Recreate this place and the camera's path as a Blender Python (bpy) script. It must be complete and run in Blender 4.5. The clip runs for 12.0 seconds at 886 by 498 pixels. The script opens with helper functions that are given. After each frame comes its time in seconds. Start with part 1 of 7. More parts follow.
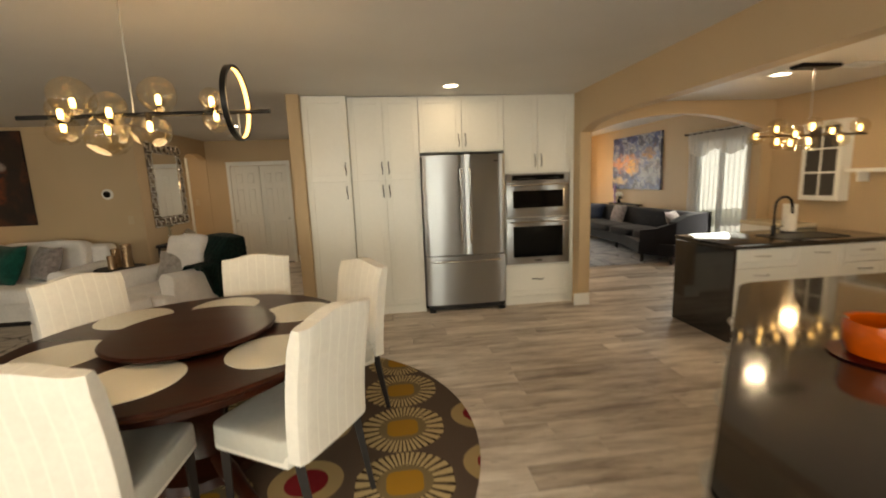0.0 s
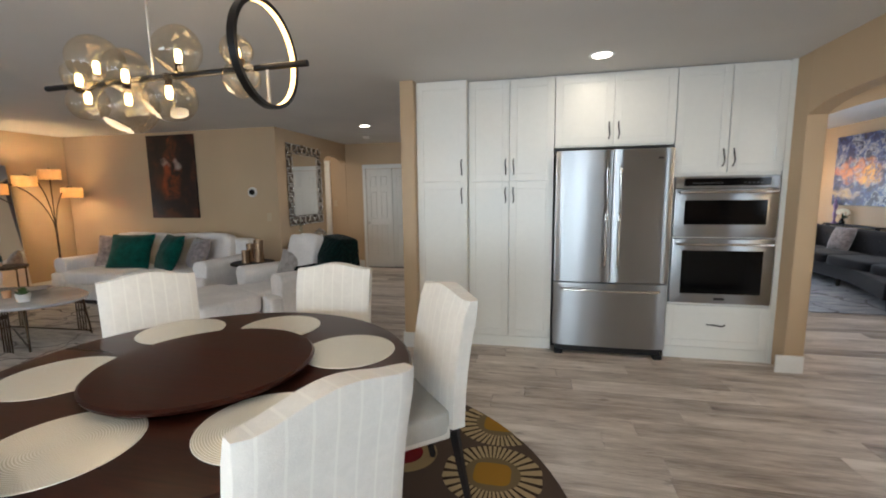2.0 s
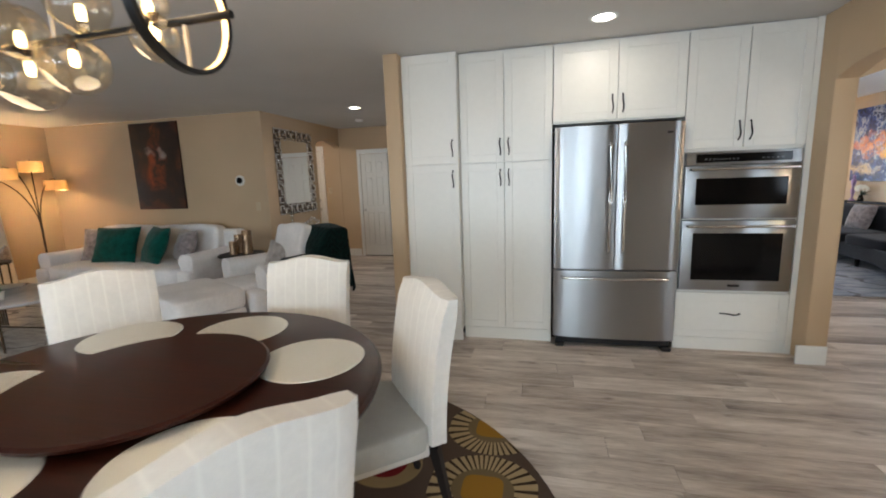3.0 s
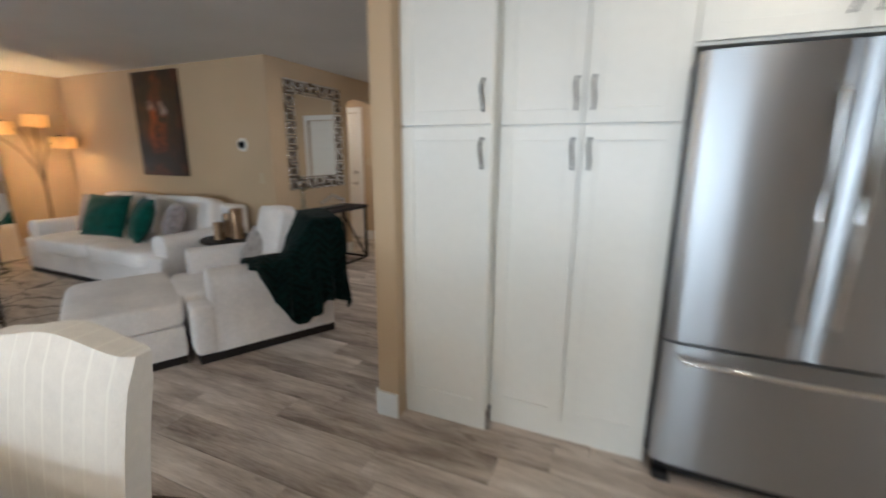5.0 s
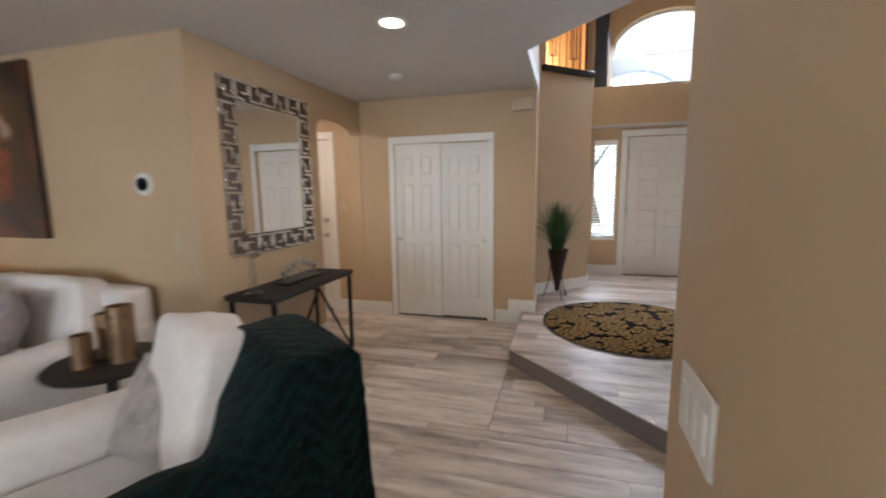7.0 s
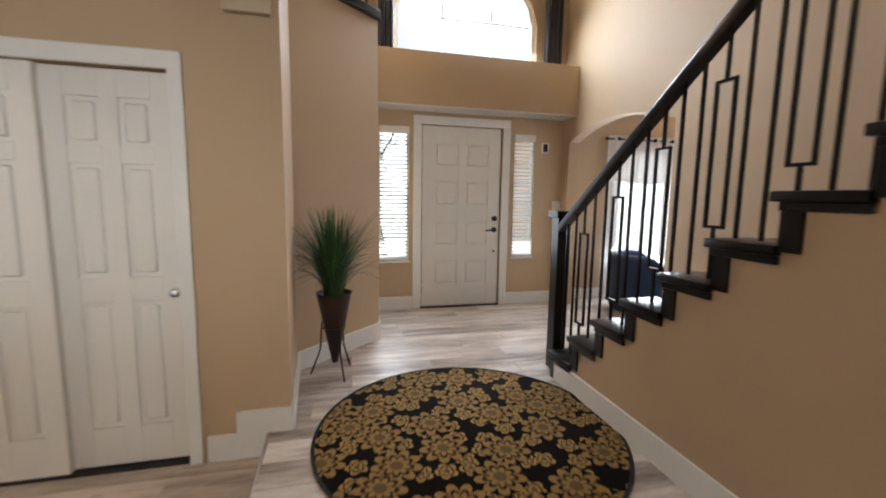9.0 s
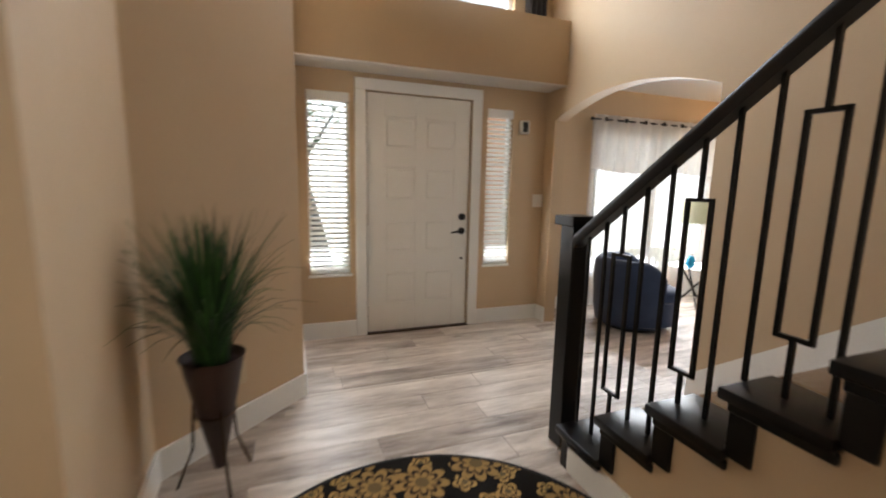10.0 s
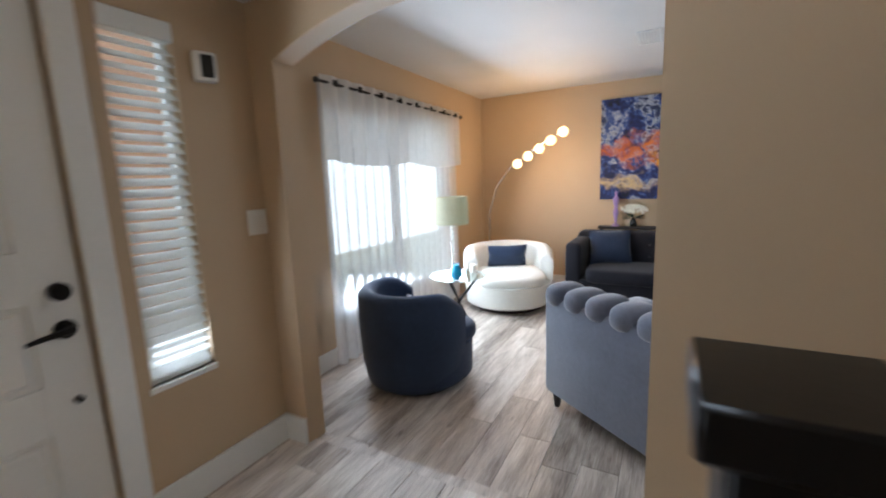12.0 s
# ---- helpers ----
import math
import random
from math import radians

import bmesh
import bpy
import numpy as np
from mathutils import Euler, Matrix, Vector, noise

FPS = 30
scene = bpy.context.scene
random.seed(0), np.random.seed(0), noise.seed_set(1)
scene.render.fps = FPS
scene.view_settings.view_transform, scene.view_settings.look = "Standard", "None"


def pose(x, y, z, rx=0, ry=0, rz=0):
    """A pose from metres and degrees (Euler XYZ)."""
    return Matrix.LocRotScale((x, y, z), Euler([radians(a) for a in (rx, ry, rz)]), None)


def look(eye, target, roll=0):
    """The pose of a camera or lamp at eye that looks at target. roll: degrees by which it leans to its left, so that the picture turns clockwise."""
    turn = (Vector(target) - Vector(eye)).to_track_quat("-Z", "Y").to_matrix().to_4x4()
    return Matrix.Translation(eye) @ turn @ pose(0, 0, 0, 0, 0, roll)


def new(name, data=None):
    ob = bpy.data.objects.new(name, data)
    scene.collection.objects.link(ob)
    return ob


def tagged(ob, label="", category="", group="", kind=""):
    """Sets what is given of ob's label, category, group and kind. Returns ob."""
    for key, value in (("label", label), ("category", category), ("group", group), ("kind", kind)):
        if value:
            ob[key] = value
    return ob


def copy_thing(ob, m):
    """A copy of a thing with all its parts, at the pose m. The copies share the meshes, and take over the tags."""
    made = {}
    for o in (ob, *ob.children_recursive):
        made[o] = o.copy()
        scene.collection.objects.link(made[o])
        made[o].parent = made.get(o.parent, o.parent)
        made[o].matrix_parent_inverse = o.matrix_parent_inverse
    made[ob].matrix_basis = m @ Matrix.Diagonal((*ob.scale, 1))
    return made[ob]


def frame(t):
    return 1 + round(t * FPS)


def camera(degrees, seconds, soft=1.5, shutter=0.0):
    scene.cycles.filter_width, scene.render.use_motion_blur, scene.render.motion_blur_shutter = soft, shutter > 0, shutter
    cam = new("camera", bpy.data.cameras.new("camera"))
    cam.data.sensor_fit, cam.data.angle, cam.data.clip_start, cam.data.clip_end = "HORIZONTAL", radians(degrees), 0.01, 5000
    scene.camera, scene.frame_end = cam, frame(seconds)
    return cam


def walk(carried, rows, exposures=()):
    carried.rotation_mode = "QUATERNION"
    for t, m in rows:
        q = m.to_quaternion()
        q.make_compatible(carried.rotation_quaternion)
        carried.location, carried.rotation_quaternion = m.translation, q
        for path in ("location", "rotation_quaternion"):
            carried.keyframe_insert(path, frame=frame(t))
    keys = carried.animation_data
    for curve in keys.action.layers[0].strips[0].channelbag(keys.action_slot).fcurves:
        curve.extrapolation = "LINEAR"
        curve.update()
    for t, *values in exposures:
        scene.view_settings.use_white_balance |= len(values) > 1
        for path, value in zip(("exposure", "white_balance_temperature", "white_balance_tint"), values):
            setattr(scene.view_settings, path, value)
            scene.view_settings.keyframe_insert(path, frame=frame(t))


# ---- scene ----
cam = camera(93.3, 12.0, soft=1.9, shutter=0.5)
PATH = [
    (0, (0.246, 0.494, 1.499), (0.473, 2.456, 1.181), -2.2),
    (0.5, (0.238, 0.891, 1.497), (0.369, 2.872, 1.257), -0.2),
    (1, (0.251, 1.175, 1.49), (0.264, 3.167, 1.313), 0.7),
    (1.5, (0.341, 1.307, 1.454), (0.072, 3.276, 1.225), 2.8),
    (2, (0.428, 1.385, 1.433), (-0.004, 3.321, 1.174), -0.7),
    (2.5, (0.463, 1.464, 1.421), (0.003, 3.39, 1.139), -1.9),
    (4.5, (0.53, 2.828, 1.413), (0.091, 4.722, 0.945), -1.7),
    (5, (0.385, 3.286, 1.421), (-0.392, 5.074, 0.973), 0.3),
    (5.5, (0.085, 3.724, 1.433), (-1.065, 5.33, 1.119), 4.2),
    (5.8, (-0.114, 3.871, 1.454), (-1.253, 5.506, 1.273), 3.2),
    (6, (-0.265, 3.946, 1.449), (-1.342, 5.623, 1.281), 2.4),
    (6.5, (-0.691, 4.363, 1.462), (-1.663, 6.101, 1.267), 0.3),
    (7, (-0.973, 4.746, 1.43), (-1.538, 6.644, 1.154), -0.8),
    (7.3, (-1.06, 5.033, 1.417), (-1.445, 6.979, 1.164), 0.8),
    (7.5, (-1.097, 5.227, 1.43), (-1.362, 7.198, 1.219), 1.2),
    (7.6, (-1.111, 5.325, 1.421), (-1.303, 7.306, 1.218), 1.2),
    (9.3, (-0.949, 7.243, 1.379), (-0.45, 9.163, 1.124), 0.9),
    (9.5, (-0.879, 7.449, 1.393), (-0.402, 9.373, 1.128), 0.8),
    (10, (-0.755, 7.995, 1.428), (-0.07, 9.85, 1.127), 1.2),
    (10.5, (-0.642, 8.468, 1.524), (0.344, 10.173, 1.174), -0.5),
    (11, (-0.429, 8.984, 1.525), (0.766, 10.539, 1.136), -0.8),
    (11.5, (-0.221, 9.44, 1.524), (1.328, 10.638, 1.117), 2.0),
    (12, (0.134, 9.742, 1.462), (1.871, 10.68, 1.142), -2.2),
]
walk(cam, [(t, look(eye, target, roll)) for t, eye, target, roll in PATH],
     [(0.0, -0.32, 9000, 11), (0.5, -0.18, 6650, 10), (2.5, -0.06, 6050, 10), (4.5, 0.08, 5950, 10), (5.5, 0.1, 5900, 10), (6.5, 0.15, 6300, 10), (7.0, 0.52, 6150, 15),
      (7.5, 0.70, 5450, 12), (9.5, 0.50, 6800, 14), (10.0, 0.38, 6950, 14), (10.5, 0.16, 6600, 11), (11.0, 0.0, 5950, 9), (11.5, -0.06, 6300, 11), (12.0, -0.06, 5900, 10)])

# ---- world and lights ----
world = bpy.data.worlds.new("world")
scene.world = world
world.use_nodes = True
wn = world.node_tree
sky = wn.nodes.new("ShaderNodeTexSky")
sky.sky_type, sky.sun_disc = "NISHITA", False
sky.sun_elevation, sky.sun_rotation = radians(48), radians(200)
wn.links.new(sky.outputs["Color"], wn.nodes["Background"].inputs["Color"])
wn.nodes["Background"].inputs["Strength"].default_value = 0.12


def lamp(name, kind, m, power, color, **opts):
    data = bpy.data.lights.new(name, kind)
    data.energy, data.color = power, color
    if kind == "AREA":
        data.shape = opts.get("shape", "RECTANGLE")
        data.size = opts.get("size", 1.0)
        data.size_y = opts.get("size_y", data.size)
    elif kind == "SUN":
        data.angle = radians(opts.get("angle", 0.5))
    else:
        data.shadow_soft_size = opts.get("radius", 0.05)
    ob = new(name, data)
    ob.matrix_world = m
    return ob


DAY = (0.80, 0.90, 1.0)
WARM = (1.0, 0.62, 0.30)
BULB = (1.0, 0.72, 0.42)
lamp("sun", "SUN", look((-4, -10, 11), (0, 0, 0)), 2.5, (1.0, 0.95, 0.88), angle=0.5)
for k, x in enumerate((-1.55, -0.35, 0.85)):
    lamp("patio_daylight", "AREA", look((x, -2.15, 1.15), (x, 1.2, -0.5)), 54, DAY, size=0.62, size_y=1.9)
# Brightens the living room from a south window that is only assumed.
lamp("living_window_daylight", "AREA", look((-4.8, -2.15, 1.4), (-4.8, 1.5, -0.5)), 62, DAY, size=2.0, size_y=1.2)
# Fill for the kitchen, set in an east window that is made up.
lamp("kitchen_window_daylight", "AREA", look((4.65, 0.8, 1.5), (2, 1.2, 1.0)), 25, DAY, size=1.4, size_y=1.0)
lamp("foyer_window_daylight", "AREA", look((0.36, 11.42, 3.35), (-0.3, 8.0, 0.6)), 46, DAY, size=1.5, size_y=0.9)
lamp("sidelight_daylight_west", "AREA", look((-0.48, 11.40, 1.45), (-0.48, 9, 1.0)), 9, DAY, size=0.26, size_y=1.4)
lamp("sidelight_daylight_east", "AREA", look((1.1, 11.40, 1.45), (1.1, 9, 1.0)), 5, DAY, size=0.26, size_y=1.4)
lamp("formal_window_daylight", "AREA", look((3.6, 11.80, 1.2), (3.4, 8, 0.2)), 75, DAY, size=2.0, size_y=1.5)
lamp("formal_patio_daylight", "AREA", look((5.50, 7.1, 1.1), (3, 7.4, 0.9)), 45, DAY, size=1.2, size_y=1.8)


# ---- materials ----


def node_material(name):
    m = bpy.data.materials.new(name)
    m.use_nodes = True
    nt = m.node_tree
    return m, nt, nt.nodes["Principled BSDF"]


def lin(r, g, b):
    return tuple(((c / 255) / 12.92 if c / 255 <= 0.04045 else ((c / 255 + 0.055) / 1.055) ** 2.4) for c in (r, g, b)) + (1.0,)


def num(nt, op, a, b=0.0, clamp=False):
    n = nt.nodes.new("ShaderNodeMath")
    n.operation, n.use_clamp = op, clamp
    for k, v in enumerate((a, b)):
        if isinstance(v, (int, float)):
            n.inputs[k].default_value = v
        else:
            nt.links.new(v, n.inputs[k])
    return n.outputs[0]


def blend(nt, f, a, b):
    n = nt.nodes.new("ShaderNodeMix")
    n.data_type = "RGBA"
    for k, v in ((0, f), (6, a), (7, b)):
        if isinstance(v, (int, float, tuple)):
            n.inputs[k].default_value = v
        else:
            nt.links.new(v, n.inputs[k])
    return n.outputs[2]


def coords(nt, scale=(1, 1, 1), world_space=False):
    if world_space:
        src = nt.nodes.new("ShaderNodeNewGeometry").outputs["Position"]
    else:
        src = nt.nodes.new("ShaderNodeTexCoord").outputs["Object"]
    mp = nt.nodes.new("ShaderNodeMapping")
    mp.inputs["Scale"].default_value = scale
    nt.links.new(src, mp.inputs["Vector"])
    return mp.outputs[0]


def noise_tex(nt, vec, scale, detail=3.0, rough=0.55):
    n = nt.nodes.new("ShaderNodeTexNoise")
    n.inputs["Scale"].default_value, n.inputs["Detail"].default_value, n.inputs["Roughness"].default_value = scale, detail, rough
    nt.links.new(vec, n.inputs["Vector"])
    return n.outputs["Fac"]


def ramp(nt, fac, stops):
    n = nt.nodes.new("ShaderNodeValToRGB")
    e = n.color_ramp.elements
    while len(e) < len(stops):
        e.new(0.5)
    for k, (p, c) in enumerate(stops):
        e[k].position, e[k].color = p, c
    nt.links.new(fac, n.inputs[0])
    return n.outputs[0]


def bump(nt, bsdf, height, strength=0.2, distance=0.01):
    n = nt.nodes.new("ShaderNodeBump")
    n.inputs["Strength"].default_value, n.inputs["Distance"].default_value = strength, distance
    nt.links.new(height, n.inputs["Height"])
    nt.links.new(n.outputs[0], bsdf.inputs["Normal"])


def surface(name, color, rough=0.5, metal=0.0, vary=0.08, grain=60.0, blotch=1.5, bumps=0.08, stretch=(1, 1, 1), depth=0.003, sheen=0.0, coat=0.0):
    """A plain material: colour varied at two scales, fine relief, uneven gloss."""
    m, nt, p = node_material(name)
    v = coords(nt, stretch)
    big, fine = noise_tex(nt, v, blotch, 4), noise_tex(nt, v, grain, 3)
    f = num(nt, "ADD", num(nt, "MULTIPLY", big, 0.6), num(nt, "MULTIPLY", fine, 0.4))
    lo = tuple(c * (1 - 2 * vary) for c in color[:3]) + (1,)
    hi = tuple(min(1, c * (1 + 2 * vary)) for c in color[:3]) + (1,)
    nt.links.new(ramp(nt, f, [(0.3, lo), (0.7, hi)]), p.inputs["Base Color"])
    nt.links.new(num(nt, "ADD", rough - 0.06, num(nt, "MULTIPLY", big, 0.12), True), p.inputs["Roughness"])
    p.inputs["Metallic"].default_value = metal
    p.inputs["Sheen Weight"].default_value = sheen
    p.inputs["Coat Weight"].default_value = coat
    bump(nt, p, fine, bumps, depth)
    return m


def glow(name, color, strength):
    m, nt, p = node_material(name)
    p.inputs["Base Color"].default_value = color
    p.inputs["Emission Color"].default_value = color
    p.inputs["Emission Strength"].default_value = strength
    return m


def wall_paint(name, color):
    m, nt, p = node_material(name)
    v = coords(nt)
    big, mid, fine = noise_tex(nt, v, 0.7, 3), noise_tex(nt, v, 14, 3), noise_tex(nt, v, 130, 2)
    lo = tuple(c * 0.95 for c in color[:3]) + (1,)
    hi = tuple(c * 1.05 for c in color[:3]) + (1,)
    nt.links.new(ramp(nt, big, [(0.35, lo), (0.65, hi)]), p.inputs["Base Color"])
    nt.links.new(num(nt, "ADD", 0.5, num(nt, "MULTIPLY", mid, 0.2)), p.inputs["Roughness"])
    bump(nt, p, num(nt, "ADD", num(nt, "MULTIPLY", mid, 0.5), fine), 0.12, 0.003)
    return m


def plank_material():
    m, nt, p = node_material("grey_brown_planks")
    rnd = num(nt, "FRACT", num(nt, "ADD", nt.nodes.new("ShaderNodeObjectInfo").outputs["Random"],
                               nt.nodes.new("ShaderNodeNewGeometry").outputs["Random Per Island"]))
    geo = nt.nodes.new("ShaderNodeNewGeometry").outputs["Position"]
    off = nt.nodes.new("ShaderNodeCombineXYZ")
    nt.links.new(num(nt, "MULTIPLY", rnd, 37.0), off.inputs[0])
    nt.links.new(num(nt, "MULTIPLY", rnd, 91.0), off.inputs[2])
    add = nt.nodes.new("ShaderNodeVectorMath")
    nt.links.new(geo, add.inputs[0])
    nt.links.new(off.outputs[0], add.inputs[1])

    def at(s):
        mp = nt.nodes.new("ShaderNodeMapping")
        mp.inputs["Scale"].default_value = s
        nt.links.new(add.outputs[0], mp.inputs["Vector"])
        return mp.outputs[0]
    figure = noise_tex(nt, at((1.3, 7, 1)), 1.5, 4, 0.55)
    grain = noise_tex(nt, at((4, 60, 3)), 2.2, 5, 0.7)
    knots = noise_tex(nt, at((3.2, 9, 3)), 1.5, 2)
    f = num(nt, "ADD", num(nt, "MULTIPLY", figure, 0.6), num(nt, "MULTIPLY", grain, 0.4))
    f = num(nt, "ADD", f, num(nt, "MULTIPLY", num(nt, "SUBTRACT", rnd, 0.5), 0.16))
    col = ramp(nt, f, [(0.31, lin(112, 98, 87)), (0.44, lin(167, 153, 140)), (0.56, lin(200, 187, 174)), (0.69, lin(228, 218, 207))])
    dark = num(nt, "MULTIPLY", num(nt, "SUBTRACT", knots, 0.66, True), 5.0, True)
    nt.links.new(blend(nt, dark, col, lin(80, 66, 55)), p.inputs["Base Color"])
    nt.links.new(num(nt, "ADD", 0.30, num(nt, "MULTIPLY", grain, 0.22)), p.inputs["Roughness"])
    bump(nt, p, grain, 0.12, 0.002)
    return m


def steel_material():
    """Steel brushed along z: fine streaks in gloss, a slow waviness of the sheet."""
    m, nt, p = node_material("brushed_stainless_steel")
    g = noise_tex(nt, coords(nt, (900, 900, 3)), 2.0, 2)
    slow = noise_tex(nt, coords(nt, (4.5, 1, 0.25)), 1.0, 1)
    nt.links.new(ramp(nt, g, [(0.3, (0.355, 0.36, 0.365, 1)), (0.7, (0.39, 0.395, 0.40, 1))]), p.inputs["Base Color"])
    p.inputs["Metallic"].default_value = 1.0
    nt.links.new(num(nt, "ADD", 0.27, num(nt, "MULTIPLY", g, 0.05)), p.inputs["Roughness"])
    p.inputs["Anisotropic"].default_value, p.inputs["Anisotropic Rotation"].default_value = 0.88, 0.25
    tg = nt.nodes.new("ShaderNodeTangent")
    tg.axis = "Z"
    nt.links.new(tg.outputs[0], p.inputs["Tangent"])
    bump(nt, p, slow, 0.3, 0.02)
    return m


def wood_material(name, dark, light, rough=0.22, axis=(1, 14, 14), coat=0.3):
    m, nt, p = node_material(name)
    v = coords(nt, axis)
    g, fig = noise_tex(nt, v, 6, 5, 0.6), noise_tex(nt, v, 1.2, 3)
    nt.links.new(ramp(nt, num(nt, "ADD", num(nt, "MULTIPLY", g, 0.5), num(nt, "MULTIPLY", fig, 0.5)), [(0.32, dark), (0.68, light)]), p.inputs["Base Color"])
    nt.links.new(num(nt, "ADD", rough, num(nt, "MULTIPLY", fig, 0.12)), p.inputs["Roughness"])
    p.inputs["Coat Weight"].default_value = coat
    p.inputs["Coat Roughness"].default_value = 0.15
    bump(nt, p, g, 0.08, 0.002)
    return m


def fabric(name, color, weave=420.0, rough=0.9, vary=0.06, stripes=None, sheen=0.25, blotch=3.0, nap=0.25, ribs=False, wrinkle=0.0):
    m, nt, p = node_material(name)
    v = coords(nt)
    w, big, mid = noise_tex(nt, v, weave, 2), noise_tex(nt, v, blotch, 3), noise_tex(nt, v, 38, 3)
    f = num(nt, "ADD", num(nt, "MULTIPLY", big, 0.5), num(nt, "ADD", num(nt, "MULTIPLY", mid, 0.25), num(nt, "MULTIPLY", w, 0.25)))
    lo = tuple(c * (1 - 2 * vary) for c in color[:3]) + (1,)
    hi = tuple(min(1, c * (1 + 2 * vary)) for c in color[:3]) + (1,)
    col = ramp(nt, f, [(0.3, lo), (0.7, hi)])
    if stripes:
        sx = nt.nodes.new("ShaderNodeSeparateXYZ")
        nt.links.new(coords(nt), sx.inputs[0])
        s = num(nt, "FRACT", num(nt, "MULTIPLY", num(nt, "ADD", sx.outputs[0], 5.0), 1 / stripes[0]))
        line = num(nt, "LESS_THAN", num(nt, "ABSOLUTE", num(nt, "SUBTRACT", s, 0.5)), 0.06)
        col = blend(nt, num(nt, "MULTIPLY", line, 0.8), col, stripes[1])
    relief = num(nt, "ADD", w, mid)
    if wrinkle:
        relief = num(nt, "ADD", relief, num(nt, "MULTIPLY", noise_tex(nt, coords(nt, (1, 1.6, 1)), 7, 3, 0.5), wrinkle))
    if ribs:  # chevron ribs of a cut plush
        sx = nt.nodes.new("ShaderNodeSeparateXYZ")
        nt.links.new(v, sx.inputs[0])
        zig = num(nt, "ABSOLUTE", num(nt, "SUBTRACT", num(nt, "FRACT", num(nt, "ADD", num(nt, "MULTIPLY", sx.outputs[1], 4.6), num(nt, "MULTIPLY", big, 0.8))), 0.5))
        wave = num(nt, "ADD", num(nt, "MULTIPLY", num(nt, "ADD", sx.outputs[2], sx.outputs[0]), 85.0), num(nt, "ADD", num(nt, "MULTIPLY", zig, 20.0), num(nt, "MULTIPLY", mid, 9.0)))
        rib = num(nt, "ADD", 0.5, num(nt, "MULTIPLY", num(nt, "SINE", wave), 0.5))
        # Lighter green along the crests: the ribs' highlights, painted into the colour.
        col = blend(nt, num(nt, "MULTIPLY", num(nt, "POWER", rib, 2.0), 0.6), col, lin(9, 46, 42))
        relief = num(nt, "ADD", relief, num(nt, "MULTIPLY", rib, 1.5))
    nt.links.new(col, p.inputs["Base Color"])
    p.inputs["Roughness"].default_value = rough
    p.inputs["Specular IOR Level"].default_value = 0.15
    p.inputs["Sheen Weight"].default_value = sheen
    bump(nt, p, relief, nap, 0.004)
    return m


def glass(name, tint=(1, 1, 1, 1), rough=0.0, ior=1.45):
    m, nt, p = node_material(name)
    p.inputs["Base Color"].default_value = tint
    p.inputs["Roughness"].default_value = rough
    p.inputs["Transmission Weight"].default_value = 1.0
    p.inputs["IOR"].default_value = ior
    return m


def thin_glass(name, tint, gloss=0.12):
    """A thin blown bulb or pane: mostly clear, with a mirror skin at the rim."""
    m = bpy.data.materials.new(name)
    m.use_nodes = True
    nt = m.node_tree
    nt.nodes.remove(nt.nodes["Principled BSDF"])
    tr, gl, mx = nt.nodes.new("ShaderNodeBsdfTransparent"), nt.nodes.new("ShaderNodeBsdfGlossy"), nt.nodes.new("ShaderNodeMixShader")
    lw = nt.nodes.new("ShaderNodeLayerWeight")
    lw.inputs["Blend"].default_value = 0.35
    tr.inputs[0].default_value, gl.inputs["Roughness"].default_value = tint, 0.02
    nt.links.new(num(nt, "ADD", gloss * 0.4, num(nt, "MULTIPLY", lw.outputs["Facing"], gloss * 3)), mx.inputs[0])
    nt.links.new(tr.outputs[0], mx.inputs[1])
    nt.links.new(gl.outputs[0], mx.inputs[2])
    nt.links.new(mx.outputs[0], nt.nodes["Material Output"].inputs["Surface"])
    return m


def sheer_material(name, color, clear):
    m = bpy.data.materials.new(name)
    m.use_nodes = True
    nt = m.node_tree
    nt.nodes.remove(nt.nodes["Principled BSDF"])
    tr, tl, df = nt.nodes.new("ShaderNodeBsdfTransparent"), nt.nodes.new("ShaderNodeBsdfTranslucent"), nt.nodes.new("ShaderNodeBsdfDiffuse")
    a, b = nt.nodes.new("ShaderNodeMixShader"), nt.nodes.new("ShaderNodeMixShader")
    weave = noise_tex(nt, coords(nt, (1, 1, 0.3)), 60, 3)
    tl.inputs[0].default_value = df.inputs[0].default_value = color
    a.inputs[0].default_value = 0.45
    nt.links.new(tl.outputs[0], a.inputs[1])
    nt.links.new(df.outputs[0], a.inputs[2])
    nt.links.new(num(nt, "ADD", 1 - clear - 0.1, num(nt, "MULTIPLY", weave, 0.2)), b.inputs[0])
    nt.links.new(tr.outputs[0], b.inputs[1])
    nt.links.new(a.outputs[0], b.inputs[2])
    nt.links.new(b.outputs[0], nt.nodes["Material Output"].inputs["Surface"])
    return m


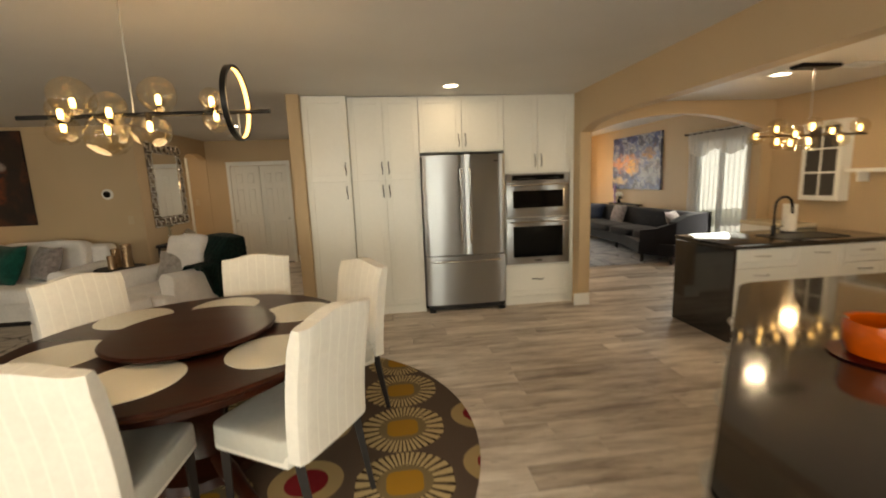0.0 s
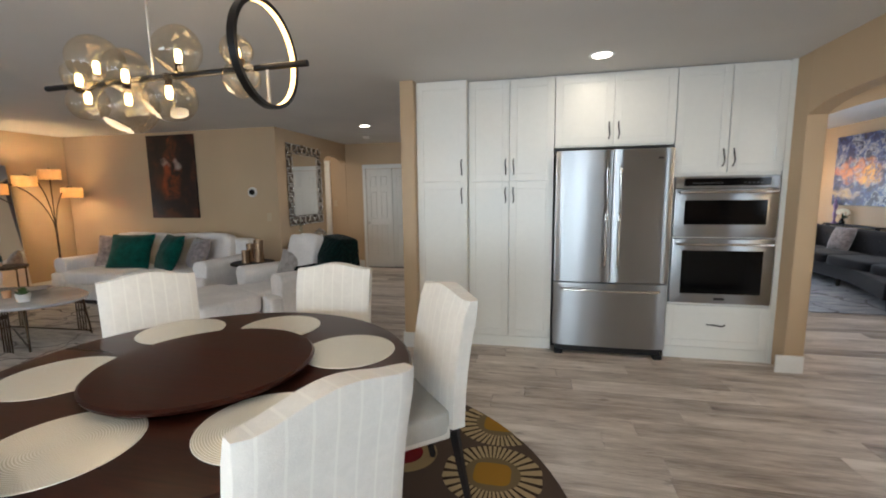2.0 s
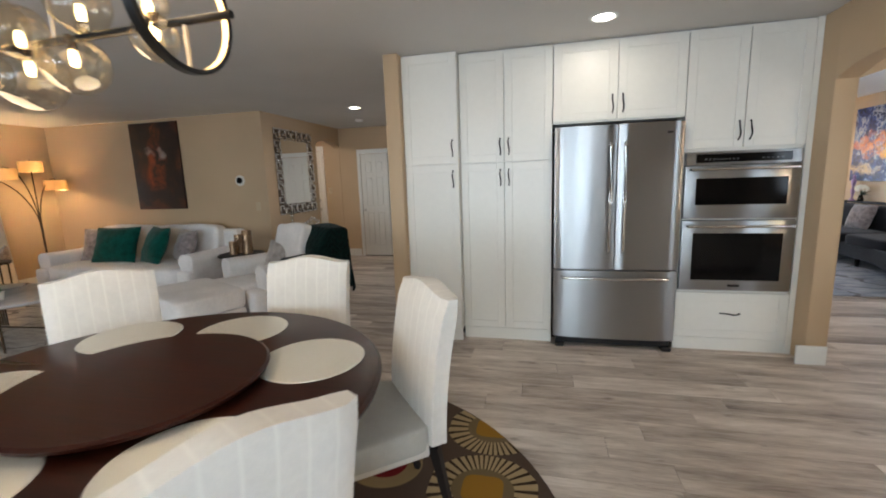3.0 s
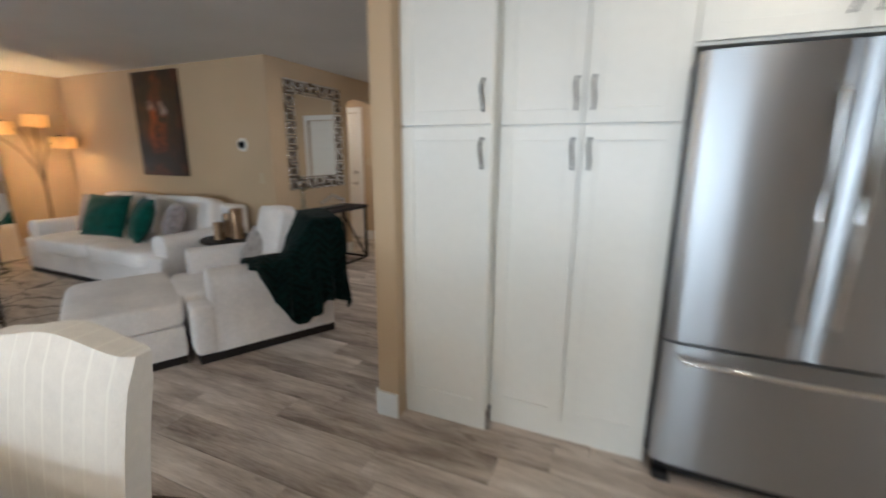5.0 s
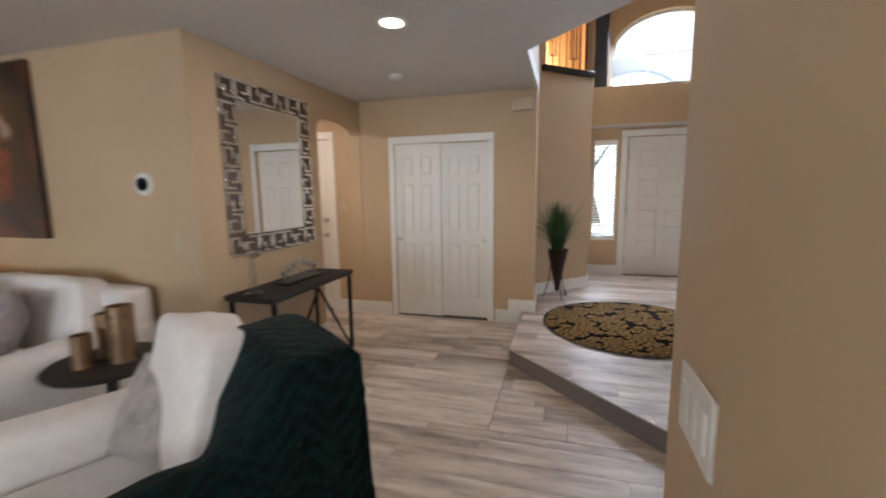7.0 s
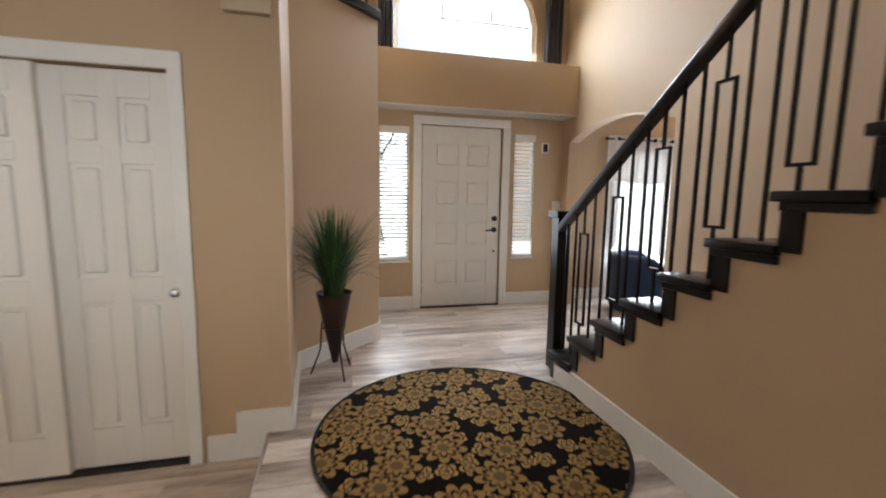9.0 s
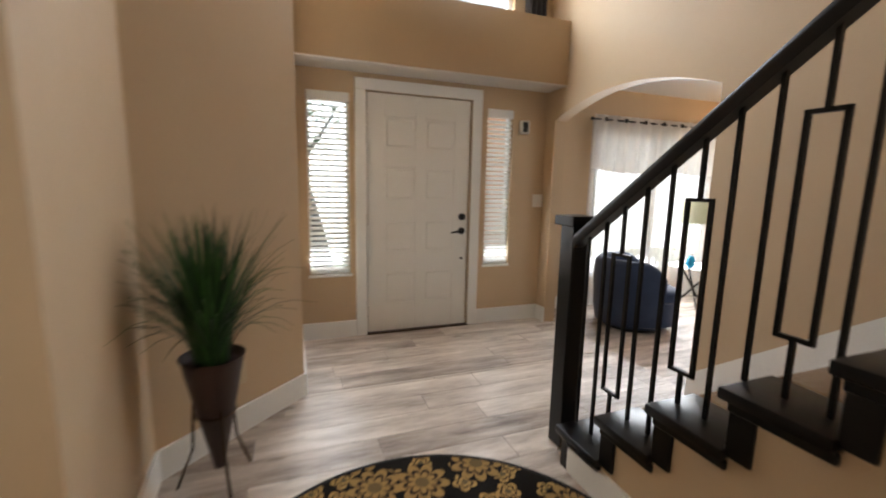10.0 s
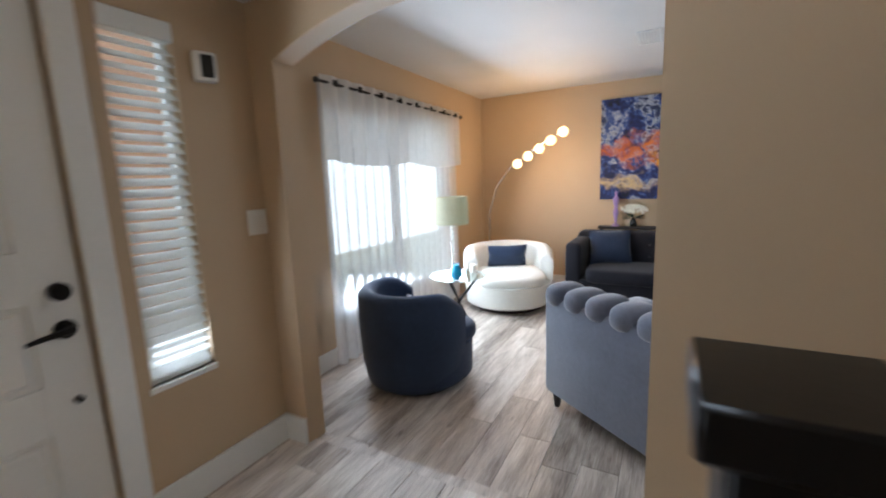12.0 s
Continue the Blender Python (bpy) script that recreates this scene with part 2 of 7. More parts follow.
def abstract_paint(name, stops, scale, spots, churn=0.8):
    m, nt, p = node_material(name)
    v = coords(nt)
    warp = nt.nodes.new("ShaderNodeTexNoise")
    warp.inputs["Scale"].default_value, warp.inputs["Detail"].default_value = scale * churn, 3
    nt.links.new(v, warp.inputs["Vector"])
    add = nt.nodes.new("ShaderNodeVectorMath")
    add.operation = "MULTIPLY_ADD"
    nt.links.new(warp.outputs["Color"], add.inputs[0])
    add.inputs[1].default_value = (0.5, 0.5, 0.5)
    nt.links.new(v, add.inputs[2])
    col = ramp(nt, noise_tex(nt, add.outputs[0], scale, 6, 0.6), stops)
    sp = nt.nodes.new("ShaderNodeSeparateXYZ")
    nt.links.new(add.outputs[0], sp.inputs[0])
    for ax, cx, cz, rx, rz, c in spots:
        dx = num(nt, "DIVIDE", num(nt, "SUBTRACT", sp.outputs[ax], cx), rx)
        dz = num(nt, "DIVIDE", num(nt, "SUBTRACT", sp.outputs[2], cz), rz)
        d = num(nt, "ADD", num(nt, "MULTIPLY", dx, dx), num(nt, "MULTIPLY", dz, dz))
        f = num(nt, "MULTIPLY", num(nt, "SUBTRACT", 1.3, d, True), 1.2, True)
        broken = num(nt, "MULTIPLY", num(nt, "SUBTRACT", noise_tex(nt, add.outputs[0], scale * 2.2, 5, 0.65), 0.36), 4.0, True)
        col = blend(nt, num(nt, "MULTIPLY", f, broken), col, c)
    nt.links.new(col, p.inputs["Base Color"])
    p.inputs["Roughness"].default_value = 0.45
    bump(nt, p, noise_tex(nt, v, 45, 5), 0.3, 0.004)
    return m


def burst_rug_material():
    """Sunburst ovals in columns, with red seeds between them."""
    m, nt, p = node_material("sunburst_wool")
    s = nt.nodes.new("ShaderNodeSeparateXYZ")
    nt.links.new(coords(nt), s.inputs[0])
    u = num(nt, "ADD", num(nt, "DIVIDE", s.outputs[0], 0.50), 20.46)
    col_id = num(nt, "FLOOR", u)
    odd = num(nt, "ABSOLUTE", num(nt, "MODULO", col_id, 2.0))
    w = num(nt, "ADD", num(nt, "ADD", num(nt, "DIVIDE", s.outputs[1], 0.48), 20.333), num(nt, "MULTIPLY", odd, 0.83))
    fu = num(nt, "SUBTRACT", num(nt, "FRACT", u), 0.5)
    fv = num(nt, "SUBTRACT", num(nt, "FRACT", w), 0.5)
    d = num(nt, "SQRT", num(nt, "ADD", num(nt, "POWER", num(nt, "DIVIDE", num(nt, "ABSOLUTE", fu), 0.52), 2.0), num(nt, "POWER", num(nt, "DIVIDE", num(nt, "ABSOLUTE", fv), 0.49), 2.0)))
    ang = num(nt, "ARCTAN2", fv, num(nt, "MULTIPLY", fu, 1.6))
    rays = num(nt, "GREATER_THAN", num(nt, "SINE", num(nt, "MULTIPLY", ang, 34.0)), 0.45)
    taupe, cream, olive, gold, red = lin(84, 70, 62), lin(186, 164, 124), lin(124, 107, 78), lin(166, 122, 42), lin(120, 12, 30)
    burst = blend(nt, rays, cream, lin(52, 40, 30))
    a = blend(nt, num(nt, "LESS_THAN", d, 1.0), taupe, burst)
    a = blend(nt, num(nt, "LESS_THAN", d, 0.56), a, olive)
    sq = num(nt, "ADD", num(nt, "POWER", num(nt, "DIVIDE", num(nt, "ABSOLUTE", fu), 0.19), 4.0), num(nt, "POWER", num(nt, "DIVIDE", num(nt, "ABSOLUTE", fv), 0.18), 4.0))
    a = blend(nt, num(nt, "LESS_THAN", sq, 1.0), a, gold)
    b = blend(nt, num(nt, "LESS_THAN", d, 0.72), taupe, lin(160, 138, 100))
    b = blend(nt, num(nt, "LESS_THAN", d, 0.42), b, red)
    c = blend(nt, odd, a, b)
    fuzz = noise_tex(nt, coords(nt), 260, 2)
    nt.links.new(blend(nt, num(nt, "MULTIPLY", fuzz, 0.25), c, lin(96, 80, 64)), p.inputs["Base Color"])
    p.inputs["Roughness"].default_value, p.inputs["Specular IOR Level"].default_value = 0.95, 0.1
    bump(nt, p, fuzz, 0.4, 0.004)
    return m


def damask_rug_material():
    """Gold flowers and leaves crowded on black."""
    m, nt, p = node_material("black_gold_damask_wool")
    base = coords(nt)
    col = lin(13, 11, 10)
    for scale, petals, size, tone, inner in ((3.6, 9.0, 0.44, lin(150, 118, 72), lin(104, 86, 56)), (7.5, 5.0, 0.42, lin(168, 134, 82), lin(92, 80, 56))):
        v = nt.nodes.new("ShaderNodeTexVoronoi")
        v.voronoi_dimensions = "2D"
        v.inputs["Scale"].default_value, v.inputs["Randomness"].default_value = scale, 0.75
        nt.links.new(base, v.inputs["Vector"])
        off = nt.nodes.new("ShaderNodeVectorMath")
        off.operation = "SUBTRACT"
        nt.links.new(base, off.inputs[0])
        nt.links.new(v.outputs["Position"], off.inputs[1])
        sp = nt.nodes.new("ShaderNodeSeparateXYZ")
        nt.links.new(off.outputs[0], sp.inputs[0])
        ang = num(nt, "ARCTAN2", sp.outputs[1], sp.outputs[0])
        petal = num(nt, "ABSOLUTE", num(nt, "SINE", num(nt, "MULTIPLY", ang, petals / 2)))
        reach = num(nt, "MULTIPLY", num(nt, "ADD", 0.45, num(nt, "MULTIPLY", num(nt, "POWER", petal, 0.5), 0.55)), size)
        inside = num(nt, "LESS_THAN", v.outputs["Distance"], reach)
        vein = num(nt, "LESS_THAN", num(nt, "ABSOLUTE", num(nt, "SUBTRACT", v.outputs["Distance"], num(nt, "MULTIPLY", reach, 0.62))), 0.035)
        heart = num(nt, "LESS_THAN", v.outputs["Distance"], size * 0.26)
        tone2 = blend(nt, heart, blend(nt, vein, tone, lin(48, 38, 26)), inner)
        if scale > 5:
            inside = num(nt, "MULTIPLY", inside, num(nt, "GREATER_THAN", last, 0.44))
        last = v.outputs["Distance"]
        col = blend(nt, inside, col, tone2)
    fuzz = noise_tex(nt, coords(nt), 240, 2)
    nt.links.new(blend(nt, num(nt, "MULTIPLY", fuzz, 0.07), col, lin(90, 72, 48)), p.inputs["Base Color"])
    p.inputs["Roughness"].default_value, p.inputs["Specular IOR Level"].default_value = 0.95, 0.1
    bump(nt, p, fuzz, 0.4, 0.004)
    return m


def crackle_rug_material(name, pale, dark):
    m, nt, p = node_material(name)
    v = coords(nt)
    warp = nt.nodes.new("ShaderNodeTexNoise")
    warp.inputs["Scale"].default_value = 2.2
    nt.links.new(v, warp.inputs["Vector"])
    add = nt.nodes.new("ShaderNodeVectorMath")
    add.operation = "MULTIPLY_ADD"
    nt.links.new(warp.outputs["Color"], add.inputs[0])
    add.inputs[1].default_value = (0.5, 0.5, 0)
    nt.links.new(v, add.inputs[2])
    vo = nt.nodes.new("ShaderNodeTexVoronoi")
    vo.feature = "DISTANCE_TO_EDGE"
    vo.inputs["Scale"].default_value = 1.7
    nt.links.new(add.outputs[0], vo.inputs["Vector"])
    line = num(nt, "LESS_THAN", vo.outputs["Distance"], num(nt, "MULTIPLY", noise_tex(nt, v, 9, 3), 0.035))
    tone = ramp(nt, noise_tex(nt, coords(nt, (1, 4, 1)), 3, 5, 0.7), [(0.3, dark), (0.55, pale), (0.75, lin(206, 200, 192))])
    nt.links.new(blend(nt, num(nt, "MULTIPLY", line, 0.7), tone, lin(96, 92, 90)), p.inputs["Base Color"])
    p.inputs["Roughness"].default_value, p.inputs["Specular IOR Level"].default_value = 0.95, 0.1
    bump(nt, p, noise_tex(nt, v, 220, 2), 0.4, 0.005)
    return m


def woven_mat_material():
    m, nt, p = node_material("woven_pale_gold_fibre")
    s = nt.nodes.new("ShaderNodeSeparateXYZ")
    nt.links.new(coords(nt), s.inputs[0])
    r = num(nt, "SQRT", num(nt, "ADD", num(nt, "MULTIPLY", s.outputs[0], s.outputs[0]), num(nt, "MULTIPLY", s.outputs[1], s.outputs[1])))
    ring = num(nt, "SINE", num(nt, "MULTIPLY", r, 900.0))
    ang = num(nt, "ARCTAN2", s.outputs[1], s.outputs[0])
    stitch = num(nt, "SINE", num(nt, "ADD", num(nt, "MULTIPLY", ang, 150.0), num(nt, "MULTIPLY", num(nt, "FLOOR", num(nt, "MULTIPLY", r, 143.0)), 3.1)))
    h = num(nt, "ADD", ring, num(nt, "MULTIPLY", stitch, 0.5))
    nt.links.new(ramp(nt, num(nt, "ADD", 0.5, num(nt, "MULTIPLY", h, 0.3)), [(0.1, lin(206, 202, 184)), (0.75, lin(254, 253, 246))]), p.inputs["Base Color"])
    p.inputs["Roughness"].default_value = 0.30
    p.inputs["Metallic"].default_value = 0.4
    p.inputs["Anisotropic"].default_value, p.inputs["Anisotropic Rotation"].default_value = 0.9, 0.25
    tg = nt.nodes.new("ShaderNodeTangent")
    tg.axis = "Z"
    nt.links.new(tg.outputs[0], p.inputs["Tangent"])
    bump(nt, p, h, 0.25, 0.002)
    return m


TAN = wall_paint("tan_wall_paint", lin(193, 168, 136))
CEIL = wall_paint("white_ceiling_paint", lin(212, 210, 207))
TRIM = surface("white_trim_paint", lin(232, 232, 228), 0.35, vary=0.02, bumps=0.03)
CAB = surface("white_cabinet_lacquer", lin(234, 233, 226), 0.32, vary=0.015, bumps=0.02, grain=25)
DOORWHITE = surface("white_door_paint", lin(228, 226, 220), 0.4, vary=0.02, bumps=0.05, grain=90)
PLANK = plank_material()
STEEL = steel_material()
CHROME = surface("polished_chrome", (0.75, 0.74, 0.72, 1), 0.12, 1.0, vary=0.02, bumps=0.0)
NICKEL = surface("satin_nickel", (0.55, 0.53, 0.50, 1), 0.3, 1.0, vary=0.03, bumps=0.02)
BLACKMETAL = surface("black_metal", lin(22, 20, 20), 0.35, 0.6, vary=0.1, bumps=0.05)
BLACKPAINT = surface("black_stair_paint", lin(10, 9, 10), 0.3, 0.0, vary=0.15, bumps=0.06)
BLACKPAINT.node_tree.nodes["Principled BSDF"].inputs["Specular IOR Level"].default_value = 0.3
OVENGLASS = surface("black_oven_glass", lin(9, 9, 10), 0.08, 0.0, vary=0.05, bumps=0.0)
OVENGLASS.node_tree.nodes["Principled BSDF"].inputs["Specular IOR Level"].default_value = 0.22
DARKPLASTIC = surface("black_plastic", lin(18, 18, 20), 0.4, vary=0.05, bumps=0.03)
WHITEPLASTIC = surface("white_plastic", lin(228, 226, 220), 0.35, vary=0.02, bumps=0.02)
BEIGEPLASTIC = surface("almond_plastic", lin(196, 178, 148), 0.4, vary=0.02, bumps=0.02)
MAHOGANY = wood_material("dark_mahogany", lin(30, 12, 7), lin(62, 27, 16), 0.24, coat=0.0)
MAHOGANY.node_tree.nodes["Principled BSDF"].inputs["Specular IOR Level"].default_value = 0.22
ESPRESSO = wood_material("espresso_wood", lin(13, 9, 8), lin(30, 20, 17), 0.55, coat=0.0)
IVORY = fabric("ivory_upholstery", lin(234, 230, 222), 300, stripes=(0.062, lin(242, 239, 230)))
LINEN = fabric("light_grey_linen", lin(233, 228, 224), 260, vary=0.09, nap=0.35, wrinkle=4.0)
GREENV = fabric("emerald_velvet", lin(5, 70, 60), 160, vary=0.3, sheen=0.15, blotch=9)
THROWGREEN = fabric("dark_green_plush", lin(3, 22, 20), 120, vary=0.5, sheen=0.05, blotch=12, nap=0.6, ribs=True)
FURGREY = fabric("grey_faux_fur", lin(164, 156, 150), 90, vary=0.22, sheen=0.4, blotch=14, nap=0.9)
PATTERNGREY = fabric("grey_patterned_satin", lin(140, 128, 126), 200, vary=0.35, sheen=0.5, blotch=16, nap=0.4)
NAVY = fabric("navy_upholstery", lin(44, 56, 78), 260, vary=0.12)
CHARCOAL = fabric("charcoal_upholstery", lin(32, 31, 36), 240, vary=0.15, sheen=0.1)
GREYVELVET = fabric("blue_grey_velvet", lin(104, 108, 122), 200, vary=0.15, sheen=0.6)
CREAMBOUCLE = fabric("cream_boucle", lin(226, 222, 212), 150, vary=0.05, nap=0.6)
CARPET = fabric("beige_stair_carpet", lin(136, 110, 80), 180, vary=0.15, nap=0.8)
QUARTZ = surface("black_brown_quartz", lin(34, 29, 28), 0.10, vary=0.3, grain=160, blotch=3, bumps=0.0, coat=0.3)
MARBLE = surface("grey_marble", lin(176, 174, 174), 0.25, vary=0.1, grain=7, blotch=2.5, bumps=0.0)
BRONZE = surface("dark_bronze", lin(62, 48, 34), 0.35, 0.9, vary=0.15, bumps=0.05)
MERCURY = surface("champagne_mercury_glass", lin(168, 140, 112), 0.28, 0.9, vary=0.2, grain=30, bumps=0.15)
MIRROR = surface("mirror_silvering", (0.88, 0.88, 0.87, 1), 0.02, 1.0, vary=0.0, bumps=0.0)
BULBGLASS = thin_glass("smoke_amber_bulb_glass", (0.95, 0.90, 0.80, 1), 0.10)
PANE = thin_glass("window_pane", (0.96, 0.98, 0.98, 1), 0.06)
CLEARGLASS = thin_glass("clear_table_glass", (0.9, 0.96, 0.95, 1), 0.2)
SHEER = sheer_material("white_sheer", (0.85, 0.85, 0.86, 1), 0.42)
VALANCE = sheer_material("white_valance", (0.82, 0.80, 0.78, 1), 0.12)
LAMPSHADE = sheer_material("amber_drum_shade", (0.9, 0.66, 0.36, 1), 0.05)
IVORYSHADE = sheer_material("ivory_drum_shade", (0.46, 0.44, 0.33, 1), 0.03)
FILAMENT = glow("warm_filament", (1.0, 0.68, 0.30, 1), 13)
LEDWARM = glow("warm_led_strip", (1.0, 0.66, 0.27, 1), 3.6)
DOWNLIGHT = glow("downlight_lens", (1.0, 0.90, 0.76, 1), 14)
LEAF = surface("grass_leaf_green", lin(52, 92, 40), 0.5, vary=0.35, grain=25, blotch=6, bumps=0.1)
LEAFDARK = surface("dark_leaf_green", lin(34, 66, 30), 0.5, vary=0.3, grain=25, blotch=6, bumps=0.1)
RATTAN = surface("dark_brown_rattan", lin(48, 28, 22), 0.5, vary=0.3, grain=140, bumps=0.5, stretch=(1, 1, 3))
PLACEMAT = woven_mat_material()
BURSTRUG = burst_rug_material()
DAMASK = damask_rug_material()
GREYRUG = crackle_rug_material("grey_crackle_rug", lin(196, 188, 178), lin(148, 140, 134))
FORMALRUG = crackle_rug_material("pale_formal_rug", lin(170, 172, 178), lin(120, 124, 132))
DARKSHADE = fabric("burgundy_black_shade", lin(34, 18, 22), 200)
GLOWSKY = glow("bright_overcast_glow", (0.92, 0.97, 1.0, 1), 1.9)
STUCCO = surface("pale_blue_grey_stucco", lin(190, 200, 214), 0.9, vary=0.06, bumps=0.4)
BRICKTAN = surface("tan_exterior_brick", lin(224, 184, 154), 0.9, vary=0.15, bumps=0.4)

# ---- mesh helpers ----


def part(name, bm, material, parent=None, label="", smooth=True, angle=38):
    me = bpy.data.meshes.new(name)
    bmesh.ops.recalc_face_normals(bm, faces=bm.faces)
    bm.to_mesh(me)
    bm.free()
    me.materials.append(material)
    if smooth:
        for poly in me.polygons:
            poly.use_smooth = True
        me.set_sharp_from_angle(angle=radians(angle))
    ob = new(name, me)
    if parent is not None:
        ob.parent = parent
    return tagged(ob, label)


def thing(name, label, category, m=None, group="", kind=""):
    ob = new(name)
    ob.empty_display_size = 0.1
    if m is not None:
        ob.matrix_world = m
    return tagged(ob, label, category, group, kind)


def box(bm, x0, y0, z0, x1, y1, z1, bevel=0.0, seg=1, m=None):
    r = bmesh.ops.create_cube(bm, size=1.0)
    vs = r["verts"]
    for v in vs:
        v.co = Vector(((x0 + x1) / 2 + v.co.x * (x1 - x0), (y0 + y1) / 2 + v.co.y * (y1 - y0), (z0 + z1) / 2 + v.co.z * (z1 - z0)))
        if m is not None:
            v.co = m @ v.co
    if bevel > 0:
        es = list({e for v in vs for e in v.link_edges})
        bmesh.ops.bevel(bm, geom=es, offset=bevel, segments=seg, profile=0.5, affect="EDGES")
    return bm


def boxes(*rows, bevel=0.0, seg=1):
    bm = bmesh.new()
    for r in rows:
        box(bm, *r, bevel=bevel, seg=seg)
    return bm


def tube(bm, pts, r, n=8, caps=True, closed=False):
    pts = [Vector(p) for p in pts]
    rings = []
    up = Vector((0, 0, 1))
    for i, p in enumerate(pts):
        a = pts[i - 1] if (i > 0 or closed) else p
        b = pts[(i + 1) % len(pts)] if (i < len(pts) - 1 or closed) else p
        d = (b - a).normalized()
        side = d.cross(up)
        if side.length < 1e-4:
            side = d.cross(Vector((0, 1, 0)))
        side.normalize()
        nor = side.cross(d)
        rad = r[i] if isinstance(r, (list, tuple)) else r
        rings.append([bm.verts.new(p + (side * math.cos(k * 2 * math.pi / n) + nor * math.sin(k * 2 * math.pi / n)) * rad) for k in range(n)])
    for i in range(len(rings) - (0 if closed else 1)):
        a, b = rings[i], rings[(i + 1) % len(rings)]
        for k in range(n):
            bm.faces.new((a[k], a[(k + 1) % n], b[(k + 1) % n], b[k]))
    if caps and not closed:
        bm.faces.new(rings[0])
        bm.faces.new(rings[-1][::-1])
    return bm


def cyl(bm, p0, p1, r0, r1=None, n=16):
    return tube(bm, [p0, p1], [r0, r0 if r1 is None else r1], n)


def lathe(bm, profile, n=32, c=(0, 0, 0), sx=1.0, sy=1.0):
    rings = []
    for r, z in profile:
        if r < 1e-5:
            rings.append([bm.verts.new((c[0], c[1], c[2] + z))])
        else:
            rings.append([bm.verts.new((c[0] + r * sx * math.cos(k * 2 * math.pi / n), c[1] + r * sy * math.sin(k * 2 * math.pi / n), c[2] + z)) for k in range(n)])
    for a, b in zip(rings, rings[1:]):
        for k in range(n):
            q = [a[k % len(a)], a[(k + 1) % len(a)], b[(k + 1) % len(b)], b[k % len(b)]]
            q = list(dict.fromkeys(q))
            if len(q) > 2:
                bm.faces.new(q)
    shut = profile[0] == profile[-1]
    for ring, flip in ((rings[0], True), (rings[-1], False)):
        if len(ring) > 2 and not shut:
            bm.faces.new(ring[::-1] if flip else ring)
    return bm


def prism(bm, outline, z0, z1):
    a = [bm.verts.new((x, y, z0)) for x, y in outline]
    b = [bm.verts.new((x, y, z1)) for x, y in outline]
    bm.faces.new(a[::-1])
    bm.faces.new(b)
    for k in range(len(a)):
        j = (k + 1) % len(a)
        bm.faces.new((a[k], a[j], b[j], b[k]))
    return bm


def soft(bm, cx, cy, cz, sx, sy, sz, e=0.35, n=20, m=None, rough=0.0, seed=0):
    """A rounded cushion block (superellipsoid), half sizes sx, sy, sz."""
    def sp(w, k):
        return math.copysign(abs(w) ** k, w)
    rows = []
    for i in range(n + 1):
        t = -math.pi / 2 + math.pi * i / n
        row = []
        for j in range(2 * n):
            u = -math.pi + math.pi * j / n
            p = Vector((sx * sp(math.cos(t), e) * sp(math.cos(u), e), sy * sp(math.cos(t), e) * sp(math.sin(u), e), sz * sp(math.sin(t), e)))
            if rough:
                p += p.normalized() * rough * noise.noise((p.x * 6 + seed, p.y * 6, p.z * 6))
            p += Vector((cx, cy, cz))
            row.append(p if m is None else m @ p)
        rows.append(row)
    vs = [[bm.verts.new(rows[0][0])]] + [[bm.verts.new(p) for p in r] for r in rows[1:-1]] + [[bm.verts.new(rows[-1][0])]]
    for a, b in zip(vs, vs[1:]):
        for k in range(2 * n):
            q = list(dict.fromkeys([a[k % len(a)], a[(k + 1) % len(a)], b[(k + 1) % len(b)], b[k % len(b)]]))
            if len(q) > 2:
                bm.faces.new(q)
    return bm


def pillow(bm, w, h, t, n=14, seed=0):
    """A throw pillow standing in the xz plane, its middle at the origin."""
    def at(i, j, s):
        u, v = -1 + 2 * i / n, -1 + 2 * j / n
        puff = max(0.0, (1 - abs(u) ** 2.4) * (1 - abs(v) ** 2.4)) ** 0.55
        pinch = 1 - 0.07 * (1 - abs(u * v))
        crease = 1 + 0.16 * noise.noise((u * 2.2 + seed, v * 2.2, seed * 0.7))
        return Vector((u * w / 2 * pinch, s * t / 2 * puff * crease, v * h / 2 * pinch))
    for s in (-1, 1):
        g = [[bm.verts.new(at(i, j, s)) for j in range(n + 1)] for i in range(n + 1)]
        for i in range(n):
            for j in range(n):
                bm.faces.new((g[i][j], g[i + 1][j], g[i + 1][j + 1], g[i][j + 1]))
    bmesh.ops.remove_doubles(bm, verts=bm.verts, dist=0.0005)
    return bm


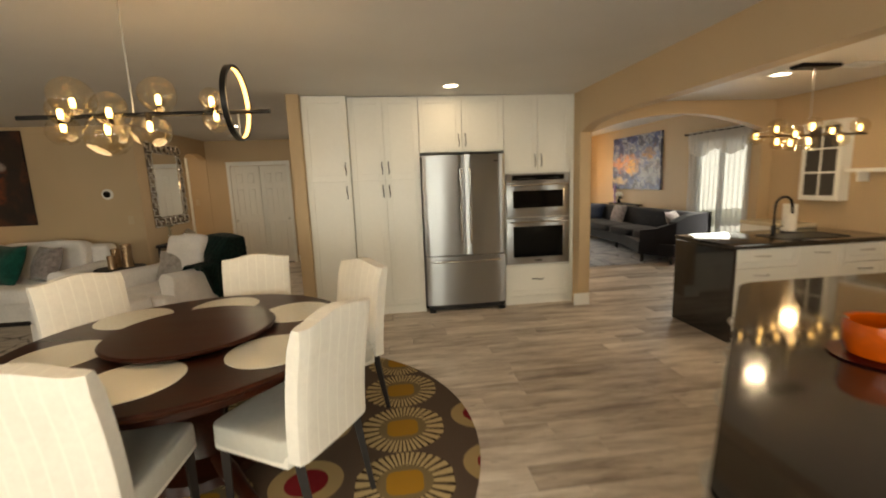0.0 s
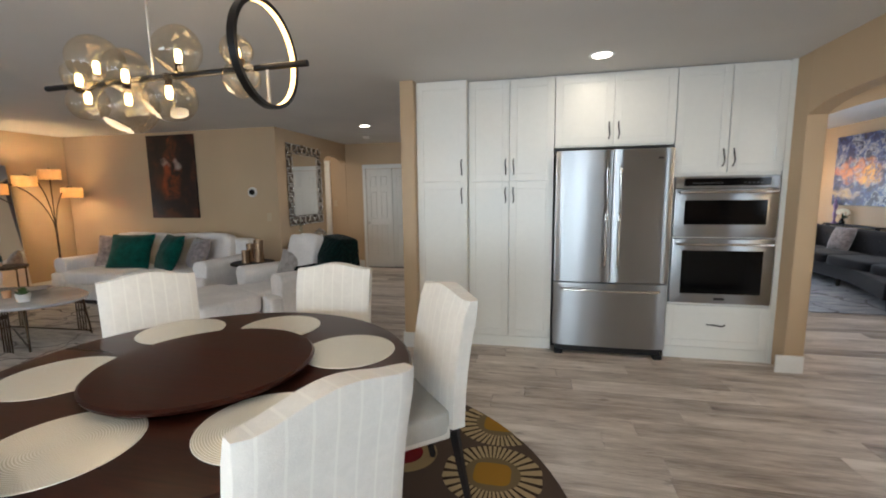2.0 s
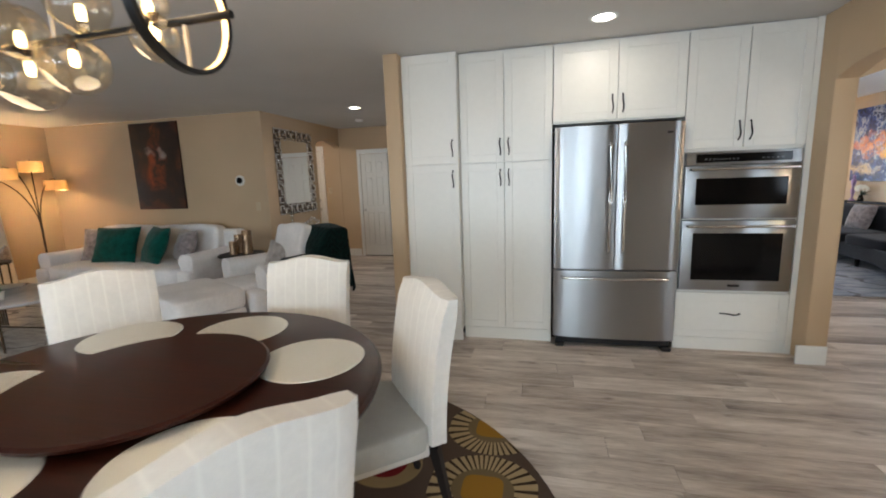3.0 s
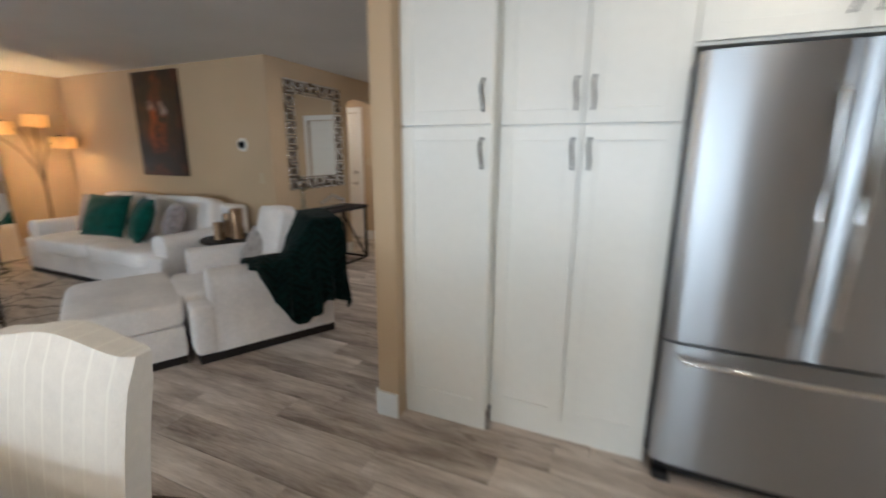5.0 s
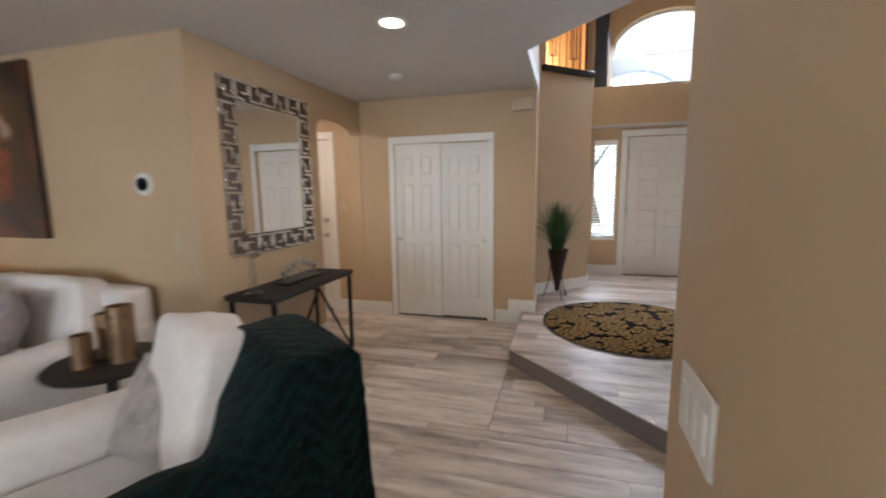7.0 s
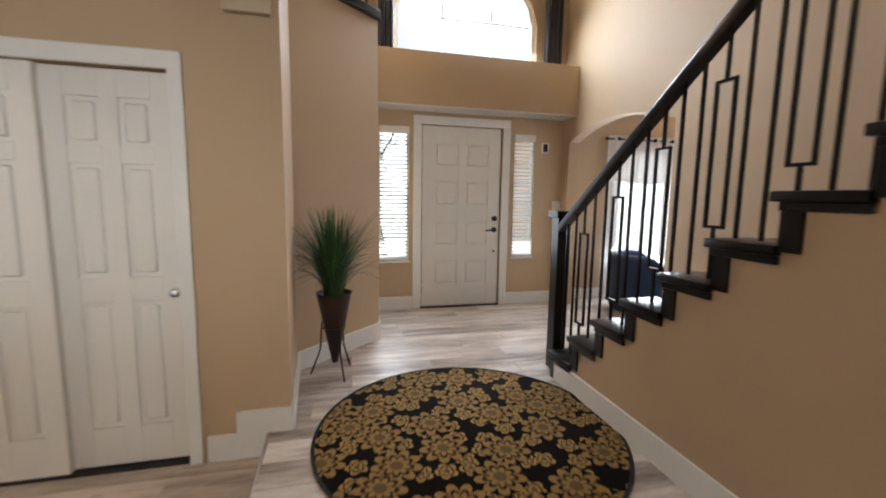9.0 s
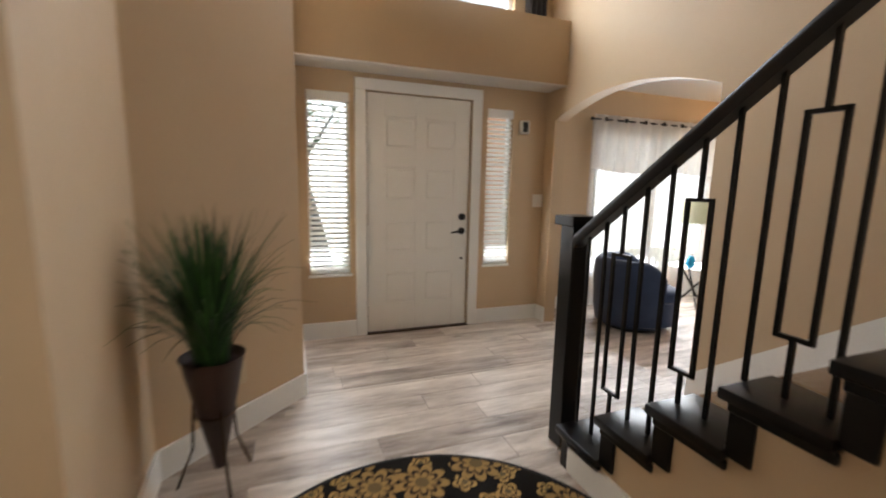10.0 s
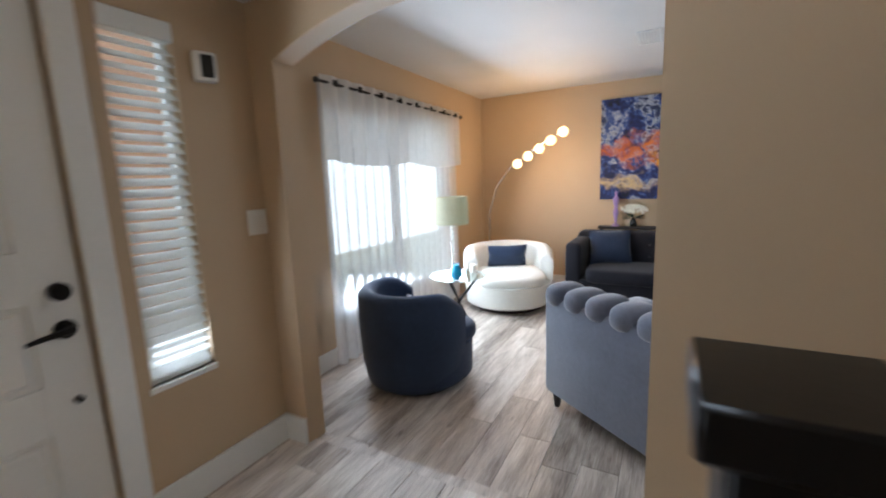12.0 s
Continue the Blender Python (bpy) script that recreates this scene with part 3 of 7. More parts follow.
def wall_mesh(p0, p1, thick, z0, z1, openings=(), bm=None):
    """A wall whose room face runs p0 -> p1; its body lies to the left. Openings: (u0, u1, z0, z1, arch rise); a negative rise is a flat segmental arch."""
    bm = bm or bmesh.new()
    a, b = Vector(p0), Vector(p1)
    d = (b - a).normalized()
    nrm = Vector((-d.y, d.x))
    length = (b - a).length

    def slab(u0, u1, zb0, zb1, zt):
        v = []
        for off in (0.0, thick):
            for u, zz in ((u0, zb0), (u1, zb1), (u1, zt), (u0, zt)):
                q = a + d * u + nrm * off
                v.append(bm.verts.new((q.x, q.y, zz)))
        for f in ((0, 1, 2, 3), (7, 6, 5, 4), (0, 4, 5, 1), (1, 5, 6, 2), (2, 6, 7, 3), (3, 7, 4, 0)):
            bm.faces.new([v[k] for k in f])
    u = 0.0
    for o in sorted(openings):
        u0, u1, oz0, oz1 = o[:4]
        rise = o[4] if len(o) > 4 else 0.0
        if u0 > u + 1e-4:
            slab(u, u0, z0, z0, z1)
        if oz0 > z0 + 1e-4:
            slab(u0, u1, z0, z0, oz0)
        n = 24 if rise else 1
        for k in range(n):
            def top(s):
                if rise < 0:
                    return oz1 - rise * (1 - (2 * s - 1) ** 2)
                return oz1 + rise * math.sqrt(max(0.0, 1 - (2 * s - 1) ** 2)) if rise else oz1
            s0, s1 = k / n, (k + 1) / n
            if min(top(s0), top(s1)) < z1 - 1e-4:
                slab(u0 + (u1 - u0) * s0, u0 + (u1 - u0) * s1, top(s0), top(s1), z1)
        u = u1
    if u < length - 1e-4:
        slab(u, length, z0, z0, z1)
    bmesh.ops.remove_doubles(bm, verts=bm.verts, dist=0.0004)
    return bm


def wall(name, p0, p1, z0, z1, openings=(), thick=0.12, material=None, label="tan painted plaster wall"):
    ob = part(name, wall_mesh(p0, p1, thick, z0, z1, openings), material or TAN, None, label, False)
    return tagged(ob, label, "wall", kind="structure")


def baseboard(p0, p1, z=0.0, h=0.14):
    a, b = Vector(p0), Vector(p1)
    bm = wall_mesh(p1, p0, 0.016, z, z + h)
    ob = part("baseboard", bm, TRIM, None, "white painted tall baseboard", angle=25)
    return tagged(ob, "white painted tall baseboard along the wall", "baseboard", kind="structure")


def shaker(bm, x0, z0, x1, z1, y, t=0.02, rail=0.062, inset=0.007):
    """A shaker front facing -y, its face at y."""
    box(bm, x0, y, z0, x0 + rail, y + t, z1, 0.0015)
    box(bm, x1 - rail, y, z0, x1, y + t, z1, 0.0015)
    box(bm, x0 + rail, y, z0, x1 - rail, y + t, z0 + rail, 0.0015)
    box(bm, x0 + rail, y, z1 - rail, x1 - rail, y + t, z1, 0.0015)
    box(bm, x0 + rail, y + inset, z0 + rail, x1 - rail, y + t, z1 - rail)
    return bm


def pull(bm, x, y, z, length=0.13, vertical=True):
    """A slim bowed bar pull standing off a front that faces -y."""
    pts = []
    for k in range(9):
        s = k / 8
        o = (s - 0.5) * length
        out = 0.006 + 0.026 * math.sin(math.pi * s) ** 0.6
        w = 0.004 * math.sin(2 * math.pi * s)
        pts.append((x + w, y - out, z + o) if vertical else (x + o, y - out, z + w))
    tube(bm, pts, [0.0035, 0.0045, 0.0055, 0.006, 0.006, 0.006, 0.0055, 0.0045, 0.0035], 8)
    for s in (0, -1):
        p = pts[s]
        cyl(bm, (p[0], y + 0.0005, p[2]), (p[0], y - 0.010, p[2]), 0.006, n=8)
    return bm


def panel_door(bm, w, h, t, rows, margin=0.11, gap=0.10, cols=2):
    """A moulded door in the xz plane from the origin, its face at y = 0 looking to -y. rows: (z0, z1) of the sunk panels."""
    box(bm, 0, 0.011, 0, w, t, h)
    xs = []
    pw = (w - 2 * margin - gap * (cols - 1)) / cols
    for c in range(cols):
        x = margin + c * (pw + gap)
        xs.append((x, x + pw))
    box(bm, 0, 0, 0, margin, 0.0115, h, 0.002)
    box(bm, w - margin, 0, 0, w, 0.0115, h, 0.002)
    for (a, b), (c, d) in zip(xs, xs[1:]):
        box(bm, b, 0, 0, c, 0.0115, h, 0.002)
    zs = [0.0] + [z for r in sorted(rows) for z in r] + [h]
    for k in range(0, len(zs), 2):
        for x0, x1 in xs:
            box(bm, x0, 0, zs[k], x1, 0.0115, zs[k + 1], 0.002)
    for z0, z1 in rows:
        for x0, x1 in xs:
            box(bm, x0 + 0.02, 0.002, z0 + 0.02, x1 - 0.02, 0.03, z1 - 0.02, 0.009)
    return bm


def casing(bm, w, h, cw=0.085, t=0.018):
    """Door casing round an opening from the origin, on a wall face that looks to -y."""
    box(bm, -cw, -t, 0, 0, 0, h, 0.004)
    box(bm, w, -t, 0, w + cw, 0, h, 0.004)
    box(bm, -cw, -t, h, w + cw, 0, h + cw, 0.004)
    return bm


def lever(parent, x, z, side=-1, material=None):
    bm = bmesh.new()
    cyl(bm, (x, 0.0, z), (x, -0.012, z), 0.032, n=20)
    cyl(bm, (x, -0.012, z), (x, -0.05, z), 0.011, n=12)
    tube(bm, [(x, -0.048, z), (x + side * 0.03, -0.052, z), (x + side * 0.075, -0.05, z - 0.004), (x + side * 0.115, -0.046, z - 0.012)], [0.011, 0.011, 0.009, 0.007], 10)
    return part("door_lever", bm, material or NICKEL, parent, "lever handle on a round rose")


# ---- the shell ----
F = 0.13   # raised entry floor
CH = 2.43  # main ceiling

bm = prism(bmesh.new(), [(-7.4, -2.4), (6.0, -2.4), (6.0, 12.4), (-7.4, 12.4)], -0.25, -0.006)
tagged(part("floor", bm, surface("floor_slab", lin(60, 52, 46), 0.9), None, "grey-brown wood-look plank floor", False), "grey-brown wood-look plank floor", "floor", kind="structure")

FOYER = [(-1.41, 9.17), (-1.40, 8.05), (-0.40, 7.06), (0.45, 7.06), (1.60, 7.06), (1.60, 11.5), (-0.70, 11.5), (-0.70, 10.56), (-1.33, 9.96), (-1.29, 9.17)]
bm = prism(bmesh.new(), FOYER, -0.006, F - 0.006)
tagged(part("entry_platform", bm, surface("step_riser_vinyl", lin(120, 112, 108), 0.5, vary=0.15, stretch=(1, 1, 8)), None, "raised entry platform with a grey plank riser", False), "raised entry platform with a grey plank riser", "step", kind="structure")

bm = prism(bmesh.new(), [(-7.4, -2.4), (2.36, -2.4), (2.36, 5.97), (-0.28, 5.97), (-0.28, 7.02), (-0.42, 7.12), (-1.28, 8.0), (-1.28, 9.3), (-7.4, 9.3)], CH, CH + 0.12)
tagged(part("ceiling", bm, CEIL, None, "white painted ceiling", False), "white painted flat ceiling", "ceiling", kind="structure")
bm = boxes((2.488, -2.4, 2.30, 4.9, 5.06, 2.42))
tagged(part("ceiling_kitchen", bm, CEIL, None, "white kitchen ceiling", False), "white painted lower kitchen ceiling", "ceiling", kind="structure")
bm = boxes((1.67, 5.18, 2.57, 5.92, 12.24, 2.69))
tagged(part("ceiling_sitting_room", bm, CEIL, None, "white ceiling", False), "white painted sitting room ceiling", "ceiling", kind="structure")
bm = boxes((-3.2, 6.7, 5.2, 1.8, 12.0, 5.32))
tagged(part("ceiling_entry", bm, CEIL, None, "white ceiling", False), "white high entry ceiling", "ceiling", kind="structure")

wall("wall_south", (4.75, -2.3), (-7.15, -2.3), 0, 2.55, [(3.35, 6.75, 0.0, 2.1), (8.5, 10.6, 0.9, 2.1)])
wall("wall_west", (-7.15, -2.3), (-7.15, 6.89), 0, 2.55, [(5.4, 7.49, 0.98, 2.01)])
wall("wall_living", (-7.27, 6.89), (-3.265, 6.89), 0, 2.55)
wall("wall_mirror", (-3.26, 6.893), (-3.26, 9.17), 0, 2.55, [(1.41, 2.27, 0.0, 2.06, 0.11)])
wall("wall_hall_west", (-4.8, 7.01), (-4.8, 9.19), 0, 2.55)
wall("wall_hall_south", (-3.38, 7.013), (-4.8, 7.013), 0, 2.55)
wall("wall_closet", (-4.92, 9.17), (-1.29, 9.17), 0, 2.55, [(0.47, 1.24, 0.0, 2.04), (2.08, 3.135, 0.0, 1.96)])
tagged(part("closet_back", boxes((-3.1, 9.9, 0, -1.5, 10.0, 2.4), (-4.7, 9.4, 0, -3.3, 9.5, 2.4)), TAN, None, "tan wall", False), "plain tan wall inside the closet", "wall", kind="structure")
wall("wall_entry_west", (-1.29, 9.173), (-1.33, 9.96), F - 0.01, 5.2)
wall("wall_entry_angled", (-1.33, 9.96), (-0.70, 10.56), F - 0.01, 5.2, [(0.10, 0.86, 2.87, 4.3)])
wall("wall_entry_return", (-0.70, 10.56), (-0.70, 11.5), F - 0.01, 5.2)
wall("wall_front", (-0.70, 11.5), (1.67, 11.5), 0, 2.82, [(0.09, 0.42, 0.68, 2.13), (0.55, 1.49, F, 2.17), (1.64, 1.90, 0.70, 2.11)], thick=0.14)
wall("wall_front_upper", (-0.70, 11.5), (1.67, 11.5), 2.82, 5.2, [(0.25, 1.86, 2.85, 3.30, 0.57)], thick=0.14)
wall("wall_stair", (1.55, 12.1), (1.55, 6.9), 0, 5.2, [(0.75, 2.33, 0.0, 2.03, -0.155)])
wall("wall_entry_back", (-0.40, 7.055), (-0.40, 5.623), 0, 5.2, [(0.195, 0.995, 0.0, 2.04)])
wall("wall_stair_back", (1.55, 6.9), (-0.28, 6.9), F - 0.02, 5.2, thick=0.10)
wall("wall_loft_west", (-1.28, 8.0), (-1.28, 9.17), 2.55, 5.2)
wall("wall_loft_south", (-0.28, 7.0), (-1.28, 8.0), 2.55, 5.2)
wall("wall_pantry_jog", (-0.28, 5.62), (-0.645, 5.62), 0, 2.43, thick=0.11)
wall("wall_cabinet_back", (-0.26, 5.86), (2.36, 5.86), 0, 2.43)
wall("wall_sitting_west", (1.672, 5.97), (1.672, 6.9), 0, 2.57, thick=0.02)
wall("wall_arch_kitchen", (2.49, 5.06), (5.9, 5.06), 0, 2.69, [(0.002, 2.11, 0.0, 1.975, -0.185)])
wall("wall_kitchen_east", (4.75, 5.06), (4.75, -2.3), 0, 2.42, [(3.5, 5.0, 1.05, 2.05)])
wall("wall_sitting_east", (5.78, 12.1), (5.78, 5.18), 0, 2.69, [(4.42, 5.58, 0.02, 2.08)])
wall("wall_sitting_north", (1.67, 12.1), (5.9, 12.1), 0, 2.69, [(0.95, 2.95, 0.35, 2.12)])
wall("wall_sitting_inner", (2.36, 5.98), (1.68, 5.98), 0, 2.57, thick=0.1)

tagged(part("wall_stub", boxes((-0.77, 5.06, 0, -0.645, 5.62, CH), bevel=0.006, seg=2), TAN, None, "tan wall end"), "tan painted wall end beside the pantry cabinets", "wall", kind="structure")
tagged(part("wall_post", boxes((2.36, 5.06, 0, 2.49, 5.98, CH), bevel=0.006, seg=2), TAN, None, "tan wall post"), "tan painted wall post under the beam", "wall", kind="structure")

# dropped beam with a rounded haunch at its post
bm = bmesh.new()
prof = [(5.06, 1.98), (5.0, 2.00), (4.9, 2.035), (4.75, 2.06), (4.5, 2.075), (4.0, 2.08), (-2.3, 2.08), (-2.3, CH), (5.06, CH)]
va = [bm.verts.new((2.36, y, z)) for y, z in prof]
vb = [bm.verts.new((2.49, y, z)) for y, z in prof]
bm.faces.new(va)
bm.faces.new(vb[::-1])
for k in range(len(prof)):
    j = (k + 1) % len(prof)
    bm.faces.new((va[k], vb[k], vb[j], va[j]))
tagged(part("ceiling_beam", bm, TAN, None, "tan painted dropped beam"), "tan painted dropped ceiling beam", "beam", kind="structure")

# boxed-out ledge over the front door
bm = boxes((-0.697, 11.2, 2.31, 1.548, 11.497, 2.83), bevel=0.004, seg=2)
tagged(part("ledge_over_door", bm, TAN, None, "tan ledge"), "tan boxed-out plaster ledge over the front door", "ledge", kind="structure")
tagged(part("soffit", boxes((-0.695, 11.204, 2.3, 1.546, 11.495, 2.309)), CEIL, None, "white soffit", False), "white soffit under the ledge", "soffit", kind="structure")

for p0, p1, z in (((-7.15, 6.89), (-3.26, 6.89), 0), ((-3.26, 6.89), (-3.26, 8.3), 0), ((-3.26, 9.17), (-2.925, 9.17), 0), ((-3.60, 9.17), (-3.26, 9.17), 0), ((-1.70, 9.17), (-1.56, 9.17), 0),
                  ((-1.29, 9.17), (-1.33, 9.96), F), ((-1.33, 9.96), (-0.70, 10.56), F), ((-0.70, 10.56), (-0.70, 11.5), F), ((-0.70, 11.5), (-0.235, 11.5), F), ((0.875, 11.5), (1.55, 11.5), F),
                  ((1.55, 11.5), (1.55, 11.35), F), ((-0.77, 5.63), (-0.77, 5.06), 0), ((-0.77, 5.06), (-0.645, 5.06), 0), ((2.30, 5.06), (2.49, 5.06), 0), ((-7.15, -2.3), (-7.15, 6.89), 0),
                  ((-0.40, 7.055), (-0.40, 6.945), 0), ((1.67, 12.1), (5.78, 12.1), 0), ((5.78, 12.1), (5.78, 7.75), 0), ((1.67, 11.36), (1.67, 12.1), 0), ((4.60, 5.06), (4.75, 5.06), 0)):
    baseboard(p0, p1, z)
tagged(part("baseboard_step", boxes((-1.56, 9.154, 0.0, -1.289, 9.172, F + 0.13), bevel=0.003), TRIM, None, "white baseboard block"), "white baseboard stepping up to the platform", "baseboard", kind="structure")
# stair skirt on the wall
bm = bmesh.new()
sk = [(9.77, F), (9.77, 0.28), (9.72, 0.34), (7.0, 2.36), (7.0, 2.0), (9.45, F)]
va = [bm.verts.new((1.548, y, z)) for y, z in sk]
vb = [bm.verts.new((1.530, y, z)) for y, z in sk]
bm.faces.new(va)
bm.faces.new(vb[::-1])
for k in range(len(sk)):
    j = (k + 1) % len(sk)
    bm.faces.new((va[k], vb[k], vb[j], va[j]))
tagged(part("stair_skirt", bm, TRIM, None, "white skirt board"), "white sloping skirt board beside the stairs", "trim", kind="structure")


# ---- doors ----
SIX = [(0.22, 0.86), (1.0, 1.56), (1.66, 1.88)]


def interior_door(name, m, w, h, rows, label, hand, swing=0.0, hinge_side=1, deadbolt=False, material=None, hardware=None, cas=True):
    d = thing(name, label, "door", m, kind="structure")
    if cas:
        part("door_casing", casing(bmesh.new(), w, h), TRIM, d)
    part("door_slab", panel_door(bmesh.new(), w - 0.008, h - 0.012, 0.04, rows), material or DOORWHITE, d)
    d.children[-1].location = (0.004, 0.012, 0.008)
    if hand == "lever":
        lv = lever(d, 0.07 if hinge_side > 0 else w - 0.07, 0.92, 1 if hinge_side > 0 else -1, hardware)
        lv.location.y = 0.012
    xh = w - 0.006 if hinge_side > 0 else 0.006
    for z in (0.22, h / 2, h - 0.2):
        bm = cyl(bmesh.new(), (xh, 0.004, z - 0.045), (xh, 0.004, z + 0.045), 0.007, n=8)
        part("hinge", bm, NICKEL, d)
    return d


# the door under the stairs
interior_door("door_understair", pose(-0.40, 6.86, 0, 0, 0, -90), 0.80, 2.04, SIX, "white six-panel door with satin lever handle", "lever")
garage = interior_door("door_garage", pose(-4.45, 9.17, 0), 0.77, 2.04, SIX, "white six-panel door with deadbolt in the side hall", "lever", hinge_side=-1)
part("deadbolt", cyl(bmesh.new(), (0.70, 0.014, 1.10), (0.70, -0.022, 1.10), 0.03, n=18), NICKEL, garage)

closet = thing("closet_doors", "pair of white six-panel sliding closet doors", "door", pose(-2.84, 9.17, 0), kind="structure")
bm = bmesh.new()
box(bm, -0.065, -0.018, 0, 0.0, 0, 1.96, 0.004)
box(bm, 1.055, -0.018, 0, 1.12, 0, 1.96, 0.004)
box(bm, -0.065, -0.02, 1.945, 1.12, 0, 2.025, 0.004)
part("closet_casing", bm, TRIM, closet)
for x, y in ((0.0, 0.005), (0.525, 0.045)):
    s = part("sliding_door", panel_door(bmesh.new(), 0.53, 1.925, 0.035, [(0.2, 0.84), (0.96, 1.5), (1.58, 1.8)], 0.09, 0.075), DOORWHITE, closet)
    s.location = (x, y, 0.015)
for x, y in ((0.04, 0.005), (1.015, 0.045)):
    bm = lathe(bmesh.new(), [(0.0, 0.03), (0.018, 0.026), (0.02, 0.012), (0.012, 0.004), (0.024, 0.0)], 18)
    k = part("knob", bm, NICKEL, closet)
    k.matrix_local = pose(x, y, 0.89, 90, 0, 0)
part("floor_track", boxes((0, 0.0, 0.0, 1.055, 0.08, 0.008)), DARKPLASTIC, closet)

front = thing("door_front", "white panelled front door with oil-rubbed bronze lock", "door", pose(-0.15, 11.5, F), kind="structure")
part("door_casing", casing(bmesh.new(), 0.94, 2.04, 0.09, 0.022), TRIM, front)
s = part("door_slab", panel_door(bmesh.new(), 0.915, 2.02, 0.045, [(0.25, 0.53), (0.70, 0.98), (1.15, 1.43), (1.58, 1.84)], 0.145, 0.085), DOORWHITE, front)
s.location = (0.0125, 0.012, 0.012)
part("jamb", boxes((0.001, 0.055, 0.0, 0.035, 0.09, 2.039), (0.905, 0.055, 0.0, 0.939, 0.09, 2.039), (0.035, 0.055, 2.0, 0.905, 0.09, 2.039)), TRIM, front)
part("threshold", boxes((0, -0.03, 0.0, 0.94, 0.06, 0.012), bevel=0.003), BRONZE, front)
lv = lever(front, 0.865, 0.89, -1, BLACKMETAL)
lv.location.y = 0.012
for z, r in ((1.02, 0.03), (0.64, 0.011)):
    part("deadbolt", cyl(bmesh.new(), (0.865, 0.014, z), (0.865, -0.014, z), r, n=20), BLACKMETAL, front)
for z in (0.2, 1.0, 1.82):
    part("hinge", boxes((-0.006, -0.012, z - 0.05, 0.014, 0.008, z + 0.05), bevel=0.002), NICKEL, front)


# ---- windows ----
def sidelight(name, x0, x1, z0, z1, tilt=24):
    w = thing(name, "narrow sidelight window with white horizontal blinds", "window", pose(0, 11.5, 0), kind="structure")
    part("window_frame", boxes((x0 - 0.004, 0.05, z0, x0 + 0.022, 0.10, z1), (x1 - 0.022, 0.05, z0, x1 + 0.004, 0.10, z1), (x0, 0.05, z0, x1, 0.10, z0 + 0.03), (x0, 0.05, z1 - 0.03, x1, 0.10, z1)), TRIM, w)
    pn = part("pane", boxes((x0 + 0.02, 0.075, z0 + 0.028, x1 - 0.02, 0.079, z1 - 0.028)), PANE, w)
    pn.visible_shadow = False
    part("window_sill", boxes((x0 - 0.01, -0.012, z0 - 0.025, x1 + 0.01, 0.05, z0), bevel=0.004), TRIM, w)
    part("headrail", boxes((x0 + 0.002, -0.008, z1 - 0.07, x1 - 0.002, 0.045, z1 + 0.005), bevel=0.004), TRIM, w)
    me = None
    n = int((z1 - z0 - 0.1) / 0.042)
    for k in range(n):
        if me is None:
            s = part("slat", boxes((x0 + 0.006, -0.023, -0.0014, x1 - 0.006, 0.023, 0.0014)), SLAT, w)
            me = s.data
        else:
            s = new("slat", me)
            s.parent = w
        s.matrix_local = pose(0, 0.022, z0 + 0.045 + k * 0.042, tilt, 0, 0)
    part("bottom_rail", boxes((x0 + 0.006, 0.01, z0 + 0.004, x1 - 0.006, 0.034, z0 + 0.024), bevel=0.003), TRIM, w)
    return w


SLAT = sheer_material("white_blind_slat", (0.94, 0.94, 0.92, 1), 0.02)
sidelight("window_sidelight_west", -0.61, -0.28, 0.68, 2.13)
sidelight("window_sidelight_east", 0.94, 1.20, 0.70, 2.11, 40)

arch = thing("window_arched", "large arched entry window with white frame", "window", pose(0.355, 11.53, 2.85), kind="structure")
W2, HS, RI = 0.805, 0.45, 0.57


def arch_pts(inset, n=28):
    out = [(-W2 + inset, 0.0 + inset * 0.0)]
    for k in range(n + 1):
        s = k / n
        x = -W2 + inset + 2 * (W2 - inset) * s
        out.append((x, HS + (RI - inset) * math.sqrt(max(0.0, 1 - (2 * s - 1) ** 2))))
    out.append((W2 - inset, 0.0))
    return out


bm = bmesh.new()
o, i_ = arch_pts(0.0), arch_pts(0.05)
for y in (0.0, 0.05):
    a = [bm.verts.new((x, y, z)) for x, z in o]
    b = [bm.verts.new((x, y, z)) for x, z in i_]
    for k in range(len(o) - 1):
        bm.faces.new((a[k], a[k + 1], b[k + 1], b[k]))
    if y == 0.0:
        b0 = b
for k in range(len(o) - 1):
    bm.faces.new((b0[k], b0[k + 1], b[k + 1], b[k]))
part("window_frame", bm, TRIM, arch, smooth=False)
bm = bmesh.new()
bm.faces.new([bm.verts.new((x, 0.025, z)) for x, z in arch_pts(0.04)])
pn = part("pane", bm, PANE, arch, smooth=False)
pn.visible_shadow = False
for x in (-0.28, 0.28):
    part("muntin", boxes((x - 0.006, 0.015, 0, x + 0.006, 0.035, HS + 0.48)), TRIM, arch)
part("muntin", boxes((-W2 + 0.04, 0.015, 0.44, W2 - 0.04, 0.035, 0.452)), TRIM, arch)

win = thing("window_living", "white living room window with dark lowered shade", "window", kind="structure")
part("window_frame", boxes((-7.20, 3.1, 0.98, -7.16, 3.16, 2.01), (-7.20, 5.13, 0.98, -7.16, 5.19, 2.01), (-7.20, 3.1, 0.98, -7.16, 5.19, 1.03), (-7.20, 3.1, 1.96, -7.16, 5.19, 2.01)), TRIM, win)
pn = part("pane", boxes((-7.19, 3.15, 1.02, -7.185, 5.14, 1.97)), PANE, win)
pn.visible_shadow = False
part("pleated_shade", boxes(*[(-7.158, 3.17, 1.64 + 0.02 * k, -7.150 + 0.004 * (k % 2), 5.12, 1.658 + 0.02 * k) for k in range(16)]), SHEER, win, "translucent white upper shade")
part("roman_shade", boxes((-7.155, 3.16, 1.0, -7.140, 5.15, 1.64), bevel=0.004), DARKSHADE, win, "dark burgundy lower shade")
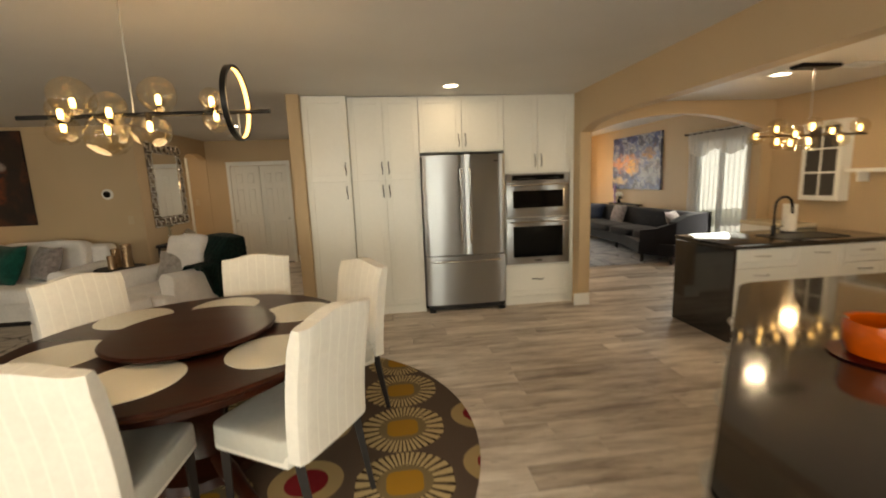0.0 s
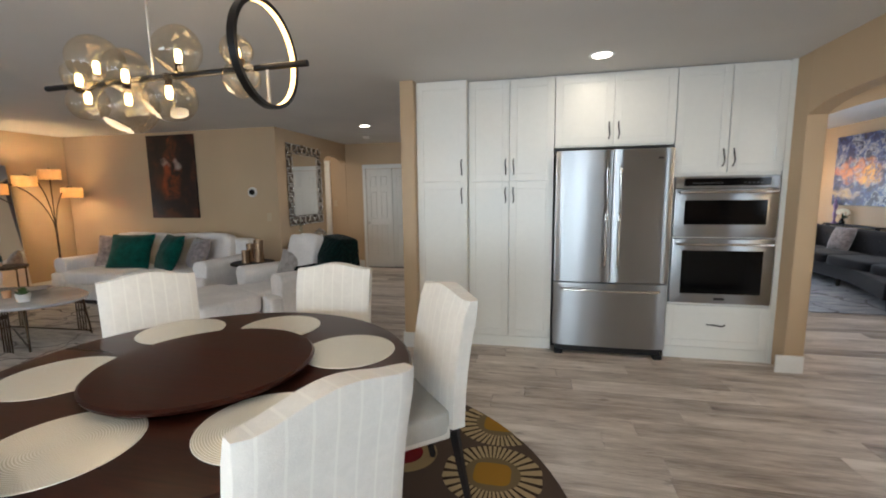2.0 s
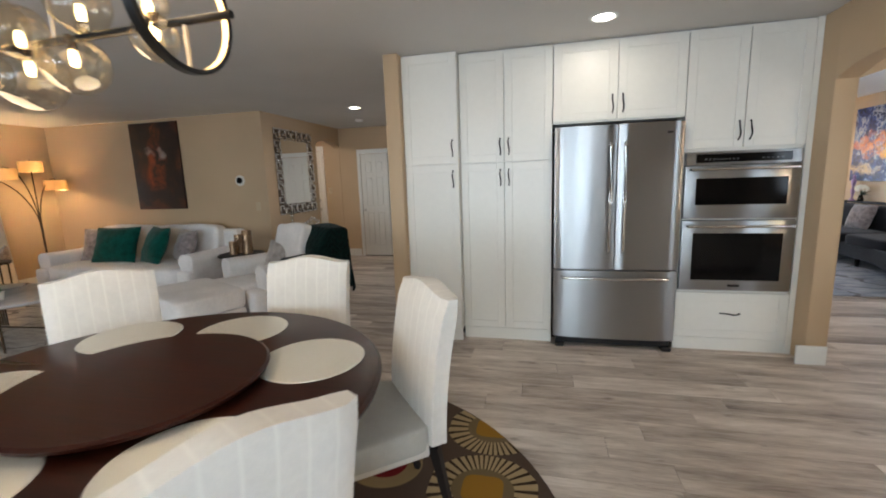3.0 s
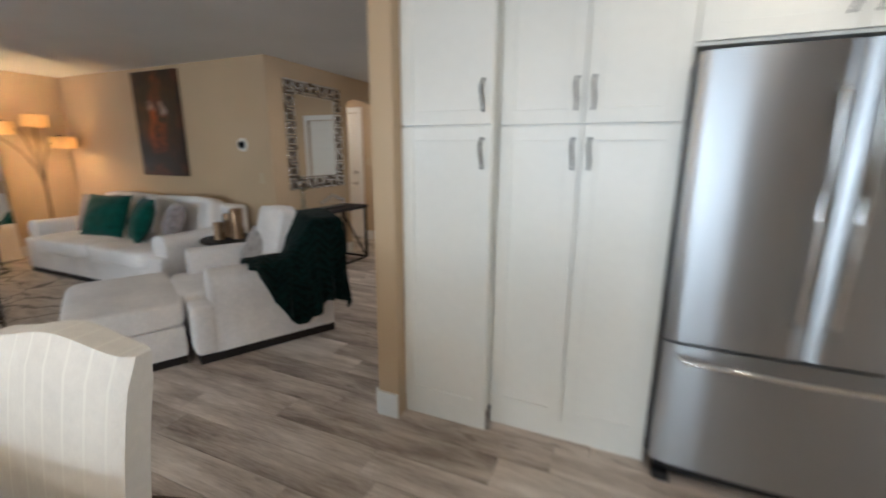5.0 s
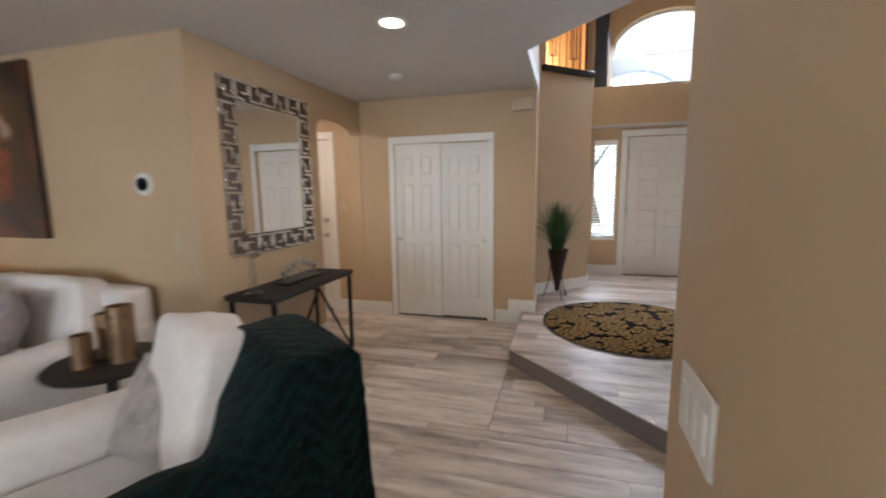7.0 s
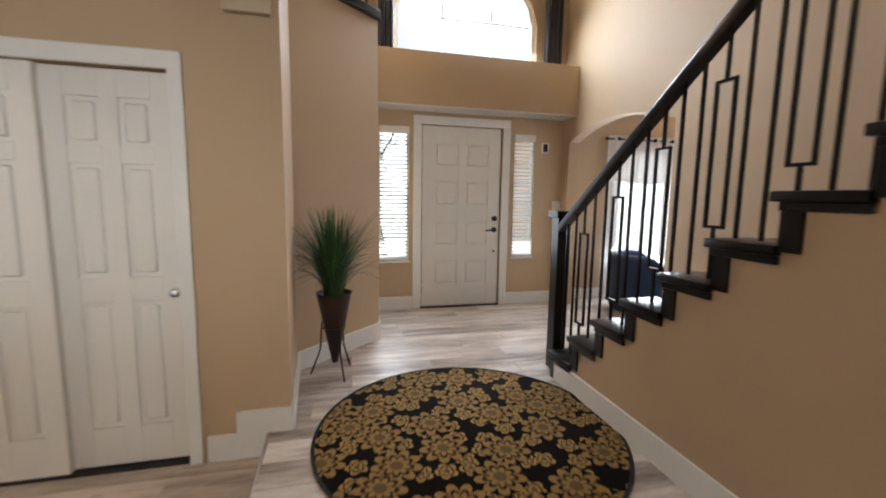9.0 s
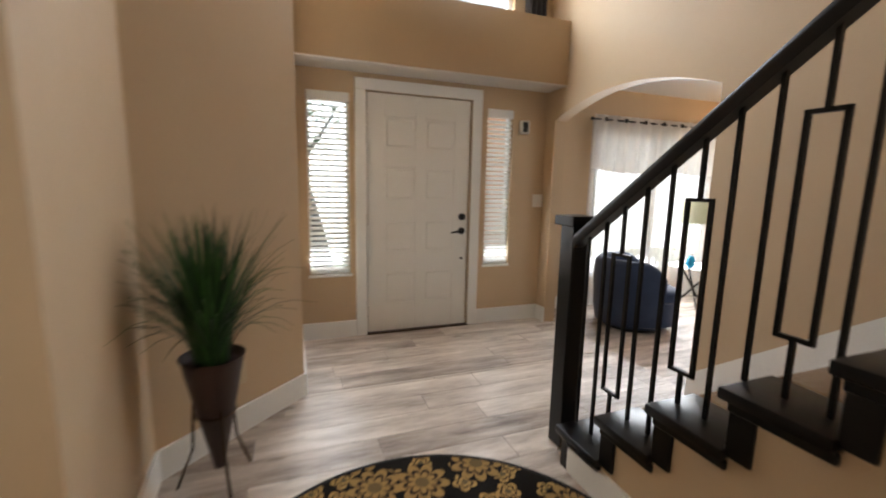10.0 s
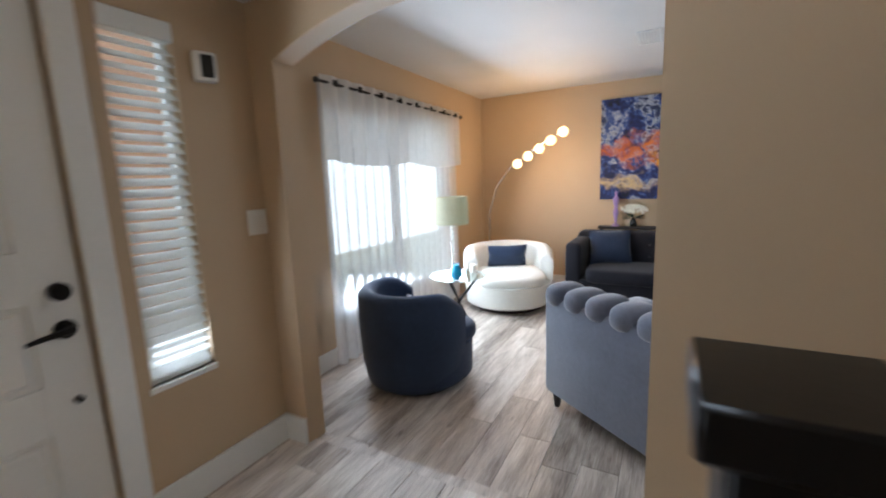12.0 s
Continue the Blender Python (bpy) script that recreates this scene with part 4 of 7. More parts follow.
part("headrail", boxes((-7.16, 3.1, 1.97, -7.11, 5.19, 2.03), bevel=0.004), ESPRESSO, win)


def patio_door(name, m, w, h, label):
    d = thing(name, label, "window", m, kind="structure")
    rows = [(0, 0, 0, 0.06, 0.05, h), (w - 0.06, 0, 0, w, 0.05, h), (0, 0, 0, w, 0.05, 0.06), (0, 0, h - 0.06, w, 0.05, h), (w / 2 - 0.04, 0, 0, w / 2 + 0.04, 0.05, h)]
    part("window_frame", boxes(*rows), TRIM, d)
    g = part("pane", boxes((0.05, 0.02, 0.05, w - 0.05, 0.026, h - 0.05)), PANE, d)
    g.visible_shadow = False
    return d


patio_door("window_patio", pose(1.4, -2.3, 0, 0, 0, 180), 3.4, 2.1, "wide sliding patio door behind the dining table")
# Assumed window, unseen: the opening for the living room's added daylight.
patio_door("window_south", pose(-3.75, -2.3, 0.9, 0, 0, 180), 2.1, 1.2, "wide living room window, assumed out of view")
# The kitchen one is an added window, never in view.
patio_door("window_kitchen", pose(4.75, 1.56, 1.05, 0, 0, -90), 1.5, 1.0, "added kitchen window, out of view, for the fill lamp")
patio_door("window_sitting_north", pose(2.62, 12.12, 0.35), 2.0, 1.77, "wide sitting room window behind sheer curtains")
patio_door("window_sitting_east", pose(5.80, 7.68, 0.02, 0, 0, -90), 1.16, 2.06, "sitting room glass door behind sheer curtains")

# outside
ground = part("ground", boxes((-60, 12.3, -0.2, 60, 16.2, -0.02), (-60, -60, -0.2, 60, -2.45, -0.02)), surface("pale_concrete_and_grass", lin(150, 150, 132), 0.95, vary=0.2, grain=6, blotch=0.4), None, "pale ground outside", False)
tagged(ground, "pale paved ground outside the house", "ground", kind="structure")
# porch wall with its round opening
bm = wall_mesh((-2.5, 13.2), (3.6, 13.2), 0.2, 0, 6.0, [(1.75, 3.55, 0.0, 2.55, 0.95)])
tagged(part("porch_wall", bm, STUCCO, None, "pale stucco porch wall", False), "pale stucco porch wall with an arched opening", "wall", kind="structure")
pier = thing("porch_pier", "tan brick porch pier beside the entry", "pillar", pose(2.0, 12.9, -0.03))
part("shaft", boxes((-0.6, 0, 0, 0.9, 0.28, 2.6), bevel=0.01), BRICKTAN, pier)
part("coping", boxes((-0.63, -0.03, 2.6, 0.93, 0.31, 2.68), bevel=0.01), STUCCO, pier)
bm = boxes((-30, 16, -2, 30, 16.2, 14))
tagged(part("backdrop", bm, GLOWSKY, None, "bright hazy distance", False), "bright hazy distance beyond the porch", "backdrop", kind="structure")
tagged(part("backdrop_garden", boxes((-40, -22.2, -2, 40, -22, 9)), glow("garden_glow", (0.75, 0.9, 0.7, 1), 1.3), None, "bright garden", False), "bright green garden distance", "backdrop", kind="structure")

# a leaning tree beyond the porch
gt = thing("garden_tree", "leaning grey-barked tree with thin foliage outside", "tree", pose(-0.42, 14.7, -0.03))
part("trunk", tube(bmesh.new(), [(0.16, 0, 0), (0.10, 0, 0.5), (-0.04, 0.02, 1.1), (-0.20, 0, 1.7), (-0.26, 0.03, 2.5), (-0.30, 0.02, 3.2)], [0.17, 0.13, 0.11, 0.10, 0.08, 0.04], 12), surface("grey_bark", lin(104, 104, 100), 0.9, vary=0.25, grain=30, bumps=0.6, stretch=(1, 1, 0.3), depth=0.02), gt)
for q in ([(-0.2, 0, 1.7), (0.1, -0.05, 2.1), (0.4, 0.05, 2.6)], [(-0.26, 0.03, 2.5), (-0.6, 0.05, 2.8), (-0.9, 0, 2.9)]):
    part("limb", tube(bmesh.new(), q, [0.05, 0.035, 0.015], 8), surface("grey_bark", lin(104, 104, 100), 0.9, vary=0.25, grain=30, bumps=0.6), gt)
rng = random.Random(5)
bm = bmesh.new()
for k in range(900):
    c = Vector((rng.gauss(-0.2, 0.55), rng.gauss(0, 0.35), rng.gauss(2.75, 0.42)))
    u = Vector((rng.uniform(-1, 1), rng.uniform(-1, 1), rng.uniform(-1, 1))).normalized() * rng.uniform(0.03, 0.06)
    w = u.cross(Vector((rng.uniform(-1, 1), rng.uniform(-1, 1), rng.uniform(-1, 1)))).normalized() * 0.018
    bm.faces.new([bm.verts.new(c + d) for d in (-u, w, u, -w)])
part("crown", bm, LEAF, gt, "thin scattered green foliage", False)
# Added lamp above the porch, for sky light on the pier and blind slats.
lamp("porch_daylight", "AREA", look((1.2, 12.35, 5.2), (1.7, 12.9, 0.5)), 150, DAY, size=2.4, size_y=0.8)


# ---- kitchen cabinet wall ----
CY = 5.225   # cabinet fronts


def cabinet(name, x0, x1, z0, z1, fronts, label, toe=False, CY=CY):
    """fronts: (x0, z0, x1, z1, [(pull x, pull z, vertical)])."""
    c = thing(name, label, "cabinet")
    part("body", boxes((x0 + 0.001, CY + 0.022, z0, x1 - 0.001, 5.50 if x0 < -0.5 else 5.85, z1)), CAB, c)
    for fx0, fz0, fx1, fz1, pulls in fronts:
        d = part("door" if pulls and pulls[0][2] else "drawer", shaker(bmesh.new(), fx0 + 0.002, fz0 + 0.002, fx1 - 0.002, fz1 - 0.002, CY), CAB, c)
        for px, pz, vert in pulls:
            part("handle", pull(bmesh.new(), px, CY, pz, 0.13, vert), BLACKMETAL, d, "slim black bowed pull")
    if toe:
        part("toe_kick", boxes((x0 + 0.001, CY + 0.012, 0.0, x1 - 0.001, CY + 0.03, 0.1)), CAB, c)
    return c


cabinet("pantry_cabinet", -0.643, -0.182, 0.1, 2.425, [(-0.643, 0.105, -0.182, 1.54, [(-0.228, 1.42, True)]), (-0.643, 1.545, -0.182, 2.41, [(-0.228, 1.67, True)])], "tall white shaker pantry cabinet with single doors", True, CY - 0.09)
cabinet("pantry_cabinet", -0.180, 0.573, 0.1, 2.425,
        [(-0.180, 0.105, 0.188, 1.54, [(0.155, 1.42, True)]), (0.19, 0.105, 0.573, 1.54, [(0.225, 1.42, True)]),
         (-0.180, 1.545, 0.188, 2.41, [(0.155, 1.67, True)]), (0.19, 1.545, 0.573, 2.41, [(0.225, 1.67, True)])], "tall white shaker pantry cabinet with double doors", True)
cabinet("fridge_cabinet", 0.575, 1.529, 1.82, 2.425, [(0.575, 1.83, 1.051, 2.41, [(1.015, 1.95, True)]), (1.053, 1.83, 1.529, 2.41, [(1.09, 1.95, True)])], "white shaker cabinet above the refrigerator")
ovc = cabinet("oven_cabinet", 1.531, 2.318, 0.1, 2.425,
              [(1.531, 1.58, 1.924, 2.41, [(1.888, 1.70, True)]), (1.926, 1.58, 2.318, 2.41, [(1.962, 1.70, True)]), (1.531, 0.105, 2.318, 0.475, [(1.925, 0.31, False)])], "white shaker oven tower cabinet with a drawer", True)
part("side_panel", boxes((2.319, CY + 0.002, 0.0, 2.358, 5.85, 2.425)), CAB, ovc)

fr = thing("refrigerator", "stainless steel french door refrigerator with bottom freezer", "refrigerator", pose(1.052, 5.15, 0))
part("body", boxes((-0.462, 0.045, 0.06, 0.462, 0.69, 1.775), bevel=0.004), DARKPLASTIC, fr)


def fridge_front(x0, x1, z0, z1):
    bm = bmesh.new()
    n = 12
    cols = []
    for k in range(n + 1):
        x = x0 + (x1 - x0) * k / n
        bow = 0.018 * (1 - (x / 0.47) ** 2)
        e = min(k, n - k) / n
        edge = 0.012 * max(0.0, 1 - e * 14)
        cols.append((x, -bow + edge))
    vs = [[bm.verts.new((x, y, z)) for x, y in cols] + [bm.verts.new((x1, 0.05, z)), bm.verts.new((x0, 0.05, z))] for z in (z0, z1)]
    a, b = vs
    for k in range(len(a)):
        j = (k + 1) % len(a)
        bm.faces.new((a[k], a[j], b[j], b[k]))
    bm.faces.new(a[::-1])
    bm.faces.new(b)
    return bm


for x0, x1, side in ((-0.464, -0.003, 1), (0.003, 0.464, -1)):
    d = part("door", fridge_front(x0, x1, 0.665, 1.785), STEEL, fr)
    hx = -0.052 if side > 0 else 0.052
    bm = bmesh.new()
    tube(bm, [(hx, -0.02, 0.80), (hx, -0.062, 0.83), (hx, -0.072, 1.2), (hx, -0.062, 1.62), (hx, -0.02, 1.65)], 0.012, 12)
    part("handle", bm, CHROME, d, "tall steel bar handle")
d = part("freezer_drawer", fridge_front(-0.464, 0.464, 0.085, 0.652), STEEL, fr)
bm = tube(bmesh.new(), [(-0.40, 0.0, 0.60), (-0.385, -0.055, 0.60), (0.0, -0.075, 0.60), (0.385, -0.055, 0.60), (0.40, 0.0, 0.60)], 0.012, 12)
part("handle", bm, CHROME, d, "wide steel bar handle")
part("grille", boxes((-0.44, 0.03, 0.02, 0.44, 0.06, 0.08)), DARKPLASTIC, fr)
for x in (-0.41, 0.41):
    part("foot", boxes((x - 0.035, -0.02, 0.0, x + 0.035, 0.06, 0.035), bevel=0.006), DARKPLASTIC, fr)
part("badge", boxes((0.30, -0.0085, 1.70, 0.38, -0.004, 1.715)), DARKPLASTIC, fr, "small dark maker plate")


def oven_unit(name, z0, z1, win, label, bar, panel=None):
    o = thing(name, label, "oven", pose(1.925, 5.205, 0))
    part("body", boxes((-0.378, 0.03, z0, 0.378, 0.55, z1)), DARKPLASTIC, o)
    d = part("oven_door", boxes((-0.378, 0.0, z0 + 0.004, 0.378, 0.032, (panel or z1) - 0.004), bevel=0.006, seg=2), STEEL, o)
    part("oven_window", boxes((-0.30, -0.003, win[0], 0.30, 0.004, win[1]), bevel=0.002), OVENGLASS, d, "black glass oven window")
    bm = tube(bmesh.new(), [(-0.35, 0.0, bar), (-0.35, -0.045, bar), (0.35, -0.045, bar), (0.35, 0.0, bar)], 0.010, 10)
    part("handle", bm, CHROME, d, "steel bar handle")
    if panel:
        part("control_panel", boxes((-0.378, 0.0, panel, 0.378, 0.032, z1), bevel=0.004), STEEL, o)
        part("display", boxes((-0.31, -0.003, panel + 0.02, 0.31, 0.004, z1 - 0.018), bevel=0.002), OVENGLASS, o)
        bm = bmesh.new()
        for k in range(9):
            box(bm, -0.25 + k * 0.026, -0.0045, panel + 0.04, -0.238 + k * 0.026, -0.002, panel + 0.046)
        for k in range(5):
            box(bm, 0.12 + k * 0.03, -0.0045, panel + 0.04, 0.135 + k * 0.03, -0.002, panel + 0.046)
        tagged(part("button_marks", bm, surface("grey_print", lin(110, 110, 112), 0.5), o), kind="stuff")
    else:
        part("badge", boxes((-0.04, -0.006, z0 + 0.035, 0.04, 0.002, z0 + 0.052), bevel=0.002), DARKPLASTIC, o)
    return o


oven_unit("microwave_oven", 1.055, 1.555, (1.16, 1.36), "built-in stainless microwave oven with black glass", 1.425, 1.455)
oven_unit("wall_oven", 0.495, 1.045, (0.58, 0.945), "built-in stainless wall oven with black glass", 1.0)


# ---- peninsula and island ----
pen = thing("peninsula_cabinet", "grey-white base cabinets under the angled counter", "cabinet")
ang = math.degrees(math.atan2(2.40 - 1.13, 2.0 - 0.80))
pm = pose(0.80, 1.13, 0, 0, 0, ang)
L = math.hypot(1.2, 1.27)
outline = [pm @ Vector((0.03, -0.03, 0)), pm @ Vector((L - 0.03, -0.03, 0)), Vector((3.4, 2.33, 0)), Vector((3.4, 0.75, 0)), Vector((1.25, 0.75, 0))]
part("body", prism(bmesh.new(), [(p.x, p.y) for p in outline], 0.09, 0.88), CAB, pen)
part("toe_kick", prism(bmesh.new(), [(p.x * 0.97 + 0.07, p.y * 0.97 + 0.02) for p in outline], 0.0, 0.09), DARKPLASTIC, pen)
flip = pm @ pose(L, 0, 0, 0, 0, 180)
for k in range(4):
    x0, x1 = 0.04 + k * 0.42, 0.04 + (k + 1) * 0.42
    for z0, z1, vert in ((0.70, 0.87, False), (0.10, 0.69, True)):
        bm = shaker(bmesh.new(), x0, z0, x1 - 0.004, z1, 0.008, 0.02, 0.05)
        d = part("door" if vert else "drawer", bm, CAB, pen)
        d.matrix_local = flip
        h = part("handle", pull(bmesh.new(), (x0 + 0.05 if k % 2 else x1 - 0.05) if vert else (x0 + x1) / 2, 0.008, 0.6 if vert else 0.79, 0.13, vert), NICKEL, d, "brushed nickel bow handle")
top = [(0.80, 1.13), (1.97, 2.37), (2.02, 2.405), (2.09, 2.415), (3.45, 2.42), (3.45, 0.68), (1.2, 0.68), (0.78, 1.06)]
bm = prism(bmesh.new(), top, 0.88, 0.92)
bmesh.ops.bevel(bm, geom=list(bm.edges), offset=0.005, segments=2, affect="EDGES")
tagged(part("peninsula_countertop", bm, QUARTZ, None, "polished dark brown quartz countertop"), "polished dark brown quartz countertop on the peninsula", "countertop")

isl = thing("kitchen_island", "white island base with dark waterfall end", "island")
part("body", boxes((3.135, 3.72, 0.09, 4.70, 4.38, 0.83)), CAB, isl)
part("toe_kick", boxes((3.135, 3.78, 0.0, 4.70, 4.33, 0.09)), DARKPLASTIC, isl)
part("waterfall_panel", boxes((3.10, 3.68, 0.0, 3.134, 4.42, 0.829), bevel=0.003), QUARTZ, isl, "dark veined quartz waterfall end")
for k, (x0, x1) in enumerate(((3.15, 3.75), (3.755, 4.20), (4.205, 4.65))):
    for z0, z1 in (((0.66, 0.82), (0.10, 0.65)) if k != 1 else ((0.10, 0.82),)):
        bm = bmesh.new()
        shaker(bm, x0, z0, x1, z1, 3.70, 0.02, 0.05)
        d = part("drawer", bm, CAB, isl)
        part("handle", pull(bmesh.new(), x0 + 0.25 if x1 - x0 > 0.5 else (x0 + x1) / 2, 3.70, z1 - 0.06, 0.13, False), NICKEL, d)
tagged(part("island_countertop", boxes((3.095, 3.675, 0.83, 4.745, 4.425, 0.87), bevel=0.004, seg=2), QUARTZ, None, "polished dark quartz island countertop"), "polished dark quartz island countertop", "countertop")
sink = thing("sink_faucet", "tall matte black gooseneck faucet on the island", "faucet", pose(3.78, 4.0, 0.87))
part("base", lathe(bmesh.new(), [(0.03, 0.0), (0.03, 0.012), (0.022, 0.02), (0.022, 0.10), (0.016, 0.11)], 18), BLACKMETAL, sink)
pts = [(0, 0, 0.1), (0, 0, 0.28)] + [(0.09 - 0.09 * math.cos(a), 0, 0.28 + 0.09 * math.sin(a)) for a in [k * math.pi / 8 for k in range(1, 8)]] + [(0.18, 0, 0.27), (0.185, 0, 0.21)]
part("spout", tube(bmesh.new(), pts, 0.012, 10), BLACKMETAL, sink)
part("lever", tube(bmesh.new(), [(0.02, 0, 0.07), (0.05, 0, 0.075), (0.09, 0, 0.10)], 0.006, 8), BLACKMETAL, sink)
tagged(part("sink", boxes((3.70, 3.78, 0.871, 4.35, 3.80, 0.879), (3.70, 4.10, 0.871, 4.35, 4.12, 0.879), (3.70, 3.80, 0.871, 3.72, 4.10, 0.879), (4.33, 3.80, 0.871, 4.35, 4.10, 0.879), (3.72, 3.80, 0.871, 4.33, 4.10, 0.874), bevel=0.002), DARKPLASTIC, None, "black sink rim"), "black composite sink set in the island top", "sink")
pt = thing("paper_towel_roll", "white paper towel roll on a black stand", "paper towel", pose(4.15, 4.2, 0.87))
part("stand", lathe(bmesh.new(), [(0.07, 0.0), (0.07, 0.012), (0.01, 0.014), (0.01, 0.30), (0.0, 0.31)], 20), BLACKMETAL, pt)
part("roll", lathe(bmesh.new(), [(0.012, 0.016), (0.06, 0.016), (0.06, 0.28), (0.012, 0.28)], 28), surface("paper_towel", lin(226, 222, 214), 0.95, bumps=0.3), pt)
bowl = thing("glass_vase", "round orange glass vase on the countertop", "vase", pose(1.70, 1.53, 0.92))
part("vase", lathe(bmesh.new(), [(0.05, 0.0), (0.085, 0.012), (0.098, 0.05), (0.10, 0.095), (0.096, 0.115), (0.088, 0.112), (0.088, 0.05), (0.0, 0.02)], 32), surface("orange_glass", lin(196, 84, 22), 0.12, vary=0.15, bumps=0.0, coat=0.5), bowl)
part("saucer", lathe(bmesh.new(), [(0.0, 0.0), (0.12, 0.0), (0.13, 0.006), (0.12, 0.004), (0.0, 0.004)], 32), surface("red_glaze", lin(96, 22, 24), 0.2), bowl)
bc = thing("back_counter", "cream counter ledge along the kitchen wall", "counter")
part("body", boxes((4.40, 4.46, 0.0, 4.748, 5.055, 0.87)), CAB, bc)
part("counter_slab", boxes((4.38, 4.44, 0.87, 4.748, 5.055, 0.91), bevel=0.004), surface("cream_stone", lin(214, 200, 172), 0.25, vary=0.05), bc)
gc = thing("glass_cabinet", "narrow cream wall cabinet with a divided dark glass door", "cabinet", pose(4.745, 4.58, 1.16, 0, 0, -90))
part("body", boxes((0.0, -0.10, 0.0, 0.018, 0, 0.80), (0.392, -0.10, 0.0, 0.41, 0, 0.80), (0.018, -0.10, 0.0, 0.392, 0, 0.018), (0.018, -0.10, 0.782, 0.392, 0, 0.80), (0.018, -0.012, 0.018, 0.392, -0.002, 0.782)), CAB, gc)
rows = [(0.0, -0.12, 0, 0.045, -0.102, 0.80), (0.365, -0.12, 0, 0.41, -0.102, 0.80), (0.045, -0.12, 0, 0.365, -0.102, 0.05), (0.045, -0.12, 0.75, 0.365, -0.102, 0.80), (0.196, -0.118, 0.05, 0.214, -0.104, 0.75)]
rows += [(0.045, -0.117, z, 0.365, -0.105, z + 0.018) for z in (0.275, 0.515)]
d = part("door", boxes(*rows, bevel=0.002), CAB, gc)
DARKPANE = surface("dark_cabinet_glass", lin(70, 66, 62), 0.08, vary=0.1, bumps=0.0)
for x0, x1 in ((0.045, 0.196), (0.214, 0.365)):
    for z0, z1 in ((0.05, 0.275), (0.293, 0.515), (0.533, 0.75)):
        part("pane", boxes((x0, -0.113, z0, x1, -0.109, z1)), DARKPANE, d)
sh = thing("wall_shelf", "white shelf on the tan kitchen wall", "shelf", pose(4.745, 4.10, 1.44, 0, 0, -90))
part("board", boxes((0.0, -0.16, 0.0, 0.62, 0, 0.035), bevel=0.003), TRIM, sh)
for x in (0.08, 0.52):
    part("bracket", boxes((x, -0.12, -0.09, x + 0.022, 0, 0.0), bevel=0.003), TRIM, sh)


# ---- lights ----
def downlight(x, y, z, power=7):
    d = thing("recessed_light", "round recessed ceiling light with white trim, lit", "ceiling light", pose(x, y, z))
    part("trim", lathe(bmesh.new(), [(0.068, -0.003), (0.088, -0.006), (0.095, -0.001), (0.095, 0.0), (0.068, 0.0), (0.068, -0.003)], 32), TRIM, d)
    part("lens", lathe(bmesh.new(), [(0.0, -0.003), (0.067, -0.003), (0.067, -0.001), (0.0, -0.001)], 32), DOWNLIGHT, d)
    lamp("downlight_beam", "AREA", pose(x, y, z - 0.012), power, (1.0, 0.86, 0.68), shape="DISK", size=0.13)


downlight(0.88, 4.78, CH, 3.5)
downlight(-2.01, 7.22, CH, 8)
downlight(3.62, 3.9, 2.30)
downlight(2.9, 1.2, 2.30)
# Added light, out of view: brightens the floor and the table top.
downlight(-0.8, 0.3, CH, 22)
# Unseen light, assumed because the side hall is bright.
downlight(-4.1, 8.3, CH, 11)


def bubble(parent, x, y, z, r, up, bar_z, seed):
    """A lopsided blown globe on the bar, its filament inside."""
    bm = bmesh.new()
    bmesh.ops.create_icosphere(bm, subdivisions=4, radius=r)
    for v in bm.verts:
        k = 1 + 0.10 * noise.noise(v.co / r * 0.9 + Vector((seed, 0, seed)))
        v.co = Vector((v.co.x * k, v.co.y * k, v.co.z * k)) + Vector((x, y, z))
    part("glass_globe", bm, BULBGLASS, parent, "amber-tinted blown glass globe")
    d = -1 if up else 1
    part("bulb", lathe(bmesh.new(), [(0.0, -0.026), (0.010, -0.021), (0.013, 0.0), (0.010, 0.021), (0.0, 0.026)], 12, (x, y, z + d * r * 0.25)), FILAMENT, parent)
    bm = cyl(bmesh.new(), (x, y, z + d * (r * 0.25 + 0.026)), (x, y, z + d * (r * 1.02)), 0.012, 0.016, 12)
    cyl(bm, (x, y, z + d * r * 0.98), (x, y, bar_z), 0.007, n=8)
    part("socket", bm, BRONZE, parent)


ch = thing("bubble_chandelier", "black bar chandelier with blown glass bubbles and lit ring", "chandelier")
part("bar", tube(bmesh.new(), [(-1.455, 2.72, 1.862), (-0.326, 2.72, 1.874)], 0.011, 12), BLACKMETAL, ch)
part("hanging_rod", cyl(bmesh.new(), (-0.95, 2.72, 1.87), (-0.95, 2.72, CH - 0.02), 0.005, n=8), NICKEL, ch)
part("canopy", lathe(bmesh.new(), [(0.0, -0.03), (0.05, -0.03), (0.062, -0.02), (0.062, 0.0), (0.0, 0.0)], 28, (-0.95, 2.72, CH)), WHITEPLASTIC, ch)
for k, (x, z, r, y) in enumerate(((-1.216, 1.951, 0.082, 2.73), (-1.242, 1.885, 0.05, 2.68), (-1.273, 1.803, 0.060, 2.73), (-1.041, 1.893, 0.066, 2.69), (-1.082, 1.780, 0.086, 2.73), (-0.834, 1.956, 0.072, 2.72), (-0.887, 1.792, 0.074, 2.72), (-0.594, 1.935, 0.046, 2.72), (-0.58, 1.842, 0.054, 2.72))):
    bubble(ch, x, y, z, r * 1.15, z > 1.868, 1.868, k * 3.7)
ring_n = 64
bm = bmesh.new()
rc, rr = Vector((-0.478, 2.72, 1.911)), 0.168
va = []
for k in range(ring_n):
    a = 2 * math.pi * k / ring_n
    d = Vector((0, math.cos(a), math.sin(a)))
    va.append([bm.verts.new(rc + d * q + Vector((s, 0, 0))) for q, s in ((rr - 0.006, -0.013), (rr + 0.008, -0.013), (rr + 0.008, 0.013), (rr - 0.006, 0.013))])
